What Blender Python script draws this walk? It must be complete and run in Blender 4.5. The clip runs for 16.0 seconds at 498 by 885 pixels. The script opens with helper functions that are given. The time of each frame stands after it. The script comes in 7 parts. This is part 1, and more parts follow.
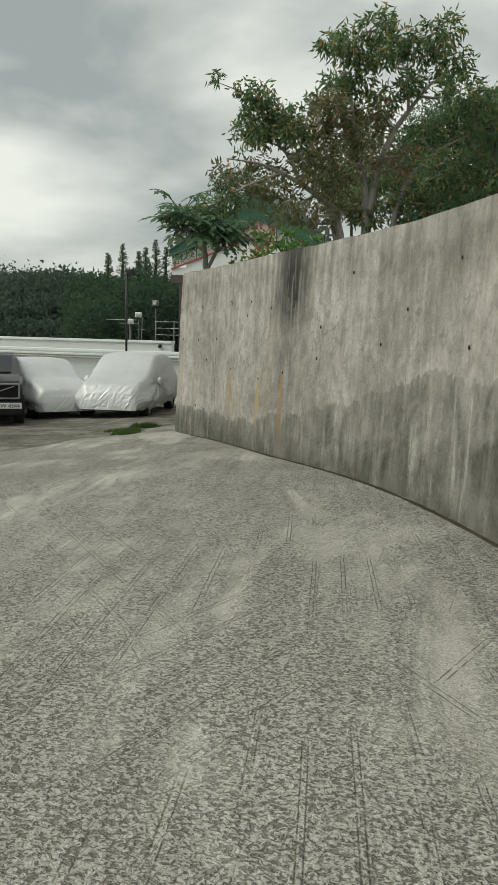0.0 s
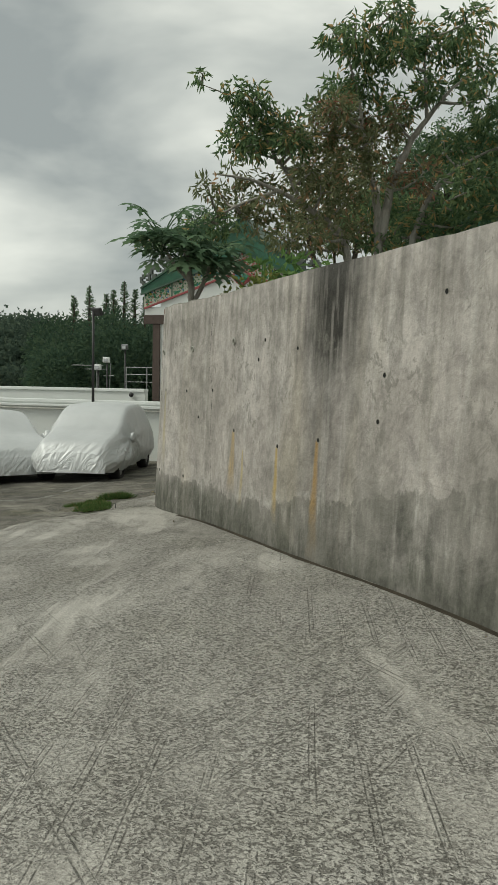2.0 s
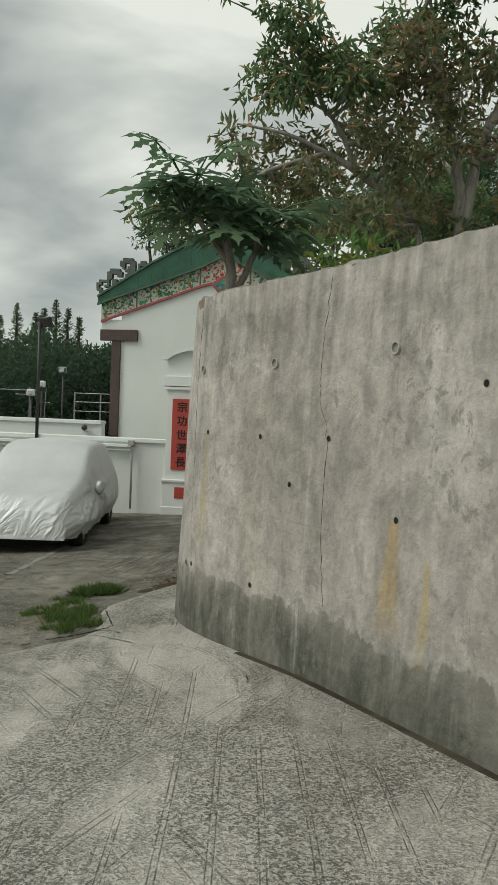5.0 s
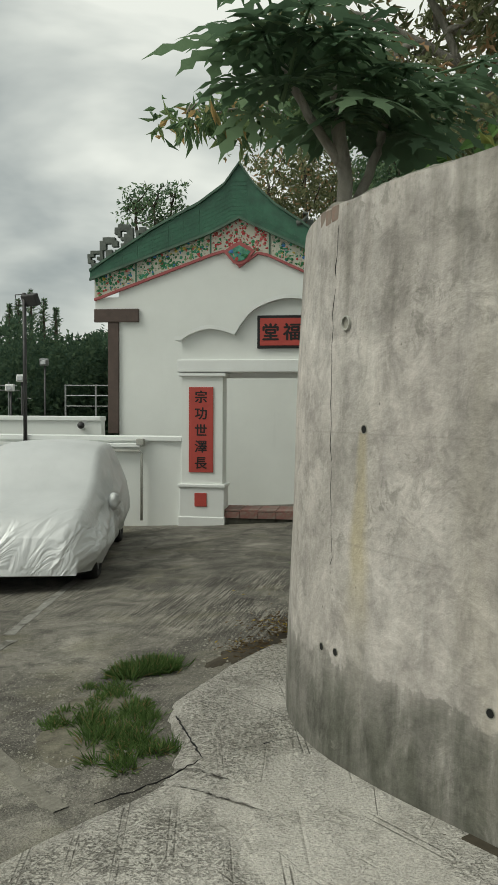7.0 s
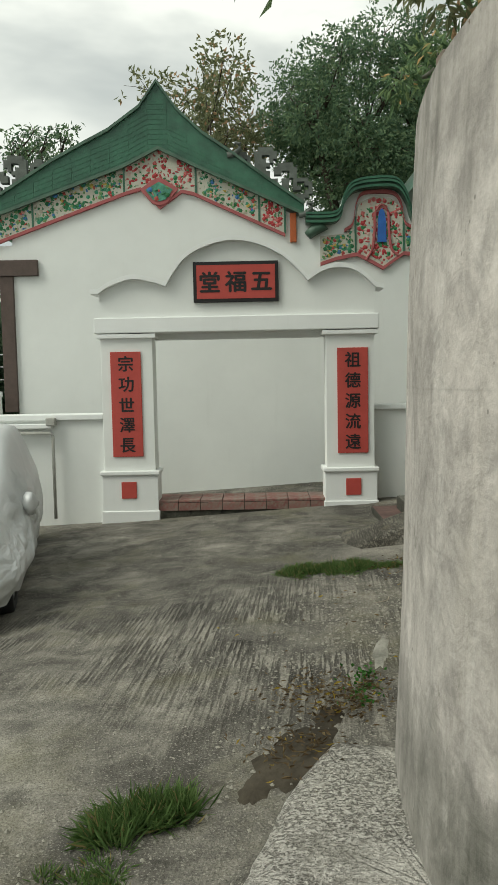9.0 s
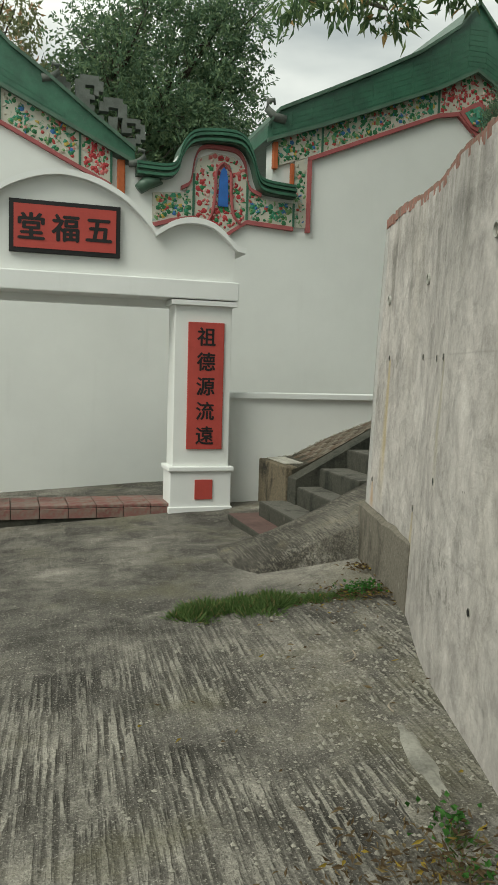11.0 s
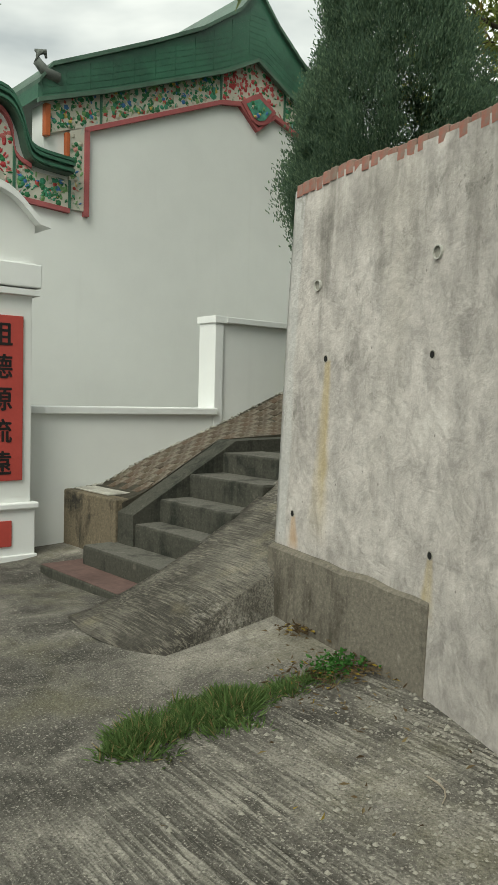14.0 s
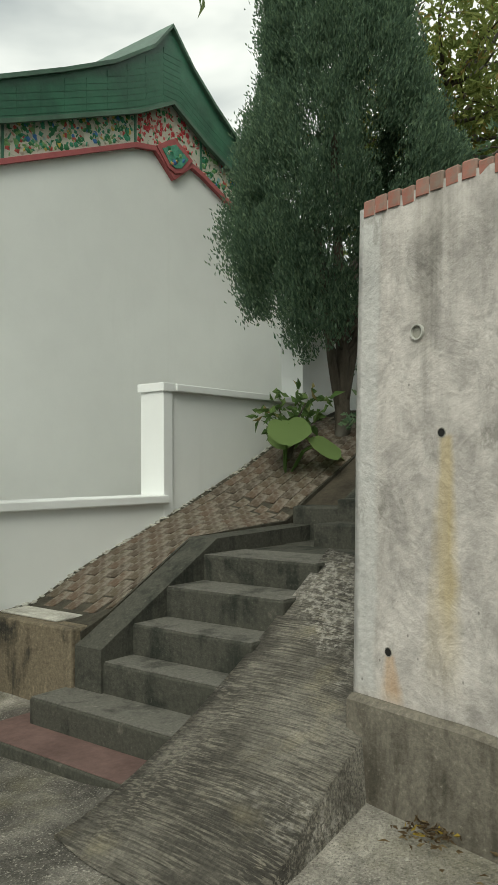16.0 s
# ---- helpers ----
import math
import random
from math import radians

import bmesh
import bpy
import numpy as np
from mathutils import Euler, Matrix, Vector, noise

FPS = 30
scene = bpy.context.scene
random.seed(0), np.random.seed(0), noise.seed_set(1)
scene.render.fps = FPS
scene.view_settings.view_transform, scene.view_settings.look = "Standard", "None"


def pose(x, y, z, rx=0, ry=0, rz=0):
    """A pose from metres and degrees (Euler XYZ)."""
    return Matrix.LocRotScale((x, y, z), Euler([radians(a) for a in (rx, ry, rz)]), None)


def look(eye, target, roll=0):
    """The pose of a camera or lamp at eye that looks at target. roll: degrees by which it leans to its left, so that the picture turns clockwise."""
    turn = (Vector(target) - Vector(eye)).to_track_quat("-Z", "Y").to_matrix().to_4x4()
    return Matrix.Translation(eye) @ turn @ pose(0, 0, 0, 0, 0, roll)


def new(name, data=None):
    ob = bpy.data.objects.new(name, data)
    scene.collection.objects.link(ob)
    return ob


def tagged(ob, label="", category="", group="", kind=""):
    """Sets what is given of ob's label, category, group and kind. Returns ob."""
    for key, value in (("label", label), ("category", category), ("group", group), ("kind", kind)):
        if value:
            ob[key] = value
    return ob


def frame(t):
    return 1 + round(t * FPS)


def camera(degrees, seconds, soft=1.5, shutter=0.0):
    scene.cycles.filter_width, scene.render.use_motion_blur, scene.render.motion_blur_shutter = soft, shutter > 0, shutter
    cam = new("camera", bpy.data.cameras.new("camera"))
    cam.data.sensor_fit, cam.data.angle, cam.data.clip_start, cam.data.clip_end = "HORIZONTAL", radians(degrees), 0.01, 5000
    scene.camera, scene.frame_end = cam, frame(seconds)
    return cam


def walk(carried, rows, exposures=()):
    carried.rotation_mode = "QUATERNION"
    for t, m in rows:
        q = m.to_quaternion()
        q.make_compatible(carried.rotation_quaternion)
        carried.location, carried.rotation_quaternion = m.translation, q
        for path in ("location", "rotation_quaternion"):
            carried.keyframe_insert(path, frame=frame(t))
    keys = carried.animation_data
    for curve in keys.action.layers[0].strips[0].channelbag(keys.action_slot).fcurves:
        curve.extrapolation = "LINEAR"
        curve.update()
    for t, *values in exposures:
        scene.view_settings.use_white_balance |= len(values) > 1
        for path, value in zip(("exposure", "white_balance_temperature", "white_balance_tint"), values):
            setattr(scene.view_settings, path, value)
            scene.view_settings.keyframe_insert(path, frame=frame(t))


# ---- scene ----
cam = camera(34.9, 16.0)
METRES, EYE, TILT, LEAN, TURN = 18.5, 1.5, 0.0, 0.0, 0.0
ROWS = [
    (0.0, 0.0, 0.0, 0.0, 0.2, -7.53, -1.48),
    (0.5, -0.0063, 0.039, -0.0006, -0.13, -7.66, -1.64),
    (1.0, -0.012, 0.0772, 0.0012, -0.62, -7.05, -1.24),
    (1.5, -0.0182, 0.1167, 0.0014, -1.5, -5.68, -1.0),
    (2.0, -0.0235, 0.1551, 0.0033, -2.14, -4.32, -1.03),
    (2.5, -0.031, 0.1968, 0.0031, -2.49, -3.74, -1.5),
    (3.0, -0.0375, 0.2344, 0.0023, -3.14, -3.48, -1.76),
    (5.5, -0.0998, 0.4138, 0.0055, -8.75, -1.75, -2.32),
    (6.0, -0.1086, 0.4504, 0.0055, -9.32, -1.64, -2.24),
    (6.5, -0.1148, 0.486, 0.0038, -9.59, -1.85, -1.37),
    (7.0, -0.1184, 0.5203, 0.0028, -9.63, -2.67, -0.32),
    (7.5, -0.1242, 0.5532, 0.0007, -12.01, -3.65, 0.1),
    (8.0, -0.1276, 0.5841, 0.0001, -14.71, -4.24, 0.38),
    (10.5, -0.1395, 0.7369, -0.0074, -27.85, -5.08, -0.09),
    (11.0, -0.1425, 0.7633, -0.01, -35.47, -5.03, -1.61),
    (11.5, -0.147, 0.7879, -0.0108, -41.88, -5.58, -2.76),
    (12.0, -0.1497, 0.815, -0.0124, -44.66, -6.58, -2.1),
    (12.5, -0.1454, 0.8294, -0.0127, -47.96, -6.52, -2.07),
    (13.0, -0.1451, 0.8444, -0.0142, -51.6, -5.34, -2.42),
    (13.5, -0.1454, 0.8613, -0.0122, -55.13, -3.8, -2.08),
    (14.0, -0.137, 0.8798, -0.0148, -58.69, -3.35, -1.46),
    (14.5, -0.1292, 0.9018, -0.0148, -62.72, -3.16, -1.42),
    (15.0, -0.1208, 0.9245, -0.015, -66.13, -2.26, -1.18),
    (15.5, -0.1051, 0.9445, -0.0123, -68.06, -0.42, -0.36),
    (16.0, -0.0925, 0.9671, -0.0104, -69.74, 1.92, 0.44),
]
walk(cam, [(t, pose(0, 0, EYE, TILT, LEAN, TURN) @ pose(METRES * x, METRES * y, METRES * z, 90 + pitch, roll, yaw)) for t, x, y, z, yaw, pitch, roll in ROWS], [(0.0, 0.10, 6680, 2), (3.0, -0.04, 6680, 2), (5.5, 0.04, 6680, 2), (7.0, 0.12, 6680, 2), (8.0, 0.28, 6680, 2), (10.5, 0.44, 6680, 2), (11.5, 0.48, 6680, 2), (12.5, 0.68, 6680, 2), (14.5, 0.6, 6680, 2), (15.5, 0.6, 6680, 2), (16.0, 0.52, 6680, 2)])

# ---- world and light ----
world = bpy.data.worlds.new("overcast_sky")
scene.world = world
world.use_nodes = True
SUN_EL, SUN_AZ = 46.0, 262.0


def build_world():
    nt = world.node_tree
    nt.nodes.clear()
    out = nt.nodes.new("ShaderNodeOutputWorld")
    bg = nt.nodes.new("ShaderNodeBackground")
    bg.inputs["Strength"].default_value = 1.0
    sky = nt.nodes.new("ShaderNodeTexSky")
    sky.sky_type = "NISHITA"
    sky.sun_disc = False
    sky.sun_elevation = radians(SUN_EL)
    sky.sun_rotation = radians(SUN_AZ)
    dim = nt.nodes.new("ShaderNodeVectorMath")
    dim.operation = "SCALE"
    dim.inputs["Scale"].default_value = 0.07
    nt.links.new(sky.outputs[0], dim.inputs[0])
    co = nt.nodes.new("ShaderNodeTexCoord")
    mp = nt.nodes.new("ShaderNodeMapping")
    mp.inputs["Scale"].default_value = (1.0, 1.0, 2.6)
    mp.inputs["Location"].default_value = (0.4, 0.15, 0.1)
    nt.links.new(co.outputs["Generated"], mp.inputs[0])
    n1 = nt.nodes.new("ShaderNodeTexNoise")
    n1.inputs["Scale"].default_value = 2.6
    n1.inputs["Detail"].default_value = 5
    n1.inputs["Roughness"].default_value = 0.48
    n1.inputs["Distortion"].default_value = 0.25
    nt.links.new(mp.outputs[0], n1.inputs[0])
    rp = nt.nodes.new("ShaderNodeValToRGB")
    e = rp.color_ramp.elements
    e[0].position, e[0].color = 0.36, (0.36, 0.385, 0.395, 1)
    e[1].position, e[1].color = 0.62, (0.86, 0.86, 0.83, 1)
    m = rp.color_ramp.elements.new(0.5)
    m.color = (0.60, 0.615, 0.605, 1)
    nt.links.new(n1.outputs[0], rp.inputs[0])
    mix = nt.nodes.new("ShaderNodeMixRGB")
    mix.inputs[0].default_value = 0.9
    nt.links.new(dim.outputs[0], mix.inputs[1])
    nt.links.new(rp.outputs[0], mix.inputs[2])
    nt.links.new(mix.outputs[0], bg.inputs[0])
    nt.links.new(bg.outputs[0], out.inputs[0])


build_world()
sun_data = bpy.data.lights.new("sun", "SUN")
sun_data.energy = 1.7
sun_data.angle = radians(35)
sun_data.color = (1.0, 0.97, 0.92)
sun = new("sun", sun_data)
# The veiled sun stands behind the walker, to the west.
sun_from = Vector((math.sin(radians(SUN_AZ)) * math.cos(radians(SUN_EL)), math.cos(radians(SUN_AZ)) * math.cos(radians(SUN_EL)), math.sin(radians(SUN_EL))))
sun.matrix_world = look(sun_from * 60, (0, 0, 0))

# ---- materials ----


class Mat:
    """A node material with short calls for common nodes."""

    def __init__(self, name, rough=0.8, metal=0.0, spec=0.4):
        self.m = bpy.data.materials.new(name)
        self.m.use_nodes = True
        self.nt = self.m.node_tree
        self.b = self.nt.nodes["Principled BSDF"]
        self.b.inputs["Roughness"].default_value = rough
        self.b.inputs["Metallic"].default_value = metal
        self.b.inputs["Specular IOR Level"].default_value = spec

    def node(self, kind, **inputs):
        n = self.nt.nodes.new(kind)
        for k, v in inputs.items():
            n.inputs[k].default_value = v
        return n

    def link(self, a, b):
        self.nt.links.new(a, b)

    def coords(self, which="Object", scale=(1, 1, 1), rot=(0, 0, 0)):
        """Coordinates turned first and stretched after."""
        c = self.nt.nodes.new("ShaderNodeTexCoord").outputs[which]
        for key, value in (("Rotation", rot), ("Scale", scale)):
            if tuple(value) != ((0, 0, 0) if key == "Rotation" else (1, 1, 1)):
                mp = self.nt.nodes.new("ShaderNodeMapping")
                mp.inputs[key].default_value = value
                self.link(c, mp.inputs[0])
                c = mp.outputs[0]
        return c

    def noise(self, co, scale, detail=4, rough=0.55, dist=0.0):
        n = self.node("ShaderNodeTexNoise", Scale=scale, Detail=detail, Roughness=rough, Distortion=dist)
        self.link(co, n.inputs["Vector"])
        return n.outputs[0]

    def voronoi(self, co, scale, feature="F1", out="Distance"):
        n = self.node("ShaderNodeTexVoronoi", Scale=scale)
        n.feature = feature
        self.link(co, n.inputs["Vector"])
        return n.outputs[out]

    def ramp(self, fac, stops):
        n = self.nt.nodes.new("ShaderNodeValToRGB")
        els = n.color_ramp.elements
        while len(els) < len(stops):
            els.new(0.5)
        for el, (p, c) in zip(els, stops):
            el.position = p
            el.color = (*c, 1) if not isinstance(c, (int, float)) else (c, c, c, 1)
        self.link(fac, n.inputs[0])
        return n.outputs[0]

    def mix(self, fac, a, b, blend="MIX"):
        n = self.nt.nodes.new("ShaderNodeMixRGB")
        n.blend_type = blend
        for i, v in enumerate((fac, a, b)):
            if isinstance(v, (int, float)):
                n.inputs[i].default_value = v if i == 0 else (v, v, v, 1)
            elif isinstance(v, tuple):
                n.inputs[i].default_value = (*v, 1)
            else:
                self.link(v, n.inputs[i])
        return n.outputs[0]

    def math(self, op, a, b=0.0, clamp=False):
        n = self.nt.nodes.new("ShaderNodeMath")
        n.operation, n.use_clamp = op, clamp
        for i, v in enumerate((a, b)):
            if isinstance(v, (int, float)):
                n.inputs[i].default_value = v
            else:
                self.link(v, n.inputs[i])
        return n.outputs[0]

    def split(self, co):
        n = self.nt.nodes.new("ShaderNodeSeparateXYZ")
        self.link(co, n.inputs[0])
        return n.outputs

    def island(self):
        return self.nt.nodes.new("ShaderNodeNewGeometry").outputs["Random Per Island"]

    def piece(self):
        return self.nt.nodes.new("ShaderNodeObjectInfo").outputs["Random"]

    def color(self, c):
        if isinstance(c, tuple):
            self.b.inputs["Base Color"].default_value = (*c, 1)
        else:
            self.link(c, self.b.inputs["Base Color"])
        return self

    def rough(self, r):
        self.link(r, self.b.inputs["Roughness"])
        return self

    def bump(self, h, strength=0.4, distance=0.02):
        n = self.node("ShaderNodeBump", Strength=strength, Distance=distance)
        self.link(h, n.inputs["Height"])
        self.link(n.outputs[0], self.b.inputs["Normal"])
        return self


def mat_plain(name, c, rough=0.6, metal=0.0, var=0.25, scale=6.0, bump=0.15, spec=0.4):
    """A coloured surface with stains at two scales and a fine grain."""
    m = Mat(name, rough, metal, spec)
    co = m.coords()
    a = m.noise(co, scale, 5, 0.6)
    b = m.noise(co, scale * 9, 3, 0.6)
    f = m.math("ADD", m.math("MULTIPLY", a, 0.7), m.math("MULTIPLY", b, 0.3))
    lo = tuple(x * (1 - var) for x in c)
    hi = tuple(min(1, x * (1 + var)) for x in c)
    m.color(m.ramp(f, [(0.3, lo), (0.7, hi)])).bump(b, bump, 0.01)
    return m.m


END_ARRIS = 23.04


def mat_wall_concrete():
    m = Mat("weathered_concrete_wall", 0.88, 0, 0.25)
    co = m.coords("UV")
    s, z, _ = m.split(co)
    cloud = m.noise(co, 0.75, 4, 0.5, 0.2)
    base = m.ramp(cloud, [(0.3, (0.285, 0.266, 0.238)), (0.5, (0.385, 0.355, 0.326)), (0.7, (0.475, 0.445, 0.414))])
    # thin vertical washes, pale and dark, with crisp sides
    thin = m.noise(m.coords("UV", (7.5, 0.34, 1)), 1.0, 6, 0.6, 0.1)
    st = m.noise(m.coords("UV", (3.0, 0.2, 1)), 1.0, 6, 0.62, 0.15)
    st2 = m.noise(m.coords("UV", (5.0, 0.42, 1)), 1.3, 5, 0.6)
    base = m.mix(m.ramp(st, [(0.52, 0.0), (0.60, 0.30), (0.74, 0.5)]), base, (0.235, 0.225, 0.20))
    base = m.mix(m.ramp(thin, [(0.56, 0.0), (0.64, 0.22)]), base, (0.56, 0.545, 0.51))
    base = m.mix(m.ramp(thin, [(0.34, 0.34), (0.42, 0.0)]), base, (0.24, 0.23, 0.205))
    yl = m.noise(m.coords("UV", (1.6, 0.25, 1)), 0.9, 4, 0.55)
    base = m.mix(m.ramp(yl, [(0.54, 0.0), (0.68, 0.24)]), base, (0.36, 0.31, 0.19))
    # towards the wall's end the face is blended paler and pinkish
    pale_end = m.ramp(m.math("MULTIPLY", s, 0.04), [(0.60, 0.0), (0.78, 0.66)])
    base = m.mix(pale_end, base, (0.49, 0.462, 0.428))
    # dark runs hanging from the top, longest at the one broad black run
    reach = m.ramp(m.noise(m.coords("UV", (2.3, 0.02, 1)), 1.0, 5, 0.65), [(0.35, 0.0), (0.72, 1.0)])
    drip = m.ramp(m.math("ADD", m.math("SUBTRACT", z, 2.34), m.math("MULTIPLY", reach, 1.15)), [(0.0, 0.0), (0.45, 0.95)])
    base = m.mix(m.math("MULTIPLY", drip, m.ramp(thin, [(0.34, 0.8), (0.6, 0.25)])), base, (0.17, 0.16, 0.138))
    off = m.math("ABSOLUTE", m.math("SUBTRACT", m.math("ADD", s, m.math("MULTIPLY", m.math("SUBTRACT", st2, 0.5), 0.7)), 12.35))
    run = m.math("SUBTRACT", 1.0, m.math("MULTIPLY", off, 1.5), True)
    runz = m.math("MULTIPLY", run, m.ramp(m.math("MULTIPLY", z, 0.4), [(0.15, 0.25), (0.62, 0.5), (0.78, 1.3)]))
    base = m.mix(m.math("MULTIPLY", runz, m.ramp(m.noise(m.coords("UV", (8, 0.7, 1)), 1.6, 5), [(0.36, 0.55), (0.5, 1.0)])), base, (0.05, 0.048, 0.042))
    # damp, algae-dark foot: a broad ragged edge with tongues washed pale, streaked inside
    edge = m.node("ShaderNodeMapRange")
    for k, v in (("From Min", 9.2), ("From Max", 13.5), ("To Min", 1.28), ("To Max", 0.42)):
        edge.inputs[k].default_value = v
    m.link(s, edge.inputs["Value"])
    rag = m.math("ADD", m.math("MULTIPLY", m.math("SUBTRACT", m.noise(m.coords("UV", (0.9, 0.5, 1)), 1.0, 5, 0.6), 0.5), 0.50), m.math("ADD", m.math("MULTIPLY", m.math("SUBTRACT", thin, 0.5), 0.22), m.math("MULTIPLY", m.math("SUBTRACT", m.noise(m.coords("UV", (1, 1, 1)), 5.0, 5, 0.65, 0.6), 0.5), 0.26)))
    lo = m.math("SUBTRACT", m.math("ADD", edge.outputs[0], rag), z)
    wet = m.ramp(m.math("MULTIPLY", lo, 4.0), [(0.0, 0.0), (0.07, 0.60), (0.45, 0.82), (1.0, 0.92)])
    far = m.ramp(m.math("MULTIPLY", s, 0.05), [(0.84, 1.0), (0.95, 0.10)])
    inside = m.ramp(m.noise(m.coords("UV", (6.5, 0.8, 1)), 1.0, 7, 0.66, 0.3), [(0.36, (0.062, 0.064, 0.052)), (0.5, (0.115, 0.114, 0.096)), (0.59, (0.22, 0.213, 0.188)), (0.66, (0.42, 0.41, 0.375))])
    washed = m.ramp(m.noise(m.coords("UV", (1.4, 1.5, 1)), 1.0, 6, 0.62, 0.6), [(0.42, 1.0), (0.60, 0.55)])
    base = m.mix(m.math("MULTIPLY", m.math("MULTIPLY", wet, washed), far), base, inside)
    blot0 = m.noise(m.coords("UV", (0.8, 0.8, 1)), 1.1, 3, 0.5)
    brim = m.math("MULTIPLY", m.ramp(m.math("ABSOLUTE", m.math("ADD", lo, 0.03)), [(0.0, 0.26), (0.05, 0.0)]), m.math("MULTIPLY", far, m.ramp(blot0, [(0.48, 0.0), (0.56, 1.0)])))
    base = m.mix(brim, base, (0.58, 0.565, 0.53))
    foot = m.ramp(m.math("SUBTRACT", 0.50, m.math("SUBTRACT", z, m.math("MULTIPLY", rag, 0.5))), [(0.05, 0.0), (0.35, 0.85)])
    mould = m.ramp(m.noise(m.coords("UV", (3.2, 1.1, 1)), 1.4, 7, 0.7, 0.4), [(0.42, 1.0), (0.60, 0.35)])
    base = m.mix(m.math("MULTIPLY", m.math("MULTIPLY", foot, mould), far), base, (0.070, 0.073, 0.056))
    blot = m.noise(m.coords("UV", (1.1, 0.9, 1)), 2.2, 6, 0.58, 0.6)
    base = m.mix(0.24, base, m.ramp(blot, [(0.34, 0.25), (0.5, 0.5), (0.66, 0.75)]), "OVERLAY")
    vein = m.noise(m.coords("UV", (1, 0.7, 1)), 7.0, 7, 0.68, 0.5)
    base = m.mix(0.36, base, m.ramp(vein, [(0.38, 0.2), (0.5, 0.52), (0.64, 0.75)]), "OVERLAY")
    wob = m.math("MULTIPLY", m.math("SUBTRACT", m.noise(m.coords("UV", (1.2, 2.2, 1)), 2.0, 4, 0.6), 0.5), 0.16)
    for s0, z1, z0, wd, col in ((12.44, 1.11, 0.10, 0.06, (0.36, 0.22, 0.07)), (13.2, 1.0, 0.30, 0.05, (0.42, 0.31, 0.13)), (14.34, 1.07, 0.42, 0.08, (0.50, 0.34, 0.12)), (14.05, 0.9, 0.3, 0.04, (0.44, 0.36, 0.2)), (16.5, 1.45, 0.5, 0.07, (0.42, 0.37, 0.26)), (22.67, 1.45, 0.36, 0.075, (0.43, 0.35, 0.20)), (22.96, 0.52, 0.26, 0.055, (0.46, 0.27, 0.11)), (21.64, 0.52, 0.2, 0.05, (0.42, 0.34, 0.18)), (20.86, 1.42, 0.7, 0.05, (0.38, 0.35, 0.27))):
        low = m.math("MULTIPLY", m.math("SUBTRACT", z1, z), 1.0 / (z1 - z0), True)
        gap = m.math("ABSOLUTE", m.math("SUBTRACT", m.math("ADD", s, m.math("MULTIPLY", wob, low)), s0))
        side = m.ramp(m.math("DIVIDE", gap, m.math("MULTIPLY", m.math("ADD", m.math("MULTIPLY", low, 1.2), 0.55), wd * 2)), [(0.18, 1.0), (0.5, 0.0)])
        span = m.math("MULTIPLY", m.ramp(m.math("SUBTRACT", z1, z), [(0.0, 0.0), (0.02, 1.0)]), m.ramp(low, [(0.6, 1.0), (1.0, 0.0)]))
        base = m.mix(m.math("MULTIPLY", m.math("MULTIPLY", side, span), m.ramp(thin, [(0.38, 0.5), (0.58, 0.9)])), base, col)
    spread = m.math("MULTIPLY", m.ramp(m.noise(m.coords("UV", (1.6, 0.55, 1)), 1.0, 7, 0.7, 0.7), [(0.52, 0.0), (0.64, 0.55)]), m.ramp(m.math("MULTIPLY", s, 0.04), [(0.55, 1.0), (0.75, 0.35)]))
    base = m.mix(spread, base, (0.20, 0.192, 0.168))
    # faint joints between the pours, and the smooth plastered arris at the wall's end
    for zj, wj in ((1.43, 0.010), (0.93, 0.014), (0.50, 0.016)):
        seam = m.ramp(m.math("ABSOLUTE", m.math("SUBTRACT", m.math("ADD", z, m.math("MULTIPLY", wob, 0.12)), zj)), [(0.0, 0.26), (wj * 0.6, 0.0)])
        base = m.mix(m.math("MULTIPLY", seam, m.ramp(m.noise(m.coords("UV", (0.9, 2.0, 1)), 1.3, 4, 0.6), [(0.47, 0.0), (0.58, 1.0)])), base, (0.17, 0.16, 0.14))
    arris = m.ramp(m.math("SUBTRACT", m.math("ADD", s, m.math("MULTIPLY", wob, 0.5)), END_ARRIS), [(0.0, 0.0), (0.03, 0.6)])
    base = m.mix(m.math("MULTIPLY", arris, m.ramp(z, [(0.30, 0.0), (0.36, 1.0)])), base, (0.50, 0.505, 0.485))
    # mottled grey lichen clusters
    cling = m.math("MULTIPLY", m.ramp(m.noise(m.coords("UV", (1.0, 0.8, 1)), 9.0, 6, 0.75, 0.5), [(0.53, 0.0), (0.60, 0.7)]), m.ramp(m.noise(co, 0.9, 4, 0.6, 0.5), [(0.52, 0.0), (0.62, 1.0)]))
    base = m.mix(cling, base, (0.20, 0.192, 0.168))
    # drips and pocks in the plaster
    pock = m.voronoi(m.coords("UV", (1, 0.8, 1)), 13, "F1")
    base = m.mix(m.math("MULTIPLY", m.ramp(pock, [(0.05, 0.7), (0.09, 0.0)]), m.ramp(blot, [(0.5, 0.0), (0.56, 1.0)])), base, (0.14, 0.135, 0.118))
    fine = m.noise(co, 30, 5, 0.7)
    base = m.mix(0.22, base, m.ramp(fine, [(0.3, 0.25), (0.7, 0.75)]), "OVERLAY")
    trowel = m.noise(m.coords("UV", (1, 0.8, 1)), 5.0, 4, 0.55, 0.8)
    m.color(base).bump(m.math("ADD", m.math("MULTIPLY", trowel, 0.8), m.math("MULTIPLY", fine, 0.25)), 0.7, 0.035)
    return m.m


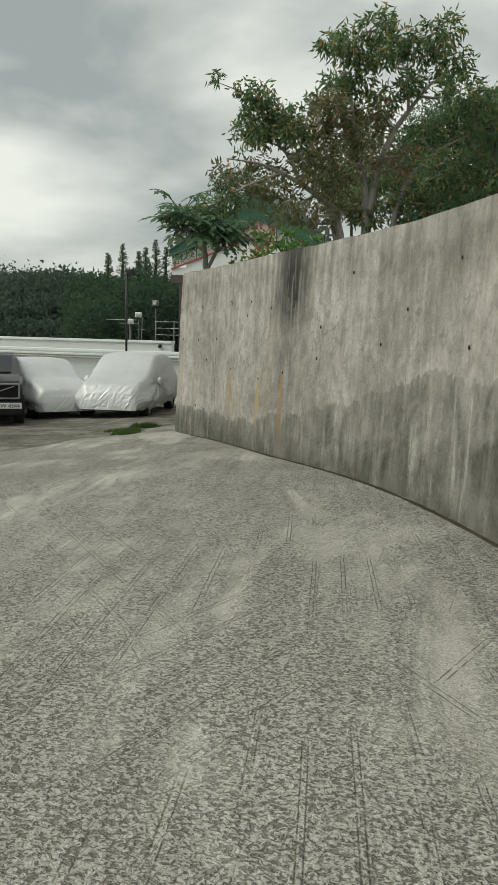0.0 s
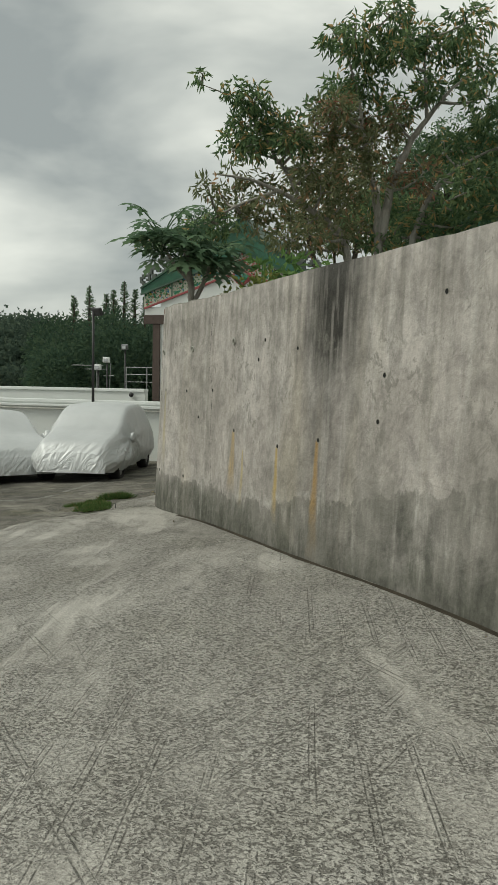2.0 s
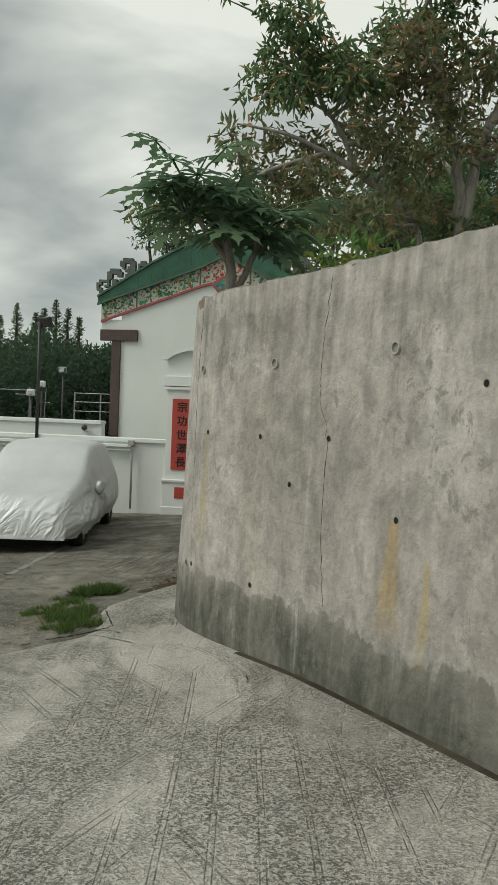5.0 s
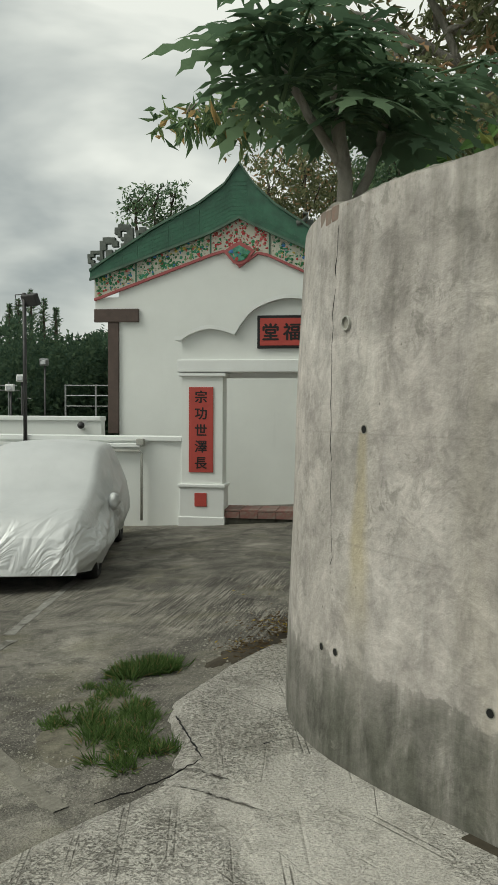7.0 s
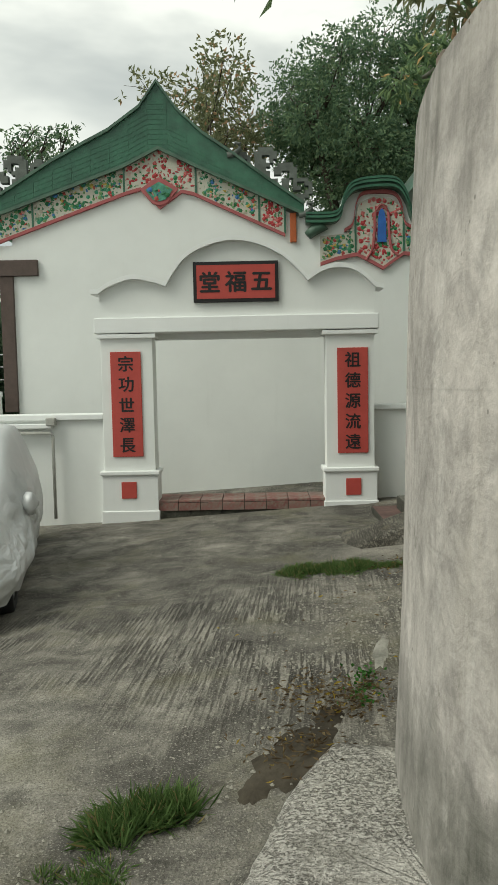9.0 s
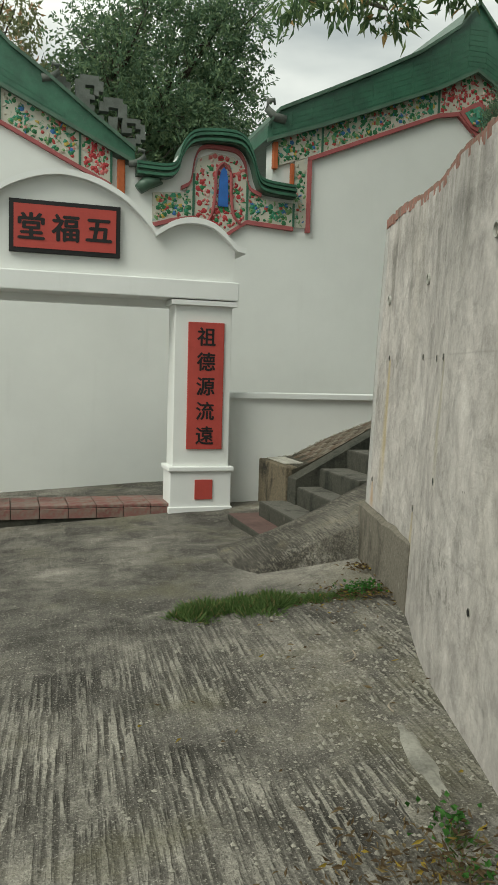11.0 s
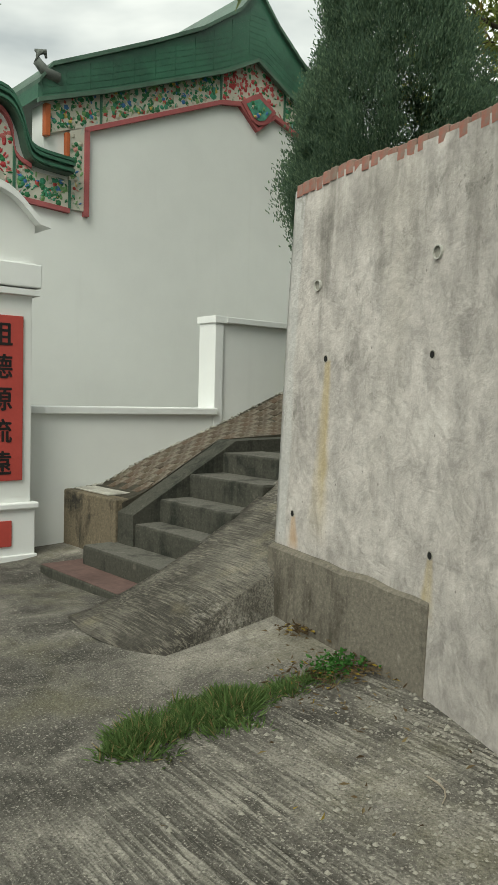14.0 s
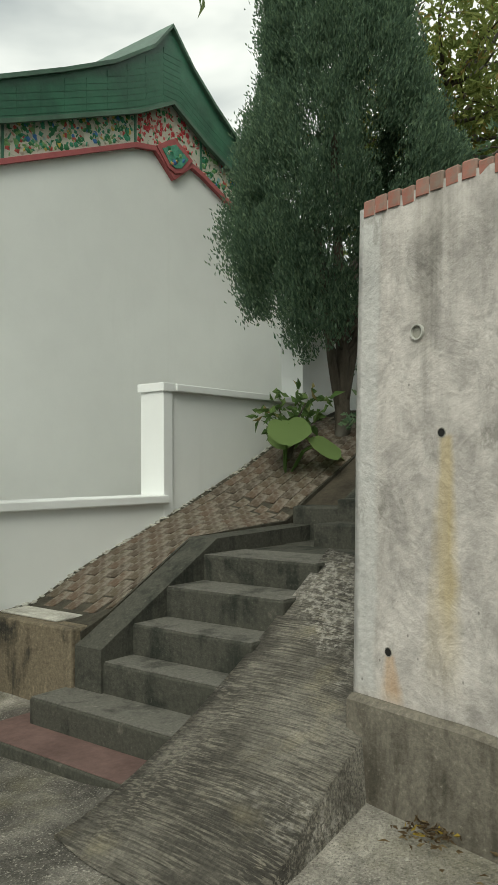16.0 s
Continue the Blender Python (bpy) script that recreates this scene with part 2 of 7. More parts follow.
def mat_apron():
    m = Mat("rough_pale_concrete", 0.9, 0, 0.25)
    co = m.coords()
    big = m.noise(co, 0.5, 5, 0.6, 0.4)
    base = m.ramp(big, [(0.3, (0.35, 0.332, 0.297)), (0.5, (0.43, 0.411, 0.371)), (0.72, (0.50, 0.48, 0.436))])
    green = m.noise(co, 0.9, 4)
    base = m.mix(m.ramp(green, [(0.52, 0.0), (0.72, 0.22)]), base, (0.30, 0.29, 0.215))
    # pitted skin: pit shadows painted dark in wavering rows, thick in some places and worn smooth in others
    pit = m.noise(m.coords("Object", (0.80, 1.15, 1.0), (0, 0, 0.25)), 64, 2, 0.5, 0.7)
    pit2 = m.noise(m.coords("Object", (0.9, 1.1, 1.0), (0, 0, -0.3)), 30, 4, 0.62, 0.5)
    bands = m.noise(m.coords("Object", (1.0, 0.30, 1.0), (0, 0, 0.1)), 1.5, 4, 0.6, 0.8)
    down = m.ramp(m.math("MULTIPLY", m.split(co)[1], 0.05), [(0.42, 0.06), (0.66, -0.03)])
    worn = m.ramp(m.math("ADD", m.math("ADD", m.math("MULTIPLY", bands, 0.6), m.math("MULTIPLY", m.noise(co, 0.9, 6, 0.7), 0.4)), down), [(0.46, 0.06), (0.56, 1.0)])
    skin = m.math("ADD", m.math("MULTIPLY", pit, 0.66), m.math("MULTIPLY", pit2, 0.34))
    hole = m.math("MULTIPLY", m.ramp(skin, [(0.445, 1.0), (0.480, 0.0)]), worn)
    # shadow inside each pit, mixed into the base colour
    base = m.mix(m.math("MULTIPLY", hole, 0.80), base, (0.150, 0.142, 0.123))
    base = m.mix(m.math("MULTIPLY", m.math("MULTIPLY", m.ramp(skin, [(0.53, 0.0), (0.62, 1.0)]), worn), 0.35), base, (0.56, 0.545, 0.50))
    # straight scores left by the float and by boards
    lines = None
    for ang, sc, th in ((0.05, 2.6, 0.007), (-0.32, 2.2, 0.008), (0.42, 2.0, 0.008), (0.2, 3.1, 0.007), (1.25, 1.6, 0.006)):
        n = m.noise(m.coords("Object", (1.0, 0.10, 1.0), (0, 0, ang)), sc, 1, 0.3, 0.0)
        near = m.math("ABSOLUTE", m.math("SUBTRACT", n, 0.5))
        gate = m.ramp(m.noise(m.coords("Object", (2.2, 1.0, 1), (0, 0, ang)), 1.5, 2), [(0.53, 0.0), (0.60, 1.0)])
        g = m.math("MULTIPLY", m.ramp(near, [(0.0, 1.0), (th, 0.0)]), gate)
        lines = g if lines is None else m.math("MAXIMUM", lines, g)
    base = m.mix(m.math("MULTIPLY", lines, 0.18), base, (0.18, 0.168, 0.145))
    # wavering paired tracks pressed by a float's edge
    tracks = None
    for ang, sc, lo in ((0.10, 0.85, 0.49), (-0.45, 0.70, 0.53), (0.65, 0.75, 0.54)):
        wv = m.node("ShaderNodeTexWave", Scale=sc, Distortion=5.0, Detail=2.0)
        wv.inputs["Detail Scale"].default_value = 0.6
        wv.inputs["Detail Roughness"].default_value = 0.4
        m.link(m.coords("Object", (1.0, 0.22, 1.0), (0, 0, ang)), wv.inputs[0])
        near = m.math("ABSOLUTE", m.math("SUBTRACT", wv.outputs[1], 0.5))
        pair = m.math("ABSOLUTE", m.math("SUBTRACT", near, 0.10))
        on = m.ramp(m.noise(m.coords("Object", (1.0, 0.6, 1), (0, 0, ang)), 1.1, 3, 0.55), [(lo, 0.0), (lo + 0.05, 1.0)])
        g = m.math("MULTIPLY", m.ramp(pair, [(0.0, 1.0), (0.045, 0.0)]), m.math("MULTIPLY", on, m.ramp(m.noise(co, 14, 3, 0.6), [(0.36, 0.2), (0.54, 1.0)])))
        tracks = g if tracks is None else m.math("MAXIMUM", tracks, g)
    base = m.mix(m.math("MULTIPLY", tracks, 0.50), base, (0.185, 0.175, 0.152))
    lines = m.math("MAXIMUM", m.math("MULTIPLY", lines, 0.5), tracks)
    # long drags of the float
    drag = m.noise(m.coords("Object", (9, 0.9, 1), (0, 0, 0.12)), 1.0, 4, 0.6, 0.3)
    base = m.mix(0.16, base, m.ramp(drag, [(0.35, 0.25), (0.65, 0.72)]), "OVERLAY")
    mold = m.math("MULTIPLY", m.ramp(m.noise(co, 1.7, 7, 0.72, 0.4), [(0.53, 0.0), (0.64, 0.6)]), m.ramp(m.math("MULTIPLY", m.split(co)[1], 0.05), [(0.46, 0.0), (0.60, 1.0)]))
    base = m.mix(mold, base, (0.155, 0.148, 0.122))
    grit = m.noise(co, 90, 3, 0.7)
    base = m.mix(0.45, base, m.ramp(grit, [(0.3, 0.15), (0.7, 0.85)]), "OVERLAY")
    h = m.math("ADD", m.math("MULTIPLY", m.math("MULTIPLY", skin, 2.0), m.math("ADD", m.math("MULTIPLY", worn, 0.8), 0.2)), m.math("SUBTRACT", m.math("MULTIPLY", grit, 0.2), m.math("ADD", m.math("MULTIPLY", hole, 0.5), m.math("MULTIPLY", lines, 0.4))))
    m.color(base).bump(h, 0.9, 0.026)
    return m.m


def mat_lot():
    m = Mat("dark_brushed_concrete", 0.9, 0, 0.22)
    co = m.coords()
    turned = m.coords("Object", (1, 1, 1), (0, 0, 0.40))
    big = m.noise(co, 0.62, 6, 0.62, 0.3)
    base = m.ramp(big, [(0.30, (0.062, 0.059, 0.051)), (0.44, (0.112, 0.106, 0.091)), (0.56, (0.168, 0.158, 0.135)), (0.72, (0.275, 0.262, 0.225))])
    stain = m.noise(co, 2.6, 7, 0.68, 0.5)
    base = m.mix(0.6, base, m.ramp(stain, [(0.38, 0.1), (0.5, 0.48), (0.62, 0.9)]), "OVERLAY")
    # broom strokes: short pale ridges in rows, whole in some places and worn off in others
    br = m.noise(m.coords("Object", (40, 2.6, 8), (0, 0, 0.40)), 1.0, 2, 0.5, 0.12)
    w = m.node("ShaderNodeTexWave", Scale=9.5, Distortion=2.6, Detail=2.0)
    w.inputs["Detail Scale"].default_value = 2.2
    w.inputs["Detail Roughness"].default_value = 0.5
    m.link(turned, w.inputs[0])
    row = m.math("ADD", m.math("MULTIPLY", w.outputs[1], 0.10), m.math("MULTIPLY", br, 0.90))
    gate_end = m.math("ADD", m.split(co)[1], m.math("MULTIPLY", m.noise(co, 0.8, 5, 0.6), 2.4))
    swept = m.math("MULTIPLY", m.ramp(m.noise(co, 0.85, 6, 0.68), [(0.43, 0.06), (0.54, 1.0)]), m.ramp(m.math("MULTIPLY", gate_end, 0.05), [(0.93, 1.0), (0.98, 0.12)]))
    start = m.math("ADD", m.split(co)[1], m.math("MULTIPLY", m.split(co)[0], 0.8))
    swept = m.math("MULTIPLY", swept, m.ramp(m.math("MULTIPLY", start, 0.05), [(0.70, 0.10), (0.77, 1.0)]))
    gap = m.ramp(m.noise(m.coords("Object", (5, 3, 3), (0, 0, 0.40)), 1.0, 5, 0.7), [(0.36, 0.15), (0.56, 1.0)])
    keep = m.math("MULTIPLY", swept, gap)
    ridge = m.math("MULTIPLY", m.ramp(row, [(0.50, 0.0), (0.57, 1.0)]), keep)
    groove = m.math("MULTIPLY", m.ramp(row, [(0.40, 1.0), (0.47, 0.0)]), swept)
    base = m.mix(m.math("MULTIPLY", groove, 0.62), base, (0.052, 0.048, 0.040))
    base = m.mix(m.math("MULTIPLY", ridge, 0.70), base, (0.36, 0.342, 0.29))
    # worn places where pale aggregate shows
    stone = m.voronoi(m.coords("Object", (1, 1.25, 1), (0, 0, 1.1)), 40, "F1")
    size = m.noise(co, 21, 2, 0.5)
    gritp = m.ramp(m.noise(co, 1.0, 5, 0.65), [(0.44, 0.12), (0.58, 1.0)])
    peb = m.math("MULTIPLY", m.ramp(m.math("ADD", stone, m.math("MULTIPLY", m.math("SUBTRACT", 0.62, size), 1.1)), [(0.20, 1.0), (0.30, 0.0)]), gritp)
    base = m.mix(m.math("MULTIPLY", peb, 0.85), base, (0.40, 0.375, 0.32))
    speck = m.noise(co, 105, 2, 0.5)
    base = m.mix(m.ramp(speck, [(0.60, 0.0), (0.66, 0.6)]), base, (0.36, 0.345, 0.295))
    base = m.mix(m.ramp(speck, [(0.33, 0.6), (0.40, 0.0)]), base, (0.045, 0.042, 0.035))
    moss = m.noise(co, 1.3, 6, 0.66)
    base = m.mix(m.ramp(moss, [(0.52, 0.0), (0.68, 0.5)]), base, (0.115, 0.108, 0.062))
    grit = m.noise(co, 65, 3, 0.7)
    base = m.mix(0.45, base, m.ramp(grit, [(0.3, 0.15), (0.7, 0.85)]), "OVERLAY")
    h = m.math("ADD", m.math("SUBTRACT", m.math("MULTIPLY", ridge, 0.5), m.math("MULTIPLY", groove, 0.3)), m.math("ADD", m.math("MULTIPLY", peb, 0.6), m.math("MULTIPLY", speck, 0.6)))
    m.color(base).bump(h, 0.85, 0.016)
    return m.m


def mat_white(name, c=(0.78, 0.80, 0.77)):
    m = Mat(name, 0.62, 0, 0.35)
    co = m.coords()
    a = m.noise(co, 1.1, 5, 0.6)
    b = m.noise(m.coords("Object", (5, 5, 0.5)), 1.0, 4, 0.6)
    base = m.ramp(a, [(0.3, tuple(x * 0.93 for x in c)), (0.7, c)])
    base = m.mix(m.ramp(b, [(0.6, 0.0), (0.85, 0.18)]), base, (0.55, 0.56, 0.52))
    g = m.noise(co, 40, 3)
    m.color(base).bump(g, 0.12, 0.006)
    return m.m


def mat_leaf(name, dark, mid, light, rough=0.55, odd=None):
    m = Mat(name, min(0.9, rough + 0.15), 0, 0.15)
    stops = [(0.0, dark), (0.55, mid), (0.9, light)]
    if odd:
        stops += [(0.93, odd)]
    c = m.ramp(m.island(), stops)
    m.color(c)
    thin = m.node("ShaderNodeBsdfTranslucent")
    m.link(c, thin.inputs["Color"])
    both = m.node("ShaderNodeMixShader", Fac=0.48)
    m.link(m.b.outputs[0], both.inputs[1])
    m.link(thin.outputs[0], both.inputs[2])
    m.link(both.outputs[0], m.nt.nodes["Material Output"].inputs["Surface"])
    return m.m


def mat_bark(name, c):
    m = Mat(name, 0.9, 0, 0.2)
    co = m.coords("Object", (4, 4, 1.2))
    a = m.noise(co, 3, 6, 0.65, 0.6)
    b = m.noise(m.coords(), 1.5, 3)
    base = m.ramp(a, [(0.3, tuple(x * 0.5 for x in c)), (0.65, c)])
    base = m.mix(m.ramp(b, [(0.55, 0.0), (0.7, 0.5)]), base, (0.34, 0.34, 0.30))
    m.color(base).bump(a, 0.8, 0.04)
    return m.m


def mat_mural(name, ground):
    """Limewash mural ground: pale sky above mottled green and blue washes."""
    m = Mat(name, 0.7, 0, 0.3)
    co = m.coords()
    a = m.noise(co, 5.0, 5, 0.6, 0.8)
    b = m.noise(co, 9.0, 4, 0.6, 0.5)
    base = m.ramp(a, [(0.32, (0.10, 0.24, 0.14)), (0.39, ground), (0.60, ground), (0.68, (0.20, 0.38, 0.38))])
    base = m.mix(m.ramp(b, [(0.66, 0.0), (0.69, 0.7)]), base, (0.40, 0.17, 0.15))
    m.color(base).bump(b, 0.3, 0.02)
    return m.m


def mat_glaze(name, c):
    m = Mat(name, 0.42, 0, 0.5)
    co = m.coords()
    a = m.noise(co, 3.5, 5, 0.65)
    b = m.noise(co, 26, 3, 0.6)
    base = m.ramp(a, [(0.3, tuple(x * 0.62 for x in c)), (0.55, c), (0.8, tuple(x * 1.35 for x in c))])
    base = m.mix(m.ramp(b, [(0.58, 0.0), (0.75, 0.35)]), base, (0.10, 0.15, 0.12))
    m.color(base).bump(b, 0.25, 0.01)
    return m.m


def mat_brickwork(name, a, b, c):
    m = Mat(name, 0.88, 0, 0.2)
    co = m.coords()
    f = m.noise(co, 14, 5, 0.65)
    r = m.piece()
    base = m.ramp(r, [(0.0, a), (0.55, b), (1.0, c)])
    base = m.mix(m.ramp(f, [(0.42, 0.0), (0.62, 0.75)]), base, (0.22, 0.20, 0.165))
    m.color(base).bump(f, 0.5, 0.015)
    return m.m


def mat_mossy(name, dark, mid, pale, scale=2.6):
    """Old concrete: dark algae, worn mid tones, pale bare blotches and runs down the sides."""
    m = Mat(name, 0.88, 0, 0.25)
    co = m.coords()
    a = m.noise(co, scale, 7, 0.68, 0.5)
    run = m.noise(m.coords("Object", (9, 9, 1.2)), 1.0, 5, 0.6)
    f = m.math("ADD", m.math("MULTIPLY", a, 0.65), m.math("MULTIPLY", run, 0.35))
    base = m.ramp(f, [(0.40, dark), (0.50, mid), (0.60, mid), (0.66, pale)])
    fine = m.noise(co, 48, 4, 0.7)
    base = m.mix(m.ramp(fine, [(0.62, 0.0), (0.70, 0.30)]), base, pale)
    base = m.mix(0.45, base, m.ramp(fine, [(0.3, 0.2), (0.7, 0.8)]), "OVERLAY")
    m.color(base).bump(m.math("ADD", m.math("MULTIPLY", fine, 0.5), a), 0.6, 0.015)
    return m.m


def mat_cover():
    m = Mat("silver_car_cover", 0.50, 0.32, 0.5)
    co = m.coords()
    a = m.noise(co, 1.4, 4)
    crease = m.noise(m.coords("Object", (3.0, 3.0, 1.1), (0.75, 0.5, 0.2)), 1.5, 2, 0.5, 1.8)
    m.color(m.ramp(a, [(0.3, (0.55, 0.565, 0.56)), (0.7, (0.66, 0.675, 0.67))]))
    m.bump(m.math("MULTIPLY", crease, m.ramp(m.split(co)[2], [(0.45, 1.0), (1.05, 0.10)])), 0.55, 0.09)
    return m.m


M_WALL = mat_wall_concrete()
M_APRON = mat_apron()
M_LOT = mat_lot()
M_WHITE = mat_white("white_limewash")
M_WHITE2 = mat_white("white_trim_paint", (0.80, 0.82, 0.80))
M_PINK = mat_plain("dull_red_border_paint", (0.36, 0.10, 0.10), 0.7, 0, 0.2)
M_RED = mat_plain("vermilion_board_paint", (0.44, 0.066, 0.052), 0.6, 0, 0.12, 4)
M_INK = mat_plain("black_ink_paint", (0.012, 0.012, 0.012), 0.55)
M_GREEN = mat_glaze("green_glazed_tile", (0.04, 0.135, 0.082))
M_GREEN2 = mat_glaze("dull_green_ridge_glaze", (0.07, 0.135, 0.092))
M_FRET = mat_plain("grey_green_fretwork", (0.115, 0.13, 0.115), 0.8, 0, 0.35)
M_BROWN = mat_plain("brown_painted_metal", (0.085, 0.06, 0.05), 0.6)
M_TILE = mat_brickwork("red_clay_tile", (0.19, 0.085, 0.075), (0.25, 0.12, 0.105), (0.20, 0.13, 0.115))
M_BRICK = mat_brickwork("old_red_brick", (0.30, 0.125, 0.095), (0.34, 0.155, 0.12), (0.23, 0.145, 0.115))
M_SMEARED = mat_brickwork("mortar_smeared_brick", (0.24, 0.165, 0.135), (0.27, 0.20, 0.165), (0.24, 0.205, 0.175))
M_PAVER = mat_brickwork("mossy_paving_brick", (0.062, 0.050, 0.036), (0.095, 0.066, 0.045), (0.080, 0.066, 0.045))
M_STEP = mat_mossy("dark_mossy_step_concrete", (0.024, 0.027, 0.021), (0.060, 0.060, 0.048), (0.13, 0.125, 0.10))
# treads get a paler mix than the step bodies
M_STEPTOP = mat_mossy("pale_step_tread", (0.060, 0.060, 0.050), (0.125, 0.122, 0.104), (0.21, 0.20, 0.172))
M_STAINED = mat_mossy("stained_plaster_block", (0.030, 0.028, 0.022), (0.15, 0.125, 0.085), (0.30, 0.25, 0.17), 1.6)
M_TILEDULL = mat_plain("dull_red_step_tile", (0.125, 0.08, 0.07), 0.85, 0, 0.4, 3.0, 0.4, 0.25)
M_COVER = mat_cover()
M_RUBBER = mat_plain("black_rubber", (0.018, 0.018, 0.018), 0.8)
M_STEEL = mat_plain("galvanised_steel", (0.30, 0.31, 0.31), 0.5, 0.7, 0.2)
M_DARKSTEEL = mat_plain("dark_steel", (0.06, 0.06, 0.06), 0.5, 0.5, 0.2)
M_PVC = mat_plain("grey_pvc", (0.42, 0.42, 0.38), 0.6)
M_HOLE = mat_plain("dark_hole", (0.01, 0.01, 0.009), 0.9)
M_SMEAR = mat_plain("grey_cement_smear", (0.25, 0.245, 0.21), 0.9, 0, 0.5, 5, 0.6, 0.2)
M_SOIL = mat_plain("leafy_soil", (0.055, 0.047, 0.034), 0.95, 0, 0.5, 3, 0.6, 0.2)
M_MURAL = mat_mural("mural_ground", (0.50, 0.49, 0.41))

# ---- mesh helpers ----


def part(name, bm, material, parent=None, label="", smooth=False):
    """Links a bmesh as one mesh object, under parent where one is given."""
    me = bpy.data.meshes.new(name)
    bm.normal_update()
    bm.to_mesh(me)
    bm.free()
    if smooth:
        me.polygons.foreach_set("use_smooth", [True] * len(me.polygons))
    me.materials.append(material)
    ob = new(name, me)
    if parent is not None:
        ob.parent = parent
    if label:
        tagged(ob, label)
    return ob


def thing(name, m, label, category, group="", kind=""):
    ob = new(name)
    ob.empty_display_size = 0.1
    ob.matrix_basis = m
    return tagged(ob, label, category, group, kind)


def box(bm, x0, x1, y0, y1, z0, z1, bevel=0.0):
    g = bmesh.ops.create_cube(bm, size=1.0, matrix=Matrix.Translation(((x0 + x1) / 2, (y0 + y1) / 2, (z0 + z1) / 2)) @ Matrix.Diagonal((x1 - x0, y1 - y0, z1 - z0, 1)))
    if bevel:
        edges = list({e for v in g["verts"] for e in v.link_edges})
        bmesh.ops.bevel(bm, geom=edges, offset=bevel, segments=2, profile=0.5, affect="EDGES")
    return bm


def boxed(*a):
    return box(bmesh.new(), *a)


def slab(outline, v0, v1, bm=None):
    """Extrudes an outline of (u, z) points from depth v0 to v1."""
    bm = bm or bmesh.new()
    a = [bm.verts.new((u, v0, z)) for u, z in outline]
    b = [bm.verts.new((u, v1, z)) for u, z in outline]
    n = len(a)
    bm.faces.new(a)
    bm.faces.new(b[::-1])
    for i in range(n):
        bm.faces.new((a[i], b[i], b[(i + 1) % n], a[(i + 1) % n]))
    bmesh.ops.recalc_face_normals(bm, faces=bm.faces[:])
    return bm


def band(line, width, v0, v1, bm=None, up=True):
    """A strip of given width in z above (or below) a line of (u, z) points, extruded in v."""
    w = width if up else -width
    return slab(list(line) + [(u, z + w) for u, z in reversed(line)], v0, v1, bm)


def tube(bm, pts, radii, sides=8, cap=True):
    pts = [Vector(p) for p in pts]
    rings = []
    ref = Vector((0, 0, 1))
    for i, p in enumerate(pts):
        d = (pts[min(i + 1, len(pts) - 1)] - pts[max(i - 1, 0)]).normalized()
        r = ref if abs(d.dot(ref)) < 0.95 else Vector((0, 1, 0))
        x = d.cross(r).normalized()
        y = d.cross(x).normalized()
        rad = radii[i] if isinstance(radii, (list, tuple)) else radii
        rings.append([bm.verts.new(p + (x * math.cos(2 * math.pi * k / sides) + y * math.sin(2 * math.pi * k / sides)) * rad) for k in range(sides)])
    for a, b in zip(rings, rings[1:]):
        for k in range(sides):
            bm.faces.new((a[k], a[(k + 1) % sides], b[(k + 1) % sides], b[k]))
    if cap:
        bm.faces.new(rings[0])
        bm.faces.new(rings[-1][::-1])
    bmesh.ops.recalc_face_normals(bm, faces=bm.faces[:])
    return bm


def smooth_line(pts, per=6):
    """Catmull-Rom through points of any dimension."""
    p = [np.array(q, float) for q in pts]
    p = [2 * p[0] - p[1]] + p + [2 * p[-1] - p[-2]]
    out = []
    for i in range(1, len(p) - 2):
        for k in range(per):
            t = k / per
            out.append(0.5 * (2 * p[i] + (p[i + 1] - p[i - 1]) * t + (2 * p[i - 1] - 5 * p[i] + 4 * p[i + 1] - p[i + 2]) * t * t + (3 * p[i] - p[i - 1] - 3 * p[i + 1] + p[i + 2]) * t ** 3))
    out.append(p[-2])
    return out


def lettering(text, size, m, parent, name="lettering", bold=0.005):
    """Flat raised characters, centred on the pose m (local to parent), made with the built-in font; close copies give the brush's weight."""
    cu = bpy.data.curves.new("type", "FONT")
    cu.body, cu.size, cu.align_x, cu.align_y = text, size, "CENTER", "CENTER"
    tmp = new("type", cu)
    bpy.context.view_layer.update()
    me = bpy.data.meshes.new_from_object(tmp.evaluated_get(bpy.context.evaluated_depsgraph_get()))
    bpy.data.objects.remove(tmp)
    src, bm = bmesh.new(), bmesh.new()
    src.from_mesh(me)
    lo = Vector([min(v.co[i] for v in src.verts) for i in range(3)])
    hi = Vector([max(v.co[i] for v in src.verts) for i in range(3)])
    mid = (lo + hi) / 2
    for k, (dx, dy) in enumerate(((0, 0), (bold, 0), (-bold, 0), (0, bold * 0.7), (0, -bold * 0.7))):
        vs = [bm.verts.new(v.co - mid + Vector((dx, dy, 0.0005 * k))) for v in src.verts]
        for f in src.faces:
            bm.faces.new([vs[v.index] for v in f.verts])
    src.free()
    bpy.data.meshes.remove(me)
    ob = part(name, bm, M_INK, parent)
    ob.matrix_basis = m
    return ob


def ground_z(x, y):
    x, y = max(-7.0, min(2.6, x)), max(-1.0, min(22.5, y))
    t = (y - 10) / 10
    u, v = 0.949 * (x + 1.0) - 0.3156 * (y - 22.47), 0.3156 * (x + 1.0) + 0.949 * (y - 22.47)
    dip = 0.085 * math.exp(-((u - 3.35) / 0.45) ** 2) * math.exp(-((v + 1.0) / 0.8) ** 4)
    return -dip + 0.0564 + 0.0628 * x - 0.2406 * t + 0.0315 * x * t - 0.1687 * t * t + 0.0843 * t ** 3 - 0.0307 * x * t * t + 0.00309 * x * x


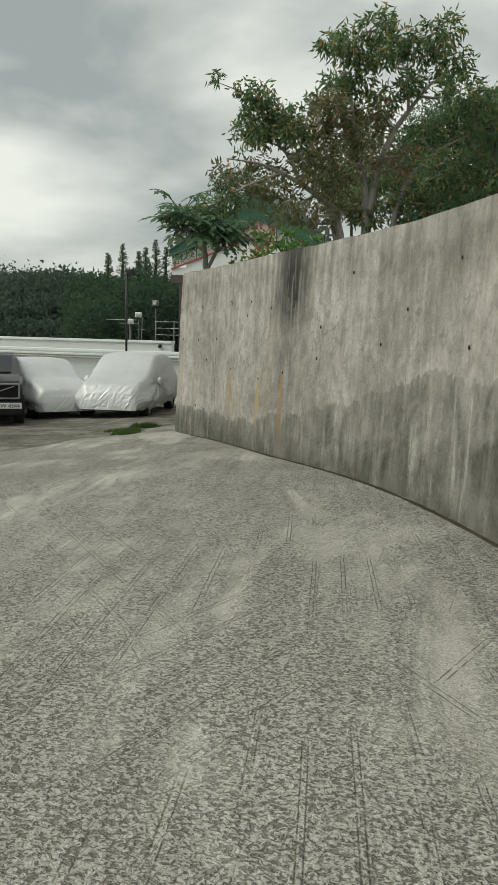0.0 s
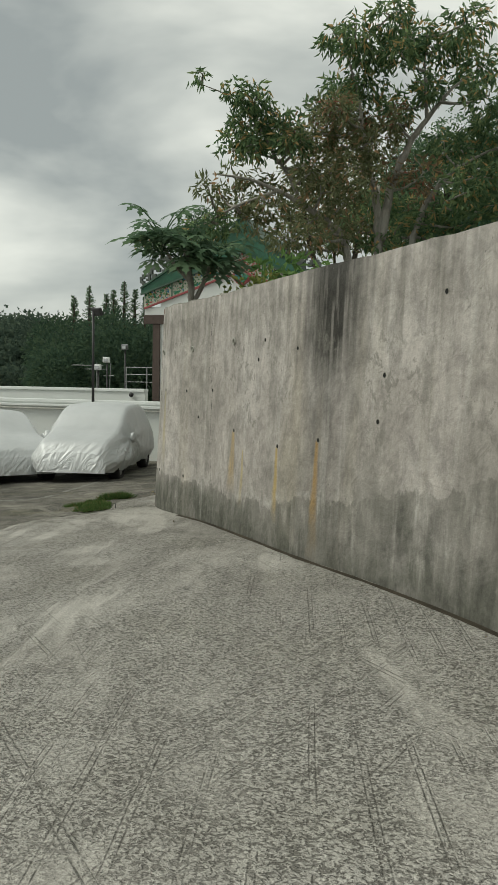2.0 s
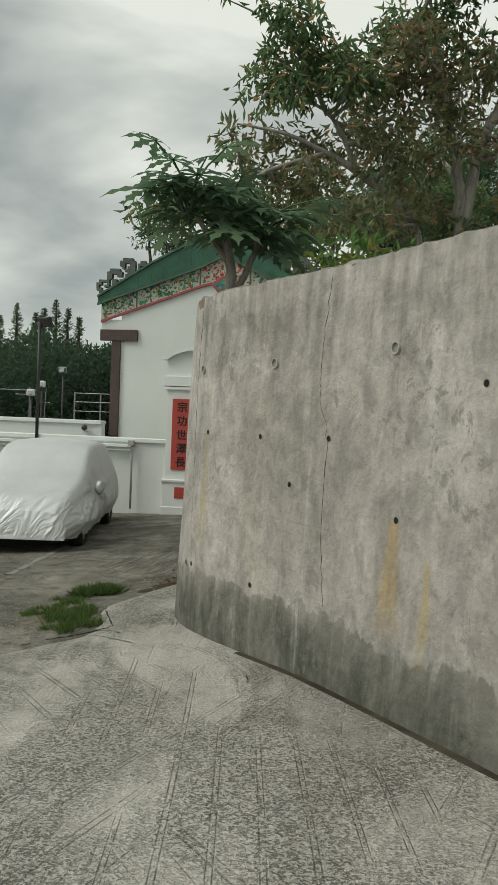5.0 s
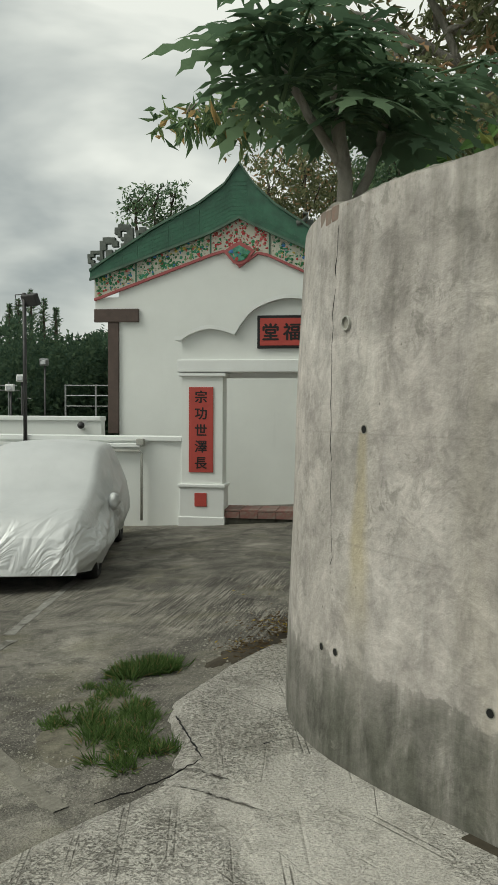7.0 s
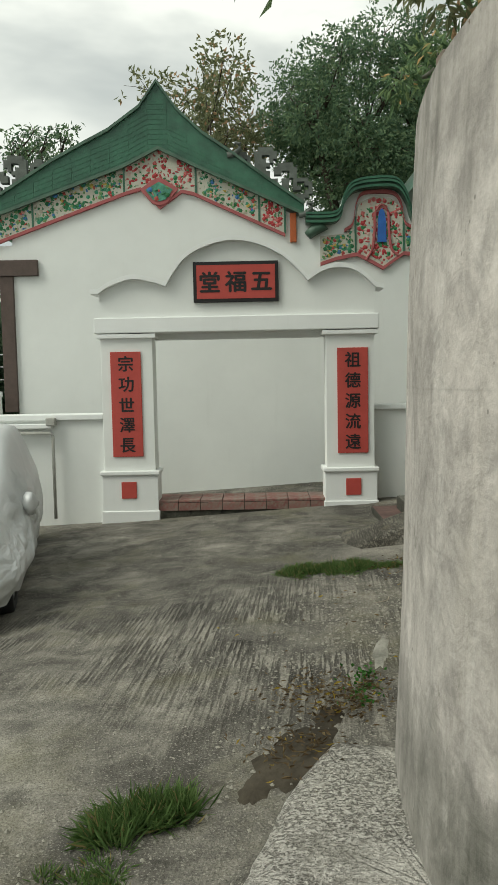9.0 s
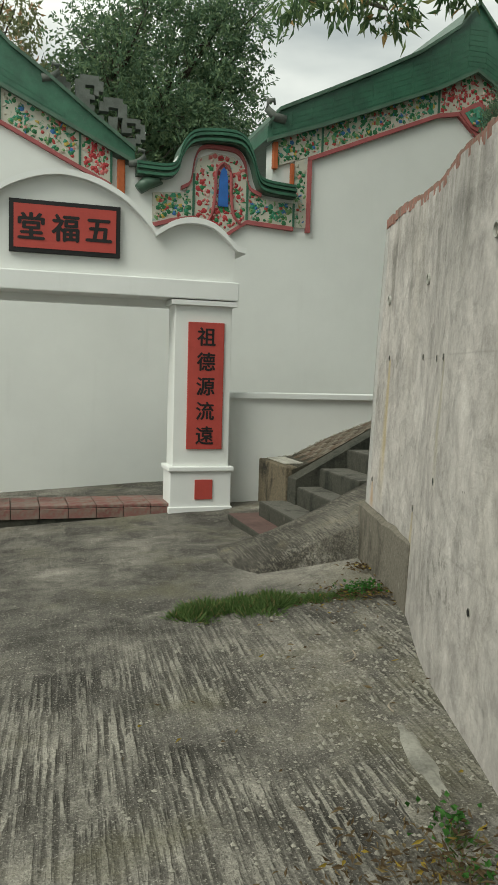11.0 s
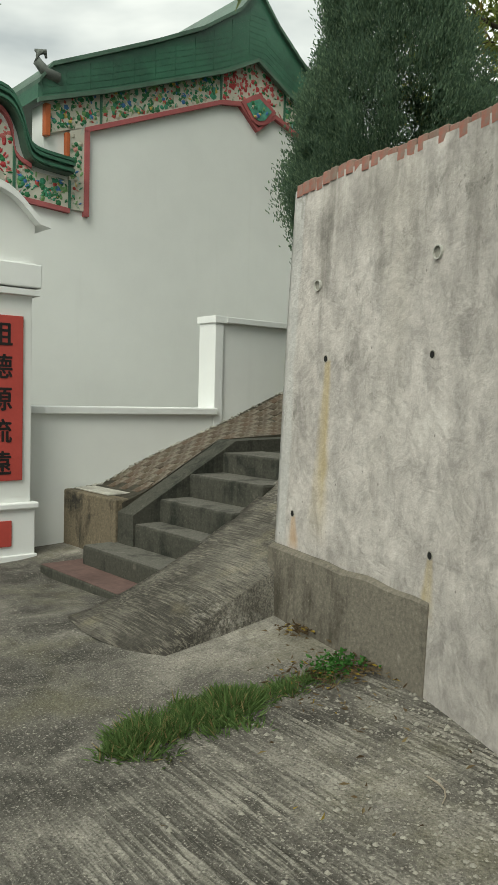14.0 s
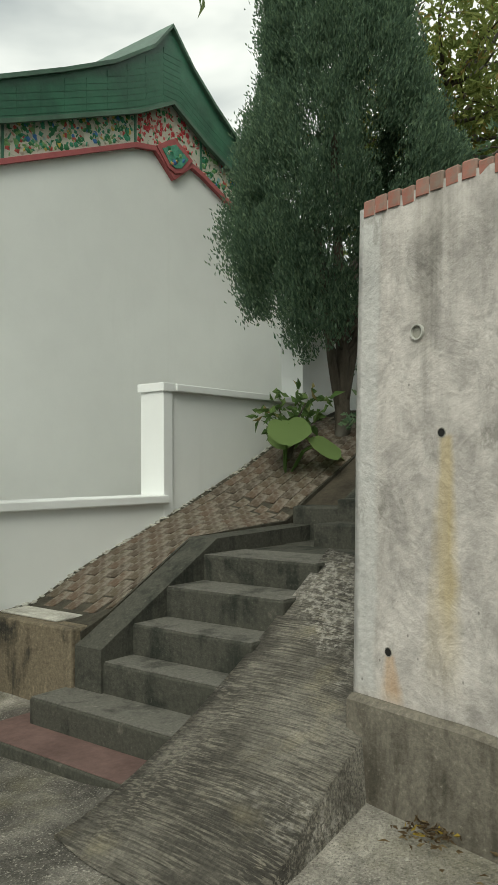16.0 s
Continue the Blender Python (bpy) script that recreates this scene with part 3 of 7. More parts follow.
# ---- the ground ----
def build_ground():
    near_x = [-16 + 0.4 * i for i in range(56)]
    near_y = [-8 + 0.4 * i for i in range(86)]
    ring = [12, 25, 60, 140, 330, 800, 2000, 4000]
    xs = [near_x[0] - r for r in ring[::-1]] + near_x + [near_x[-1] + r for r in ring]
    ys = [near_y[0] - r for r in ring[::-1]] + near_y + [near_y[-1] + r for r in ring]
    bm = bmesh.new()
    grid = [[bm.verts.new((x, y, ground_z(x, y) - 0.02)) for y in ys] for x in xs]
    for i in range(len(xs) - 1):
        for j in range(len(ys) - 1):
            bm.faces.new((grid[i][j], grid[i + 1][j], grid[i + 1][j + 1], grid[i][j + 1]))
    tagged(part("ground", bm, M_LOT, None, "", True), "dark brushed concrete yard with worn pale patches", "ground", kind="structure")


# Line of the retaining wall's foot, from the road round the rounded nose to its end by the stairs.
WALL_PTS = [(2.35, -3.0), (2.2, 0.0), (2.0, 2.2), (1.68, 4.6), (1.27, 6.65), (0.70, 8.3), (0.20, 9.5), (-0.5, 11.45), (-0.86, 12.25), (-1.1, 12.8), (-1.24, 13.25), (-1.27, 13.7), (-1.17, 14.2), (-0.93, 14.8), (-0.6, 15.35), (-0.2, 15.93), (0.34, 16.72), (0.95, 17.42), (1.3, 17.93), (1.63, 18.45), (1.80, 18.71)]
WALL_TOP, BATTER, WALL_THICK = 2.5, 0.035, 0.28


def wall_samples():
    line = smooth_line(WALL_PTS, 8)
    s, out = 0.0, []
    for i, p in enumerate(line):
        if i:
            s += float(np.linalg.norm(p - line[i - 1]))
        d = line[min(i + 1, len(line) - 1)] - line[max(i - 1, 0)]
        d = d / np.linalg.norm(d)
        out.append((s, Vector((p[0], p[1], 0)), Vector((d[1], -d[0], 0))))  # the normal points into the bank
    return out


WALL = wall_samples()


def wall_at(s, z, inset=0.0):
    """A point of the wall's face at length s along its foot and height z, and the normal into the bank."""
    for a, b in zip(WALL, WALL[1:]):
        if b[0] >= s:
            break
    k = (s - a[0]) / (b[0] - a[0])
    p, n = a[1].lerp(b[1], k), a[2].lerp(b[2], k).normalized()
    return Vector((p.x, p.y, z)) + n * (BATTER * z + inset), n


def wall_skin(s, z, inset=0.0):
    """A point of the wall's uneven face."""
    q, n = wall_at(s, z, inset)
    return q + n * 0.014 * noise.noise((s * 0.8, z * 0.9, 3.0)), n


def top_of_wall(s):
    return WALL_TOP - 0.12 * max(0.0, min(1.0, (s - 17.0) / 3.0)) * (1 if s < 20.5 else max(0.0, (22.6 - s) / 2.1)) + 0.012 * noise.noise((s * 3.1, 0, 0))


def build_wall():
    bm = bmesh.new()
    uvl = bm.loops.layers.uv.new("UVMap")
    rows = 14
    cols = []
    for s, p, n in WALL:
        top = top_of_wall(s)
        zb = -0.75
        front = []
        for r in range(rows + 1):
            z = zb + (top - zb) * r / rows
            q, _ = wall_at(s, z)
            q += n * 0.014 * noise.noise((s * 0.8, z * 0.9, 3.0))
            front.append(bm.verts.new(q))
        tb, _ = wall_at(s, top, WALL_THICK)
        bb, _ = wall_at(s, zb, WALL_THICK + 0.1)
        cols.append((front + [bm.verts.new(tb), bm.verts.new(bb)], s))
    for (a, sa), (b, sb) in zip(cols, cols[1:]):
        m = len(a)
        for r in range(m - 1):
            f = bm.faces.new((a[r], b[r], b[r + 1], a[r + 1]))
            for lp, s in zip(f.loops, (sa, sb, sb, sa)):
                lp[uvl].uv = (s, lp.vert.co.z)
    for col, s, flip in ((cols[0][0], 0.0, False), (cols[-1][0], cols[-1][1], True)):
        f = bm.faces.new(col if not flip else col[::-1])
        for lp in f.loops:
            lp[uvl].uv = (s + (lp.vert.co.x - col[0].co.x) * 0.6, lp.vert.co.z)
    bmesh.ops.recalc_face_normals(bm, faces=bm.faces[:])
    return tagged(part("retaining_wall", bm, M_WALL, None, "", True), "weathered stained concrete retaining wall with a rounded nose", "wall", kind="structure")


def build_apron():
    """The pale concrete ramp between the yard's edge and the wall, a little proud of the yard."""
    edge = smooth_line([(-9.5, -6.0), (-7.8, 2.0), (-5.6, 6.8), (-3.95, 9.6), (-3.0, 11.6), (-2.75, 12.45), (-2.35, 12.85), (-2.0, 13.1), (-1.88, 13.45), (-1.86, 14.1), (-1.62, 14.5), (-1.36, 14.85), (-1.1, 15.1)], 10)
    wall = smooth_line([(2.6, -6.0), (2.45, 0.0), (2.1, 3.0), (1.8, 5.2), (1.3, 7.2), (0.75, 8.7), (0.2, 10.0), (-0.3, 11.3), (-0.7, 12.2), (-1.0, 12.9), (-1.12, 13.5), (-1.1, 14.1), (-0.85, 14.9)], 10)
    bm = bmesh.new()
    cols, rows = 24, []
    for i, (a, b) in enumerate(zip(edge, wall)):
        jit = 0.05 * noise.noise((i * 0.45, 2.0, 0)) + 0.025 * noise.noise((i * 1.9, 5.0, 0))
        a = a + np.array((jit, jit))
        row = [bm.verts.new((a[0] - 0.03, a[1], ground_z(a[0], a[1]) - 0.06))]
        for k in range(cols + 1):
            t = (k / cols)
            p = a * (1 - t) + b * t
            row.append(bm.verts.new((p[0], p[1], ground_z(p[0], p[1]) + 0.022 * min(1.0, t * cols / 1.5) + 0.006)))
        rows.append(row)
    for a, b in zip(rows, rows[1:]):
        for k in range(len(a) - 1):
            bm.faces.new((a[k], a[k + 1], b[k + 1], b[k]))
    last = rows[-1]
    low = [bm.verts.new((v.co.x, v.co.y + 0.02, v.co.z - 0.09)) for v in last]
    for k in range(len(last) - 1):
        bm.faces.new((last[k], last[k + 1], low[k + 1], low[k]))
    bmesh.ops.recalc_face_normals(bm, faces=bm.faces[:])
    tagged(part("road", bm, M_APRON, None, "", True), "rough pale concrete ramp with ripples and scratches", "road", kind="structure")


def build_terrace():
    """Planted ground held up by the wall, rising to the hall's flank."""
    bm = bmesh.new()
    rows = []
    for s, p, n in WALL:
        row = []
        a, _ = wall_at(s, WALL_TOP - 0.16, WALL_THICK - 0.05)
        for k, d in enumerate((0, 0.5, 1.2, 2.2, 3.6, 6, 10, 18)):
            row.append(bm.verts.new((a.x + d * (0.95 if a.y < 14.5 else 1.0), a.y + d * (0.0 if a.y < 14.5 else -0.25), a.z - 0.02 + 0.04 * k + 0.05 * noise.noise((a.x + d, a.y, 0)))))
        rows.append(row)
    for a, b in zip(rows, rows[1:]):
        for k in range(len(a) - 1):
            bm.faces.new((a[k], a[k + 1], b[k + 1], b[k]))
    bmesh.ops.recalc_face_normals(bm, faces=bm.faces[:])
    tagged(part("terrace_ground", bm, M_SOIL, None, "", True), "raised soil terrace behind the concrete wall", "ground", kind="structure")


build_ground()
retaining_wall = build_wall()
build_apron()
build_terrace()

# ---- the ancestral hall, in its own frame: u along the wall, v into the building ----
HALL = pose(-1.0, 22.47, 0, 0, 0, -18.4)
WV = 2.24

ROOF1_TOP = [(-2.45, 4.1), (-2.0, 4.38), (-1.2, 4.86), (-0.81, 5.06), (-0.32, 5.3), (0.17, 5.64), (0.45, 6.02), (0.75, 5.6), (1.13, 5.24), (1.6, 4.92), (2.09, 4.56), (2.7, 4.13)]
ROOF1_LOW = [(-2.45, 3.98), (-0.1, 4.80), (0.45, 5.07), (1.06, 4.77), (2.7, 4.02)]
FR1_BOT = [(-2.38, 3.60), (-0.1, 4.40), (0.16, 4.47), (0.45, 4.18), (0.80, 4.42), (0.98, 4.38), (2.40, 3.72)]
FR1_TOP = [(-2.38, 4.0), (-0.1, 4.80), (0.45, 5.07), (1.06, 4.77), (2.40, 4.14)]
ROOF2_TOP = [(4.5, 4.66), (4.66, 4.88), (5.33, 5.2), (6.03, 5.54), (6.75, 5.92), (7.37, 6.36), (7.68, 6.74), (8.06, 6.34), (8.5, 6.0), (8.9, 5.74), (9.6, 5.36), (10.9, 4.66)]
ROOF2_LOW = [(4.5, 4.50), (5.33, 4.80), (7.13, 5.53), (7.70, 5.84), (8.3, 5.53), (10.9, 4.45)]
FR2_TOP = [(4.62, 4.52), (5.33, 4.80), (7.13, 5.53), (7.70, 5.84), (8.3, 5.53), (10.8, 4.5)]
FR2_BOT = [(4.62, 4.15), (5.12, 4.33), (7.13, 5.16), (7.46, 5.22), (7.78, 4.95), (8.1, 5.2), (8.3, 5.14), (10.8, 4.1)]


def at_line(line, u):
    for (a, za), (b, zb) in zip(line, line[1:]):
        if a <= u <= b:
            return za + (zb - za) * (u - a) / (b - a)
    return line[0][1] if u < line[0][0] else line[-1][1]


def mat_paint_island(name, stops):
    m = Mat(name, 0.65, 0, 0.3)
    m.color(m.ramp(m.island(), stops))
    m.nt.nodes[-1].color_ramp.interpolation = "CONSTANT"
    return m.m


M_MOTIF = mat_paint_island("mural_leaf_paint", [(0.0, (0.03, 0.15, 0.06)), (0.30, (0.05, 0.24, 0.14)), (0.5, (0.16, 0.30, 0.12)), (0.62, (0.40, 0.38, 0.30)), (0.80, (0.40, 0.07, 0.06)), (0.86, (0.50, 0.24, 0.20)), (0.89, (0.05, 0.16, 0.36)), (0.95, (0.46, 0.34, 0.08))])
M_BLOSSOM = mat_paint_island("mural_blossom_paint", [(0.0, (0.40, 0.045, 0.05)), (0.45, (0.50, 0.14, 0.13)), (0.65, (0.04, 0.2, 0.08)), (0.88, (0.55, 0.42, 0.36))])


def motifs(bm, inside, u0, u1, z0, z1, v, n, size):
    """Small raised leaves, petals and stones scattered over a painted panel."""
    placed, tries = 0, 0
    while placed < n and tries < n * 12:
        tries += 1
        u, z = random.uniform(u0, u1), random.uniform(z0, z1)
        if not inside(u, z):
            continue
        placed += 1
        k, a, r = random.choice((4, 5, 6)), random.uniform(0, 6.3), size * random.uniform(0.5, 1.2)
        sq = random.choice((0.35, 0.5, 0.9, 1.0))
        c = bm.verts.new((u, v - 0.012, z))
        rim = []
        for i in range(k):
            t = 2 * math.pi * i / k
            x, y = r * math.cos(t), r * sq * math.sin(t)
            rim.append(bm.verts.new((u + x * math.cos(a) - y * math.sin(a), v - 0.001, z + x * math.sin(a) + y * math.cos(a))))
        for i in range(k):
            bm.faces.new((c, rim[i], rim[(i + 1) % k]))


def frieze(parent, name, top, bot, u0, u1, v, label, n, blossom=False):
    """One painted panel between two lines, with raised painting on it."""
    us = sorted({u0, u1, *[u for u, _ in top + bot if u0 < u < u1]})
    low = [(u, at_line(bot, u)) for u in us]
    high = [(u, at_line(top, u)) for u in us]
    p = part(name, slab(low + high[::-1], v - 0.03, v + 0.02), M_MURAL, parent, label)
    bm = bmesh.new()
    motifs(bm, lambda u, z: at_line(bot, u) + 0.03 < z < at_line(top, u) - 0.03, u0 + 0.04, u1 - 0.04, min(z for _, z in low), max(z for _, z in high), v - 0.031, int(n * 1.9), 0.036)
    tagged(part("painted_motif", bm, M_BLOSSOM if blossom else M_MOTIF, p), kind="stuff")
    bar = part("panel_divider", slab([(u1 - 0.015, at_line(bot, u1)), (u1 + 0.015, at_line(bot, u1)), (u1 + 0.015, at_line(top, u1)), (u1 - 0.015, at_line(top, u1))], v - 0.045, v), M_GREEN, p)
    return p


def roof_body(parent, top, low, name, label):
    """Curved gable roof: a deep green body with courses of small tile along the verge."""
    r = part(name, slab(low + top[::-1], WV - 0.10, WV + 5.0), M_GREEN, parent, label)
    part("ridge_cap", band(top, 0.05, WV - 0.15, WV + 5.0), M_GREEN2, r, "dull green rounded verge tiles")
    part("eave_moulding", band([(u, z - 0.05) for u, z in low], 0.05, WV - 0.14, WV - 0.08), M_GREEN2, r)
    bm = bmesh.new()
    us = np.arange(top[0][0] + 0.05, top[-1][0] - 0.35, 0.30)
    for u in us:
        t, l = min(at_line(top, u), at_line(top, u + 0.3)), at_line(low, u)
        n = int((t - l - 0.06) / 0.075)
        for k in range(n):
            z = l + 0.03 + k * 0.075
            sl = at_line(low, u + 0.298) - at_line(low, u)
            off = WV - 0.104
            a = [bm.verts.new(q) for q in ((u, off, z), (u + 0.298, off, z + sl), (u + 0.298, off - 0.004, z + sl + 0.068), (u, off - 0.004, z + 0.068))]
            b = [bm.verts.new((q.co.x, WV - 0.09, q.co.z)) for q in a]
            bm.faces.new(a)
            for i in range(4):
                bm.faces.new((a[i], b[i], b[(i + 1) % 4], a[(i + 1) % 4]))
    bmesh.ops.recalc_face_normals(bm, faces=bm.faces[:])
    tagged(part("verge_tiles", bm, M_GREEN, r), kind="stuff")
    return r


def fret(parent, cells, u0, z0, size, flip):
    """Stepped and pierced fret board standing on the roof slope, drawn as rows of cells from the top."""
    bm = bmesh.new()
    n = len(cells)
    full = {(i, n - 1 - j) for j, line in enumerate(cells) for i, ch in enumerate(line) if ch == "#"}
    sg = -1 if flip else 1
    v0, v1 = WV - 0.03, WV + 0.09

    def at(i, k, v):
        return bm.verts.new((u0 + sg * i * size, v, z0 + k * size))

    for i, k in full:
        for v in (v0, v1):
            bm.faces.new([at(i, k, v), at(i + 1, k, v), at(i + 1, k + 1, v), at(i, k + 1, v)])
        for di, dk, p, q in ((-1, 0, (0, 0), (0, 1)), (1, 0, (1, 0), (1, 1)), (0, -1, (0, 0), (1, 0)), (0, 1, (0, 1), (1, 1))):
            if (i + di, k + dk) not in full:
                bm.faces.new([at(i + p[0], k + p[1], v0), at(i + q[0], k + q[1], v0), at(i + q[0], k + q[1], v1), at(i + p[0], k + p[1], v1)])
    bmesh.ops.remove_doubles(bm, verts=bm.verts[:], dist=0.001)
    bmesh.ops.recalc_face_normals(bm, faces=bm.faces[:])
    for v in bm.verts:
        v.co.x += 0.012 * noise.noise((v.co.x * 5, v.co.z * 5, 1))
        v.co.z += 0.012 * noise.noise((v.co.x * 5, v.co.z * 5, 9))
    part("fret_board", bm, M_FRET, parent, "grey-green scrolled plaster fretwork")


def build_hall():
    hall = thing("ancestral_hall", HALL, "white ancestral hall with green tiled gables and painted friezes", "building")
    outline = [(-1.9, -0.9), (12.5, -0.9), (12.5, 4.2), (10.9, 4.4), (8.3, 5.50), (7.7, 5.8), (7.13, 5.5), (5.33, 4.77), (4.62, 4.5), (4.62, 3.78), (4.4, 3.85), (4.3, 4.2), (4.15, 4.42), (3.77, 4.44), (3.46, 4.38), (3.3, 4.2), (3.2, 3.98), (2.6, 3.98), (1.06, 4.74), (0.45, 5.04), (-0.1, 4.77), (-1.9, 4.12)]
    part("wall", slab(outline, WV, WV + 0.3), M_WHITE, hall)
    part("flank_wall", boxed(-1.9, -1.6, WV + 0.3, WV + 5.0, -0.9, 3.9), M_WHITE, hall)
    part("corner_post", boxed(-2.11, -1.9, WV - 0.06, WV + 0.2, 1.0, 3.14, 0.01), M_BROWN, hall, "dark brown painted corner post")
    part("eave_beam", boxed(-2.38, -1.5, WV - 0.08, WV + 0.0, 3.14, 3.39, 0.01), M_BROWN, hall, "dark brown eave beam")
    part("eave_soffit", boxed(-2.38, -1.9, WV, WV + 5.0, 3.39, 3.62), M_WHITE, hall)
    roof_body(hall, ROOF1_TOP, ROOF1_LOW, "front_roof", "green glazed tile roof with upswept ridge")
    roof_body(hall, ROOF2_TOP, ROOF2_LOW, "rear_roof", "green glazed tile roof with upswept ridge")
    # painted friezes with dull red borders
    for i, (a, b, n, bl) in enumerate(((-2.38, -1.55, 70, False), (-1.55, -0.1, 130, False), (-0.1, 1.02, 120, True), (1.02, 2.0, 80, False), (2.0, 2.40, 45, True))):
        frieze(hall, "painted_frieze", FR1_TOP, FR1_BOT, a, b, WV - 0.01, "frieze panel painted with flowers and landscape", n, bl)
    for a, b, n, bl in ((4.62, 5.33, 65, False), (5.33, 7.13, 190, False), (7.13, 8.28, 130, True), (8.28, 9.6, 90, False), (9.6, 10.8, 60, False)):
        frieze(hall, "painted_frieze", FR2_TOP, FR2_BOT, a, b, WV - 0.01, "frieze panel painted with figures, trees and water", n, bl)
    part("frieze_border", band(FR1_BOT, 0.05, WV - 0.06, WV, up=False), M_PINK, hall, "dull red painted border")
    part("frieze_border", band([p for p in FR2_BOT if p[0] > 5], 0.06, WV - 0.06, WV, up=False), M_PINK, hall, "dull red painted border")
    part("frieze_border", band([(u, z) for u, z in FR1_TOP], 0.03, WV - 0.06, WV), M_PINK, hall, "dull red painted border")
    part("frieze_border", band([(u, z) for u, z in FR2_TOP], 0.03, WV - 0.06, WV), M_PINK, hall, "dull red painted border")
    # lozenge medallions at the gable tops
    for u, z, w in ((0.45, 4.37, 0.30), (7.78, 5.16, 0.32)):
        md = part("medallion", slab([(u - w, z + 0.06), (u - 0.12, z - 0.15), (u, z - 0.19), (u + 0.12, z - 0.15), (u + w, z + 0.06), (u + 0.1, z + 0.2), (u, z + 0.24), (u - 0.1, z + 0.2)], WV - 0.075, WV), M_PINK, hall, "medallion with a red border")
        inner = [(u - w * 0.72, z + 0.05), (u - 0.1, z - 0.1), (u, z - 0.13), (u + 0.1, z - 0.1), (u + w * 0.72, z + 0.05), (u, z + 0.17)]
        part("medallion_painting", slab(inner, WV - 0.085, WV - 0.07), mat_medallion, md, "green and blue painted centre")
        bm = bmesh.new()
        motifs(bm, lambda a, b: abs(a - u) < 0.15 and abs(b - z) < 0.09, u - 0.15, u + 0.15, z - 0.09, z + 0.09, WV - 0.087, 14, 0.04)
        tagged(part("painted_motif", bm, M_MOTIF, md), kind="stuff")
    # drop of painted border at the rear gable's corner
    part("frieze_drop", slab([(4.93, 3.36), (5.12, 3.36), (5.12, 4.33), (4.93, 4.25)], WV - 0.035, WV), M_MURAL, hall, "upright painted strip with vine flowers")
    bm = bmesh.new()
    motifs(bm, lambda u, z: True, 4.96, 5.09, 3.42, 4.22, WV - 0.036, 40, 0.035)
    tagged(part("painted_motif", bm, M_MOTIF, hall), kind="stuff")
    part("frieze_border", boxed(5.12, 5.18, WV - 0.06, WV, 3.30, 4.30), M_PINK, hall, "dull red painted border")
    part("orange_post", boxed(4.60, 4.67, WV - 0.08, WV, 4.12, 4.48, 0.01), mat_orange, hall, "orange painted corner block")
    part("orange_post", boxed(4.87, 4.925, WV - 0.06, WV, 3.74, 4.22, 0.01), mat_orange, hall, "orange painted upright")
    part("orange_post", boxed(2.48, 2.58, WV - 0.06, WV, 3.58, 4.03, 0.01), mat_orange, hall, "orange painted upright")
    # wok-ear wall between the gables
    ear = [(2.72, 3.90), (3.12, 3.90), (3.26, 3.98), (3.32, 4.18), (3.46, 4.36), (3.77, 4.42), (4.12, 4.40), (4.28, 4.2), (4.36, 3.95), (4.48, 3.83), (4.92, 3.79)]
    ear_s = [tuple(p) for p in smooth_line(ear, 4)]
    cap = part("ear_wall_cap", band([(u, z - 0.06) for u, z in ear_s], 0.16, WV - 0.16, WV + 0.30), M_GREEN2, hall, "curved green glazed ear-wall coping")
    for d, o in ((-0.02, 0.20), (0.05, 0.21), (0.11, 0.18)):
        part("coping_roll", band([(u, z + d - 0.03) for u, z in ear_s], 0.035, WV - o, WV - 0.1), M_GREEN, cap)
    e_top = [(2.95, 3.66), (3.4, 3.7), (3.5, 3.95), (3.56, 4.16), (3.77, 4.25), (4.05, 4.22), (4.2, 4.1), (4.28, 3.82), (4.5, 3.70), (4.93, 3.68)]
    e_bot = [(2.95, 3.26), (3.2, 3.34), (3.52, 3.40), (3.72, 3.30), (3.93, 3.18), (4.1, 3.3), (4.25, 3.40), (4.93, 3.36)]
    frieze(hall, "ear_wall_painting", e_top, e_bot, 2.95, 3.5, WV - 0.012, "painted panel of trees and rocks", 60)
    frieze(hall, "ear_wall_painting", e_top, e_bot, 3.5, 4.25, WV - 0.012, "painted panel of peonies beneath the ear", 120, True)
    frieze(hall, "ear_wall_painting", e_top, e_bot, 4.25, 4.93, WV - 0.012, "painted panel of a pond", 60)
    part("ear_border", band(e_bot, 0.055, WV - 0.06, WV, up=False), M_PINK, hall, "dull red painted border")
    inner = [tuple(p) for p in smooth_line([(3.33, 3.72), (3.46, 3.82), (3.51, 4.1), (3.6, 4.27), (3.85, 4.30), (4.1, 4.27), (4.22, 4.1), (4.27, 3.82), (4.45, 3.72)], 4)]
    part("ear_border", band(inner, 0.05, WV - 0.07, WV), M_PINK, hall, "dull red painted border")
    part("blue_niche", slab([(3.84, 3.55), (3.98, 3.55), (3.97, 3.9), (3.95, 4.02), (3.91, 4.07), (3.87, 4.02), (3.85, 3.9)], WV - 0.07, WV), mat_blue, hall, "bright blue painted niche")
    a = [tuple(p) for p in smooth_line([(3.66, 3.28), (3.76, 3.45), (3.80, 3.75), (3.81, 4.0), (3.91, 4.12), (4.01, 4.0), (4.02, 3.75), (4.06, 3.45), (4.16, 3.34)], 4)]
    tb = bmesh.new()
    tube(tb, [(u, WV - 0.055, z) for u, z in a], 0.022, 6)
    part("niche_border", tb, M_PINK, hall, "dull red rounded border")
    # frets and hooks
    f = ("..........####............",
         ".........######..##.......",
         ".........##..##.####......",
         "..........#.###.#..#......",
         ".....####..####.#.##......",
         "....######..###.##.###....",
         "....##..##.####..#####....",
         "....##.....##########.....",
         ".####.##.############.....",
         "##..#.##.#####.#######....",
         "#..##.##..####.########...",
         "##....##.###.##########...",
         ".######.##############....",
         "..####################....")
    fret(hall, f, -2.52, 4.16, 0.060, False)
    fret(hall, f, 2.84, 4.20, 0.060, True)
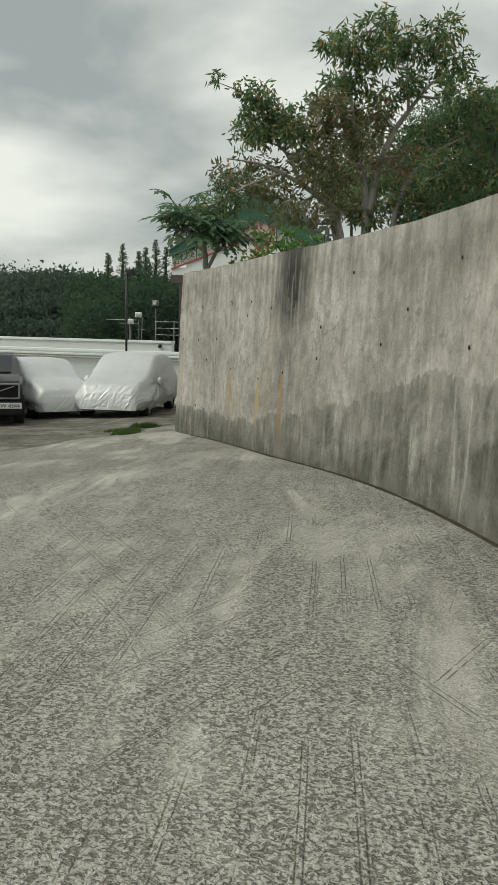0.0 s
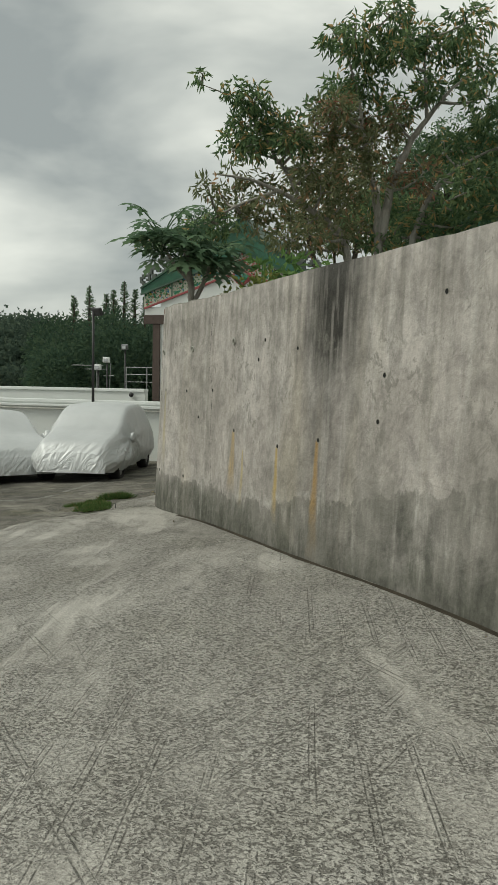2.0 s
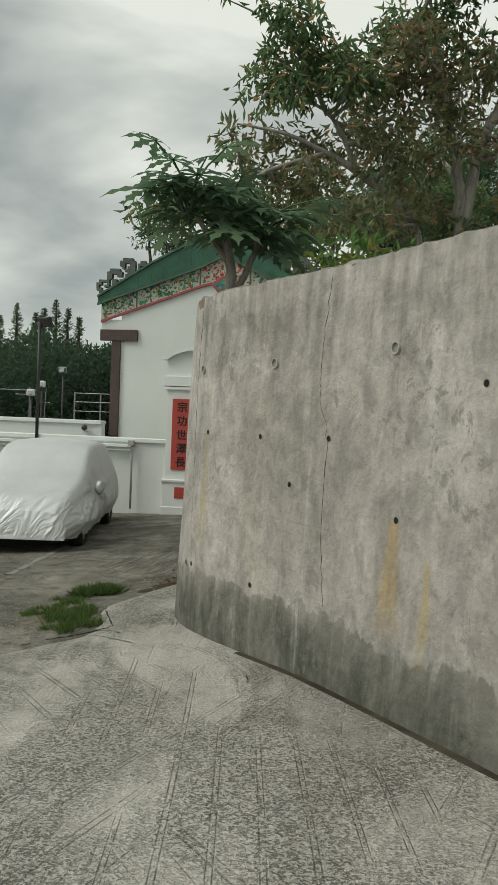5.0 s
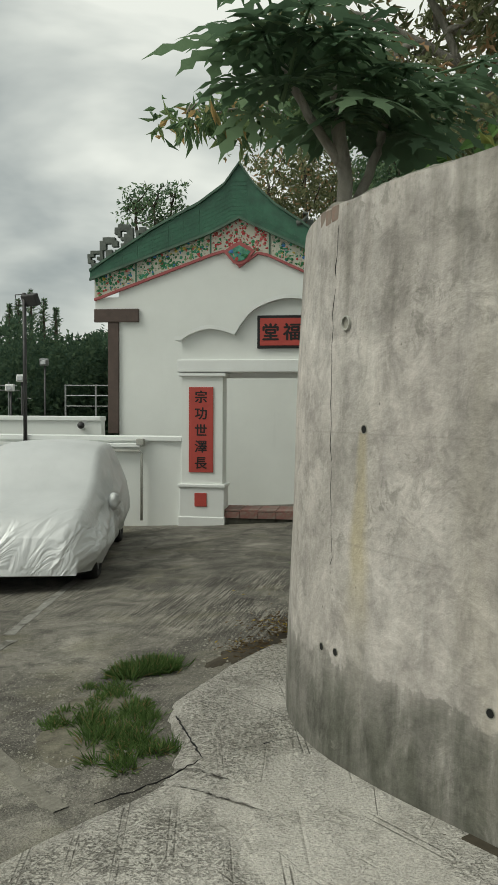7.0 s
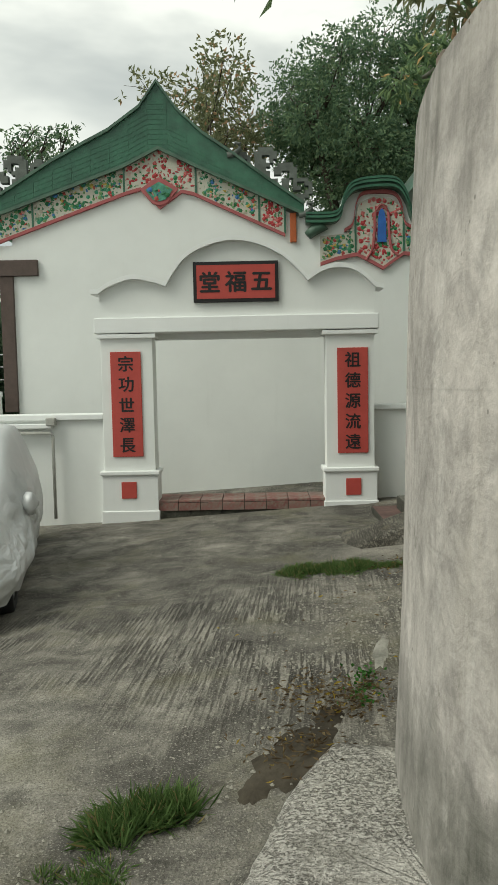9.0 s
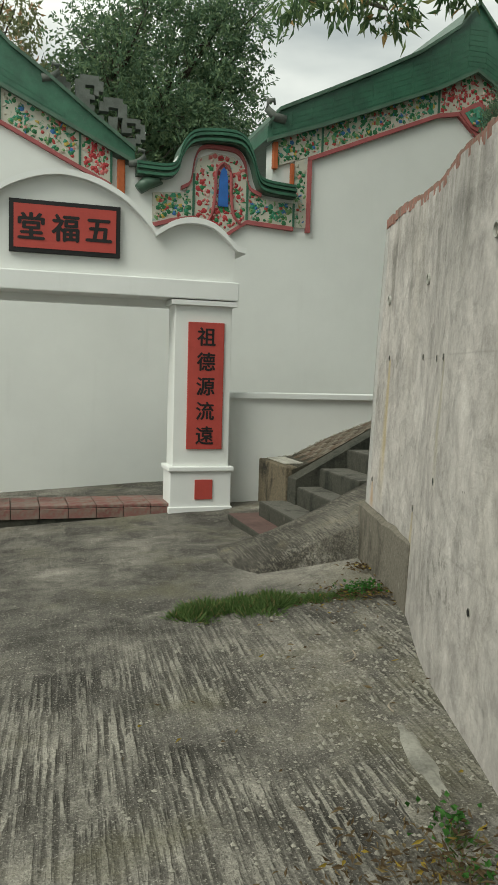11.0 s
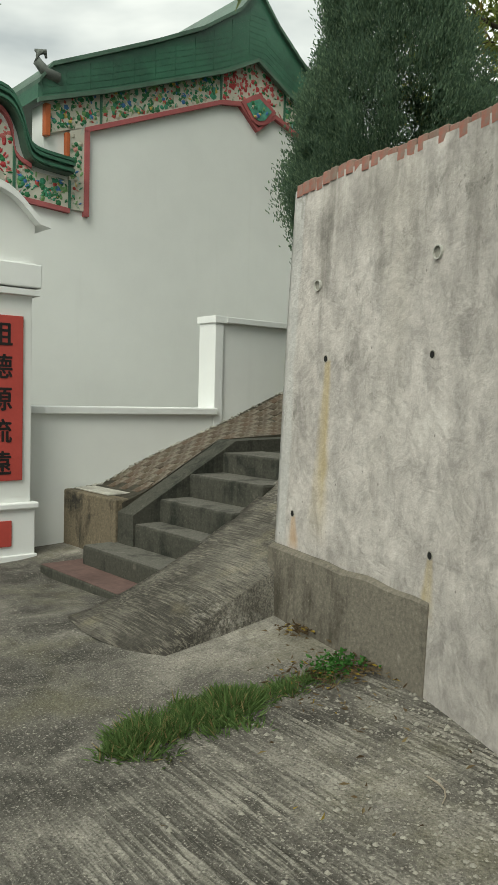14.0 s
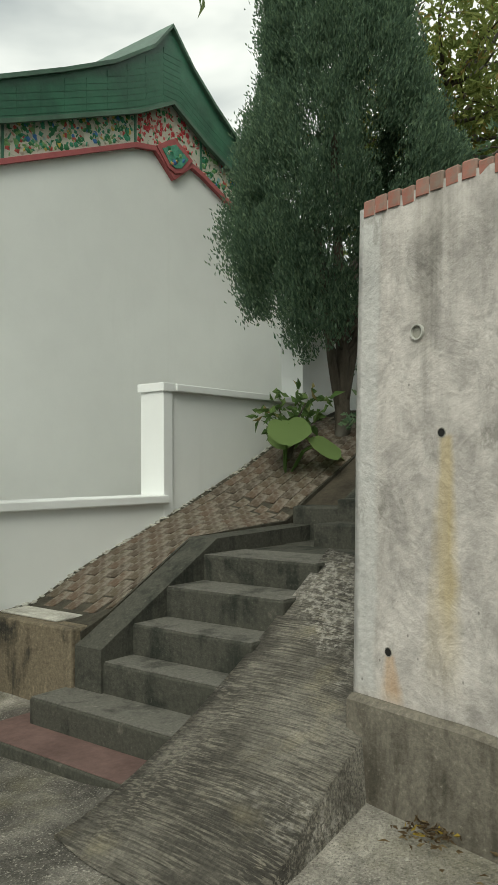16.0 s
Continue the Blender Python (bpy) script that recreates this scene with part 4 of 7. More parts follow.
    for u, z, sgn, k in ((4.62, 4.80, -1, 1.3), (1.62, 4.93, 1, 1.0), (2.72, 4.0, 1, 1.0)):
        hb = bmesh.new()
        curl = ((-0.1, -0.02), (0.02, 0.0), (0.1, 0.07), (0.1, 0.15), (0.03, 0.17), (0.02, 0.12))
        tube(hb, [(u + sgn * k * a, WV - 0.1, z + k * b) for a, b in curl], [k * r for r in (0.05, 0.05, 0.04, 0.033, 0.025, 0.012)], 8)
        part("roof_hook", hb, M_FRET, hall, "curled grey roof hook", True)
    hb = bmesh.new()
    tube(hb, [(2.75, WV - 0.1, 3.66), (2.85, WV - 0.1, 3.75), (3.02, WV - 0.1, 3.8), (2.96, WV - 0.1, 3.9), (2.8, WV - 0.1, 3.88)], [0.07, 0.09, 0.07, 0.05, 0.03], 8)
    part("cloud_ornament", hb, M_GREEN2, hall, "dark green curled corner ornament", True)
    return hall


mat_orange = mat_plain("orange_paint", (0.40, 0.10, 0.03), 0.6)
mat_blue = mat_plain("bright_blue_paint", (0.03, 0.13, 0.42), 0.5)
mat_medallion = mat_plain("sea_green_paint", (0.07, 0.25, 0.17), 0.6, 0, 0.6, 12)


def build_gate():
    gate = thing("gateway", HALL, "white plastered gateway with red couplet boards and curved pediment", "gateway")
    for u0, u1, zf, text in ((-0.12, 0.56, -0.36, "宗功世澤長"), (2.83, 3.46, -0.27, "祖德源流遠")):
        p = part("pier", boxed(u0, u1, 0.0, 0.34, -0.8, 2.08, 0.006), M_WHITE, gate)
        part("pier_base", boxed(u0 - 0.03, u1 + 0.03, -0.03, 0.36, -0.8, 0.22, 0.008), M_WHITE2, p)
        part("base_moulding", boxed(u0 - 0.055, u1 + 0.055, -0.06, 0.38, 0.22, 0.275, 0.012), M_WHITE2, p)
        part("foot_moulding", boxed(u0 - 0.045, u1 + 0.045, -0.05, 0.37, -0.8, zf + 0.10, 0.008), M_WHITE2, p)
        part("capital", boxed(u0 - 0.05, u1 + 0.05, -0.05, 0.38, 2.02, 2.075, 0.006), M_WHITE2, p)
        mid = (u0 + u1) / 2 + (0.03 if u0 > 1 else -0.015)
        bd = part("couplet_board", boxed(mid - 0.2, mid + 0.2, -0.022, 0.0, 0.465, 1.845, 0.004), M_RED, p, "vermilion board with five black characters")
        for i, ch in enumerate(text):
            lettering(ch, 0.212, pose(mid, -0.0245, 1.69 - i * 0.268, 90, 0, 0), bd)
        part("red_square", boxed(mid - 0.1, mid + 0.1, -0.045, -0.03, -0.09, 0.13, 0.004), M_RED, p, "small vermilion square")
    part("lintel", boxed(-0.19, 3.52, -0.06, 0.40, 2.085, 2.285, 0.012), M_WHITE2, gate)
    left = [tuple(p) for p in smooth_line([(-0.12, 2.60), (0.05, 2.70), (0.32, 2.78), (0.58, 2.74), (0.76, 2.68)], 5)]
    mid = [tuple(p) for p in smooth_line([(0.76, 2.68), (0.86, 2.84), (1.05, 3.06), (1.35, 3.20), (1.64, 3.25), (1.95, 3.20), (2.25, 3.06), (2.46, 2.88), (2.60, 2.72)], 5)]
    right = [tuple(p) for p in smooth_line([(2.60, 2.72), (2.8, 2.84), (3.02, 2.88), (3.25, 2.82), (3.48, 2.62)], 5)]
    ped = part("pediment", slab([(-0.12, 2.285)] + left + mid[1:] + right[1:] + [(3.46, 2.285)], 0.0, 0.3), M_WHITE, gate)
    for ln, ex in ((left, (-0.22, 2.60)), (mid, None), (right, (3.58, 2.60))):
        l2 = ([ex] + ln) if ex and ex[0] < 0 else (ln + [ex] if ex else ln)
        part("pediment_coping", band([(u, z - 0.005) for u, z in l2], 0.06, -0.09, 0.36), M_WHITE2, ped)
    pl = part("name_board", boxed(1.12, 2.225, -0.05, 0.0, 2.46, 2.98, 0.006), M_INK, gate, "vermilion name board with black border and characters")
    part("board_field", boxed(1.165, 2.18, -0.056, -0.05, 2.505, 2.935), M_RED, pl, "vermilion board field")
    for i, ch in enumerate("堂福五"):
        lettering(ch, 0.285, pose(1.335 + i * 0.335, -0.0585, 2.72, 90, 0, 0), pl, bold=0.009)
    sill = part("sill", boxed(0.5, 2.9, 0.03, 0.6, -0.8, -0.165, 0.01), M_STEP, gate, "dark concrete sill")
    part("jamb_shadow_gap", boxed(0.56, 2.83, 0.30, 0.34, 2.0, 2.085), M_WHITE2, gate)
    return gate, sill


gate, gate_sill = build_gate()
hall = build_hall()


def build_low_walls():
    """White walls on both sides of the gate: the yard's wall and the stepped flank wall."""
    w = thing("yard_wall", HALL, "low white plastered yard wall with a moulded cap", "wall", kind="structure")
    part("wall_body", boxed(-30, -0.12, 0.06, 0.30, -1.2, 0.96), M_WHITE, w)
    part("cap", boxed(-30, -0.12, 0.0, 0.36, 0.96, 1.04, 0.012), M_WHITE2, w)
    part("cap_ledge", boxed(-30, -0.80, -0.06, 0.06, 0.86, 0.92, 0.008), M_WHITE2, w)
    part("parapet", boxed(-30, -1.9, 1.2, 1.4, -1.2, 1.26), M_WHITE, w, "second white parapet beyond the wall")
    part("parapet_cap", boxed(-30, -1.9, 1.15, 1.45, 1.26, 1.34, 0.01), M_WHITE2, w)
    bm = bmesh.new()
    tube(bm, [(-30, -0.05, 0.80), (-0.82, -0.05, 0.80), (-0.78, -0.05, 0.76), (-0.78, -0.05, -0.34)], 0.022, 8)
    part("water_pipe", bm, M_PVC, w, "thin pale pipe clipped to the wall", True)
    part("junction_box", boxed(-0.86, -0.74, -0.09, 0.04, 0.90, 1.0, 0.01), M_PVC, w)
    f = thing("flank_wall", HALL, "white stepped flank wall beside the stairs", "wall", kind="structure")
    part("wall_body", boxed(3.46, 5.66, 0.25, 0.52, -0.9, 1.02), M_WHITE, f)
    part("cap", boxed(3.46, 5.64, 0.20, 0.56, 1.02, 1.09, 0.01), M_WHITE2, f)
    part("step_post", boxed(5.62, 5.73, 0.245, 0.53, 0.9, 1.985, 0.006), M_WHITE2, f)
    part("post_cap", boxed(5.60, 5.75, 0.225, 0.55, 1.985, 2.06, 0.006), M_WHITE2, f)
    part("upper_body", boxed(5.73, 7.74, 0.275, 0.50, -0.9, 1.99), M_WHITE, f)
    part("upper_cap", boxed(5.75, 7.74, 0.21, 0.54, 1.99, 2.055, 0.008), M_WHITE2, f)
    part("step_post", boxed(7.72, 7.84, 0.245, 0.53, 2.055, 3.2, 0.006), M_WHITE2, f)
    part("upper_body", boxed(7.84, 12.0, 0.275, 0.50, -0.9, 3.2), M_WHITE, f)


build_low_walls()

# ---- stairs, bank and buttress ramp ----
NOSE = [(3.35, -0.185), (3.64, -0.03), (3.95, 0.156), (4.19, 0.345), (4.49, 0.54), (4.85, 0.716)]


M_PALECAP = mat_plain("pale_smeared_cement", (0.40, 0.39, 0.34), 0.9, 0, 0.5, 7, 0.6, 0.2)


def build_stairs():
    st = thing("staircase", HALL, "dark mossy concrete stairs with a red tiled first step", "stairs", kind="structure")
    for i, (u, z) in enumerate(NOSE):
        v0 = (-0.42, -0.60, -0.86, -0.86, -0.86, -0.86)[i]
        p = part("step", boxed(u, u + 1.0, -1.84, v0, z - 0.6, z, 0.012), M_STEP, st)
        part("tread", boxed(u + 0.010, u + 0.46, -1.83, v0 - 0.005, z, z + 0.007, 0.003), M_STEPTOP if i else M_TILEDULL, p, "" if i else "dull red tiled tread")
    part("landing", boxed(5.8, 7.4, -2.6, -0.86, 0.2, 0.722, 0.01), M_STEP, st)
    # curb that climbs with the steps, and its block at the foot
    part("curb", slab([(3.93, -0.7), (3.93, 0.235), (4.99, 0.822), (6.2, 0.85), (6.2, 0.2), (4.1, -0.7)], -0.90, -0.64), M_STEP, st, "sloping dark concrete curb")
    part("curb_block", boxed(3.90, 4.10, -0.66, 0.25, -0.8, 0.336, 0.015), M_STAINED, st, "stained concrete block at the stair foot")
    part("cement_cap", boxed(3.98, 4.30, -0.42, 0.20, 0.337, 0.352, 0.006), M_PALECAP, st, "pale smeared cement")
    part("curb_post", boxed(6.15, 6.40, -1.20, -0.72, 0.5, 1.0, 0.02), M_STEP, st, "short dark curb post")
    part("upper_curb", slab([(6.38, 0.5), (6.38, 0.98), (8.3, 1.95), (8.3, 0.5)], -1.18, -1.0), M_STEP, st)
    for k in range(4):
        part("step", boxed(5.75 + 0.34 * k, 8.0, -2.6, -1.20, 0.5, 0.716 + 0.175 * (k + 1), 0.012), M_STEP, st)
    return st


stairs = build_stairs()
BANK = [(3.95, 0.33), (4.29, 0.36), (4.76, 0.58), (5.69, 0.92), (6.61, 1.29), (7.35, 1.63), (8.44, 1.98)]
BANK_CURB = [(3.95, 0.30), (4.2, 0.40), (4.98, 0.83), (6.15, 0.87), (6.4, 1.03), (8.44, 1.97)]


def bank_z(u, v):
    """Height of the warped bank between the curb and the white wall."""
    k = max(0.0, min(1.0, (v + 0.68) / 0.93))
    curb, wall = at_line(BANK_CURB, u), at_line(BANK, u)
    if curb > wall:
        k = min(1.0, k * 4)
    return curb * (1 - k) + wall * k


def build_bank():
    bm = bmesh.new()
    us = [3.97 + 0.08 * i for i in range(56)]
    vs = [-0.67 + 0.115 * j for j in range(9)]
    top = [[bm.verts.new((u, v, bank_z(u, v))) for v in vs] for u in us]
    low = [[bm.verts.new((u, v, -0.6)) for v in (vs[0], vs[-1])] for u in us]
    for i in range(len(us) - 1):
        for j in range(len(vs) - 1):
            bm.faces.new((top[i][j], top[i + 1][j], top[i + 1][j + 1], top[i][j + 1]))
        bm.faces.new((low[i][0], low[i + 1][0], top[i + 1][0], top[i][0]))
        bm.faces.new((top[i][-1], top[i + 1][-1], low[i + 1][1], low[i][1]))
    for k in (0, -1):
        bm.faces.new([low[k][0], *top[k], low[k][1]])
    bmesh.ops.recalc_face_normals(bm, faces=bm.faces[:])
    bank = tagged(part("bank", bm, M_JOINT), "sloping bank paved with mossy bricks", "bank", kind="structure")
    bank.matrix_basis = HALL
    bm = slab([(6.42, 0.5), (6.42, 1.0), (6.8, 1.18), (7.2, 1.38), (8.3, 1.92), (8.3, 0.5)], -1.0, -0.66)
    part("upper_bank", bm, M_SOIL, bank, "planted soil above the stair curb")
    # crumbs of pale mortar where the bank meets the wall
    bm = bmesh.new()
    for k in range(170):
        u = random.uniform(4.1, 7.4)
        r = random.uniform(0.006, 0.022)
        bmesh.ops.create_icosphere(bm, subdivisions=1, radius=r, matrix=Matrix.Translation((u, 0.245 - random.random() ** 2 * 0.05, bank_z(u, 0.24) + 0.004)) @ Matrix.Diagonal((1.6, 1.0, 0.5, 1)))
    tagged(part("mortar_crumbs", bm, M_PALECAP, bank), kind="stuff")
    return bank


M_JOINT = mat_plain("dark_mossy_joint", (0.050, 0.046, 0.034), 0.92, 0, 0.6, 8, 0.5, 0.2)
bank = build_bank()


def build_ramp():
    """Brushed concrete buttress between the steps and the wall's end, rounded at its foot."""
    bm = bmesh.new()
    rows = 14
    ra, rb = [], []
    for k in range(rows + 1):
        t = k / rows
        # left edge rises along the step ends, right edge along the wall's end
        ra.append(Vector((2.86 + 2.2 * t, -1.85 + 0.07 * t, -0.20 + 1.00 * t ** 1.40)))
        rb.append(Vector((2.88 + 2.2 * t, -2.88 + 0.25 * t, -0.20 + 0.75 * t ** 0.85)))
    grid = []
    for k in range(rows + 1):
        row = []
        for j in range(9):
            q = ra[k].lerp(rb[k], j / 8)
            q.z += 0.03 * math.sin(math.pi * j / 8) * min(1, k / 3) + 0.01 * noise.noise((k * 0.5, j * 0.7, 1))
            q.x += -0.10 * math.sin(math.pi * j / 8) * (1 - k / rows)
            row.append(bm.verts.new(q))
        low = rb[k].copy()
        low.y -= 0.06
        low.z = -0.4
        row.append(bm.verts.new(low))
        l2 = ra[k].copy()
        l2.z = -0.4
        row.insert(0, bm.verts.new(l2))
        grid.append(row)
    for a, b in zip(grid, grid[1:]):
        for j in range(len(a) - 1):
            bm.faces.new((a[j], a[j + 1], b[j + 1], b[j]))
    bm.faces.new([v for v in grid[0]])
    bm.faces.new([v for v in grid[-1]][::-1])
    bmesh.ops.recalc_face_normals(bm, faces=bm.faces[:])
    r = tagged(part("ramp", bm, M_RAMP, None, "", True), "brushed concrete buttress ramp beside the stairs", "ramp", kind="structure")
    r.matrix_basis = HALL


def mat_ramp():
    m = Mat("brushed_mossy_concrete", 0.88, 0, 0.25)
    co = m.coords()
    big = m.noise(co, 1.5, 5, 0.6)
    base = m.ramp(big, [(0.36, (0.045, 0.042, 0.035)), (0.50, (0.078, 0.073, 0.060)), (0.64, (0.16, 0.15, 0.125))])
    br = m.noise(m.coords("Object", (88, 3.2, 88), (0, 0, 0.06)), 1.0, 3, 0.6, 0.3)
    g = m.math("MULTIPLY", m.ramp(br, [(0.50, 0.0), (0.58, 1.0)]), m.ramp(m.noise(co, 4.0, 5, 0.65), [(0.36, 0.1), (0.58, 1.0)]))
    base = m.mix(m.math("MULTIPLY", g, 0.50), base, (0.27, 0.25, 0.20))
    up = m.math("ADD", m.noise(co, 1.1, 5, 0.7, 0.4), m.math("MULTIPLY", m.math("SUBTRACT", m.split(co)[0], 3.9), 0.10))
    lich = m.math("MULTIPLY", m.ramp(up, [(0.50, 0.0), (0.62, 0.8)]), m.ramp(m.noise(co, 26, 4, 0.7), [(0.46, 0.0), (0.58, 0.75)]))
    base = m.mix(lich, base, (0.45, 0.43, 0.38))
    base = m.mix(m.math("MULTIPLY", m.ramp(br, [(0.38, 1.0), (0.47, 0.0)]), 0.6), base, (0.045, 0.042, 0.035))
    yl = m.noise(co, 3.2, 4)
    base = m.mix(m.ramp(yl, [(0.58, 0.0), (0.75, 0.35)]), base, (0.30, 0.265, 0.17))
    grit = m.noise(co, 60, 3, 0.7)
    base = m.mix(0.45, base, m.ramp(grit, [(0.3, 0.15), (0.7, 0.85)]), "OVERLAY")
    m.color(base).bump(m.math("ADD", m.math("MULTIPLY", br, 1.2), m.math("MULTIPLY", grit, 0.3)), 0.9, 0.018)
    return m.m


M_RAMP = mat_ramp()
build_ramp()

# ---- plants ----


def leaf_mesh(name, pos, way, length, width, material, parent=None, fold=0.25, kind="stuff"):
    """Many small folded leaves as one mesh: arrays of bases and growing directions."""
    pos, way = np.asarray(pos, float), np.asarray(way, float)
    n = len(pos)
    way = way / np.linalg.norm(way, axis=1, keepdims=True)
    rnd = np.random.normal(size=(n, 3))
    side = np.cross(way, rnd)
    side /= np.linalg.norm(side, axis=1, keepdims=True) + 1e-9
    up = np.cross(side, way)
    ln = length * np.random.uniform(0.6, 1.25, (n, 1))
    wd = width * np.random.uniform(0.7, 1.2, (n, 1))
    mid = pos + way * ln * 0.45
    verts = np.stack([pos, mid + side * wd * 0.5 + up * wd * fold, pos + way * ln - up * ln * 0.12, mid - side * wd * 0.5 + up * wd * fold], 1).reshape(-1, 3)
    base = np.arange(n) * 4
    faces = np.concatenate([np.stack([base, base + 1, base + 2], 1), np.stack([base, base + 2, base + 3], 1)])
    me = bpy.data.meshes.new(name)
    me.from_pydata(verts.tolist(), [], faces.tolist())
    me.materials.append(material)
    ob = new(name, me)
    if parent is not None:
        ob.parent = parent
    if kind:
        tagged(ob, kind=kind)
    return ob


def whorls(centres, per_clump, leaves, droop, jitter=0.06):
    """Bases and directions of leaves in drooping whorls at twig ends inside ellipsoid clumps (x, y, z, r)."""
    P, D = [], []
    for x, y, z, r in centres:
        k = max(3, int(per_clump * r * r))
        d = np.random.normal(size=(k, 3))
        d /= np.linalg.norm(d, axis=1, keepdims=True)
        rad = r * np.random.uniform(0.35, 1.0, (k, 1)) ** 0.6
        c = np.array((x, y, z)) + d * rad * np.array((1.0, 1.0, 0.72))
        for ci, di in zip(c, d):
            w = np.random.normal(size=(leaves, 3)) * 0.75 + di * 0.6
            w[:, 2] -= droop
            P.append(ci + np.random.normal(size=(leaves, 3)) * jitter)
            D.append(w)
    return np.concatenate(P), np.concatenate(D)


def limb(bm, pts, r0, r1, sides=8):
    line = smooth_line(pts, 5)
    n = len(line)
    tube(bm, [tuple(p + np.array((noise.noise((i * 0.7, 1, 2)), noise.noise((i * 0.7, 4, 2)), 0)) * r0 * 0.35) for i, p in enumerate(line)], [r0 + (r1 - r0) * i / (n - 1) for i in range(n)], sides)


def twigs(bm, limbs, centres, r=0.018):
    """A thin branch from the nearest limb point to each clump, with side twigs."""
    pts = [Vector(p) for l in limbs for p in smooth_line(l, 5)]
    for x, y, z, rad in centres:
        c = Vector((x, y, z))
        a = min(pts, key=lambda p: (p - c).length + max(0, p.z - c.z) * 0.8)
        m = a.lerp(c, 0.5) + Vector((0, 0, -0.08 * (c - a).length))
        limb(bm, [a, m, c], r * 1.8, r * 0.7, 5)
        for _ in range(3):
            e = c + Vector((random.uniform(-1, 1), random.uniform(-1, 1), random.uniform(-0.4, 0.9))) * rad * 0.75
            tube(bm, [c, c.lerp(e, 0.5) + Vector((0, 0, 0.03)), e], [r * 0.6, r * 0.45, r * 0.25], 4)


L_MANGO = mat_leaf("mango_leaf", (0.091, 0.156, 0.083), (0.177, 0.275, 0.137), (0.293, 0.372, 0.171), 0.5, (0.554, 0.382, 0.174))
L_FLUSH = mat_leaf("young_reddish_leaf", (0.192, 0.144, 0.090), (0.324, 0.228, 0.138), (0.372, 0.300, 0.168), 0.55, (0.432, 0.192, 0.144))
L_OLIVE = mat_leaf("olive_mango_leaf", (0.144, 0.168, 0.090), (0.228, 0.258, 0.138), (0.324, 0.324, 0.180), 0.5, (0.480, 0.312, 0.180))
L_DARK = mat_leaf("dark_leaf", (0.088, 0.150, 0.094), (0.150, 0.237, 0.135), (0.225, 0.312, 0.169))
L_CYPRESS = mat_leaf("cypress_scale_leaf", (0.084, 0.138, 0.094), (0.134, 0.210, 0.134), (0.191, 0.275, 0.166), 0.8)
L_LIGHT = mat_leaf("yellow_green_leaf", (0.13, 0.17, 0.05), (0.22, 0.27, 0.08), (0.34, 0.37, 0.12), 0.55, (0.28, 0.22, 0.07))
L_FRESH = mat_leaf("fresh_green_leaf", (0.10, 0.19, 0.06), (0.16, 0.28, 0.09), (0.22, 0.35, 0.12), 0.55)
L_PAPAYA = mat_leaf("papaya_leaf", (0.098, 0.161, 0.098), (0.144, 0.230, 0.132), (0.196, 0.287, 0.161), 0.55)
L_GRASS = mat_leaf("grass_blade", (0.075, 0.13, 0.042), (0.125, 0.21, 0.065), (0.185, 0.27, 0.095), 0.65, (0.300, 0.250, 0.112))
# wood and hill greens are lightened and blued: distance haze put into the colour
L_WOOD = mat_leaf("haze_tinted_wood_leaf", (0.062, 0.106, 0.072), (0.082, 0.134, 0.084), (0.108, 0.162, 0.094), 0.85)
L_HILL = mat_leaf("haze_tinted_hill_leaf", (0.065, 0.098, 0.075), (0.09, 0.13, 0.095), (0.125, 0.165, 0.115), 0.8)
B_GREY = mat_bark("grey_bark", (0.42, 0.395, 0.345))
B_DARK = mat_bark("dark_bark", (0.10, 0.085, 0.065))


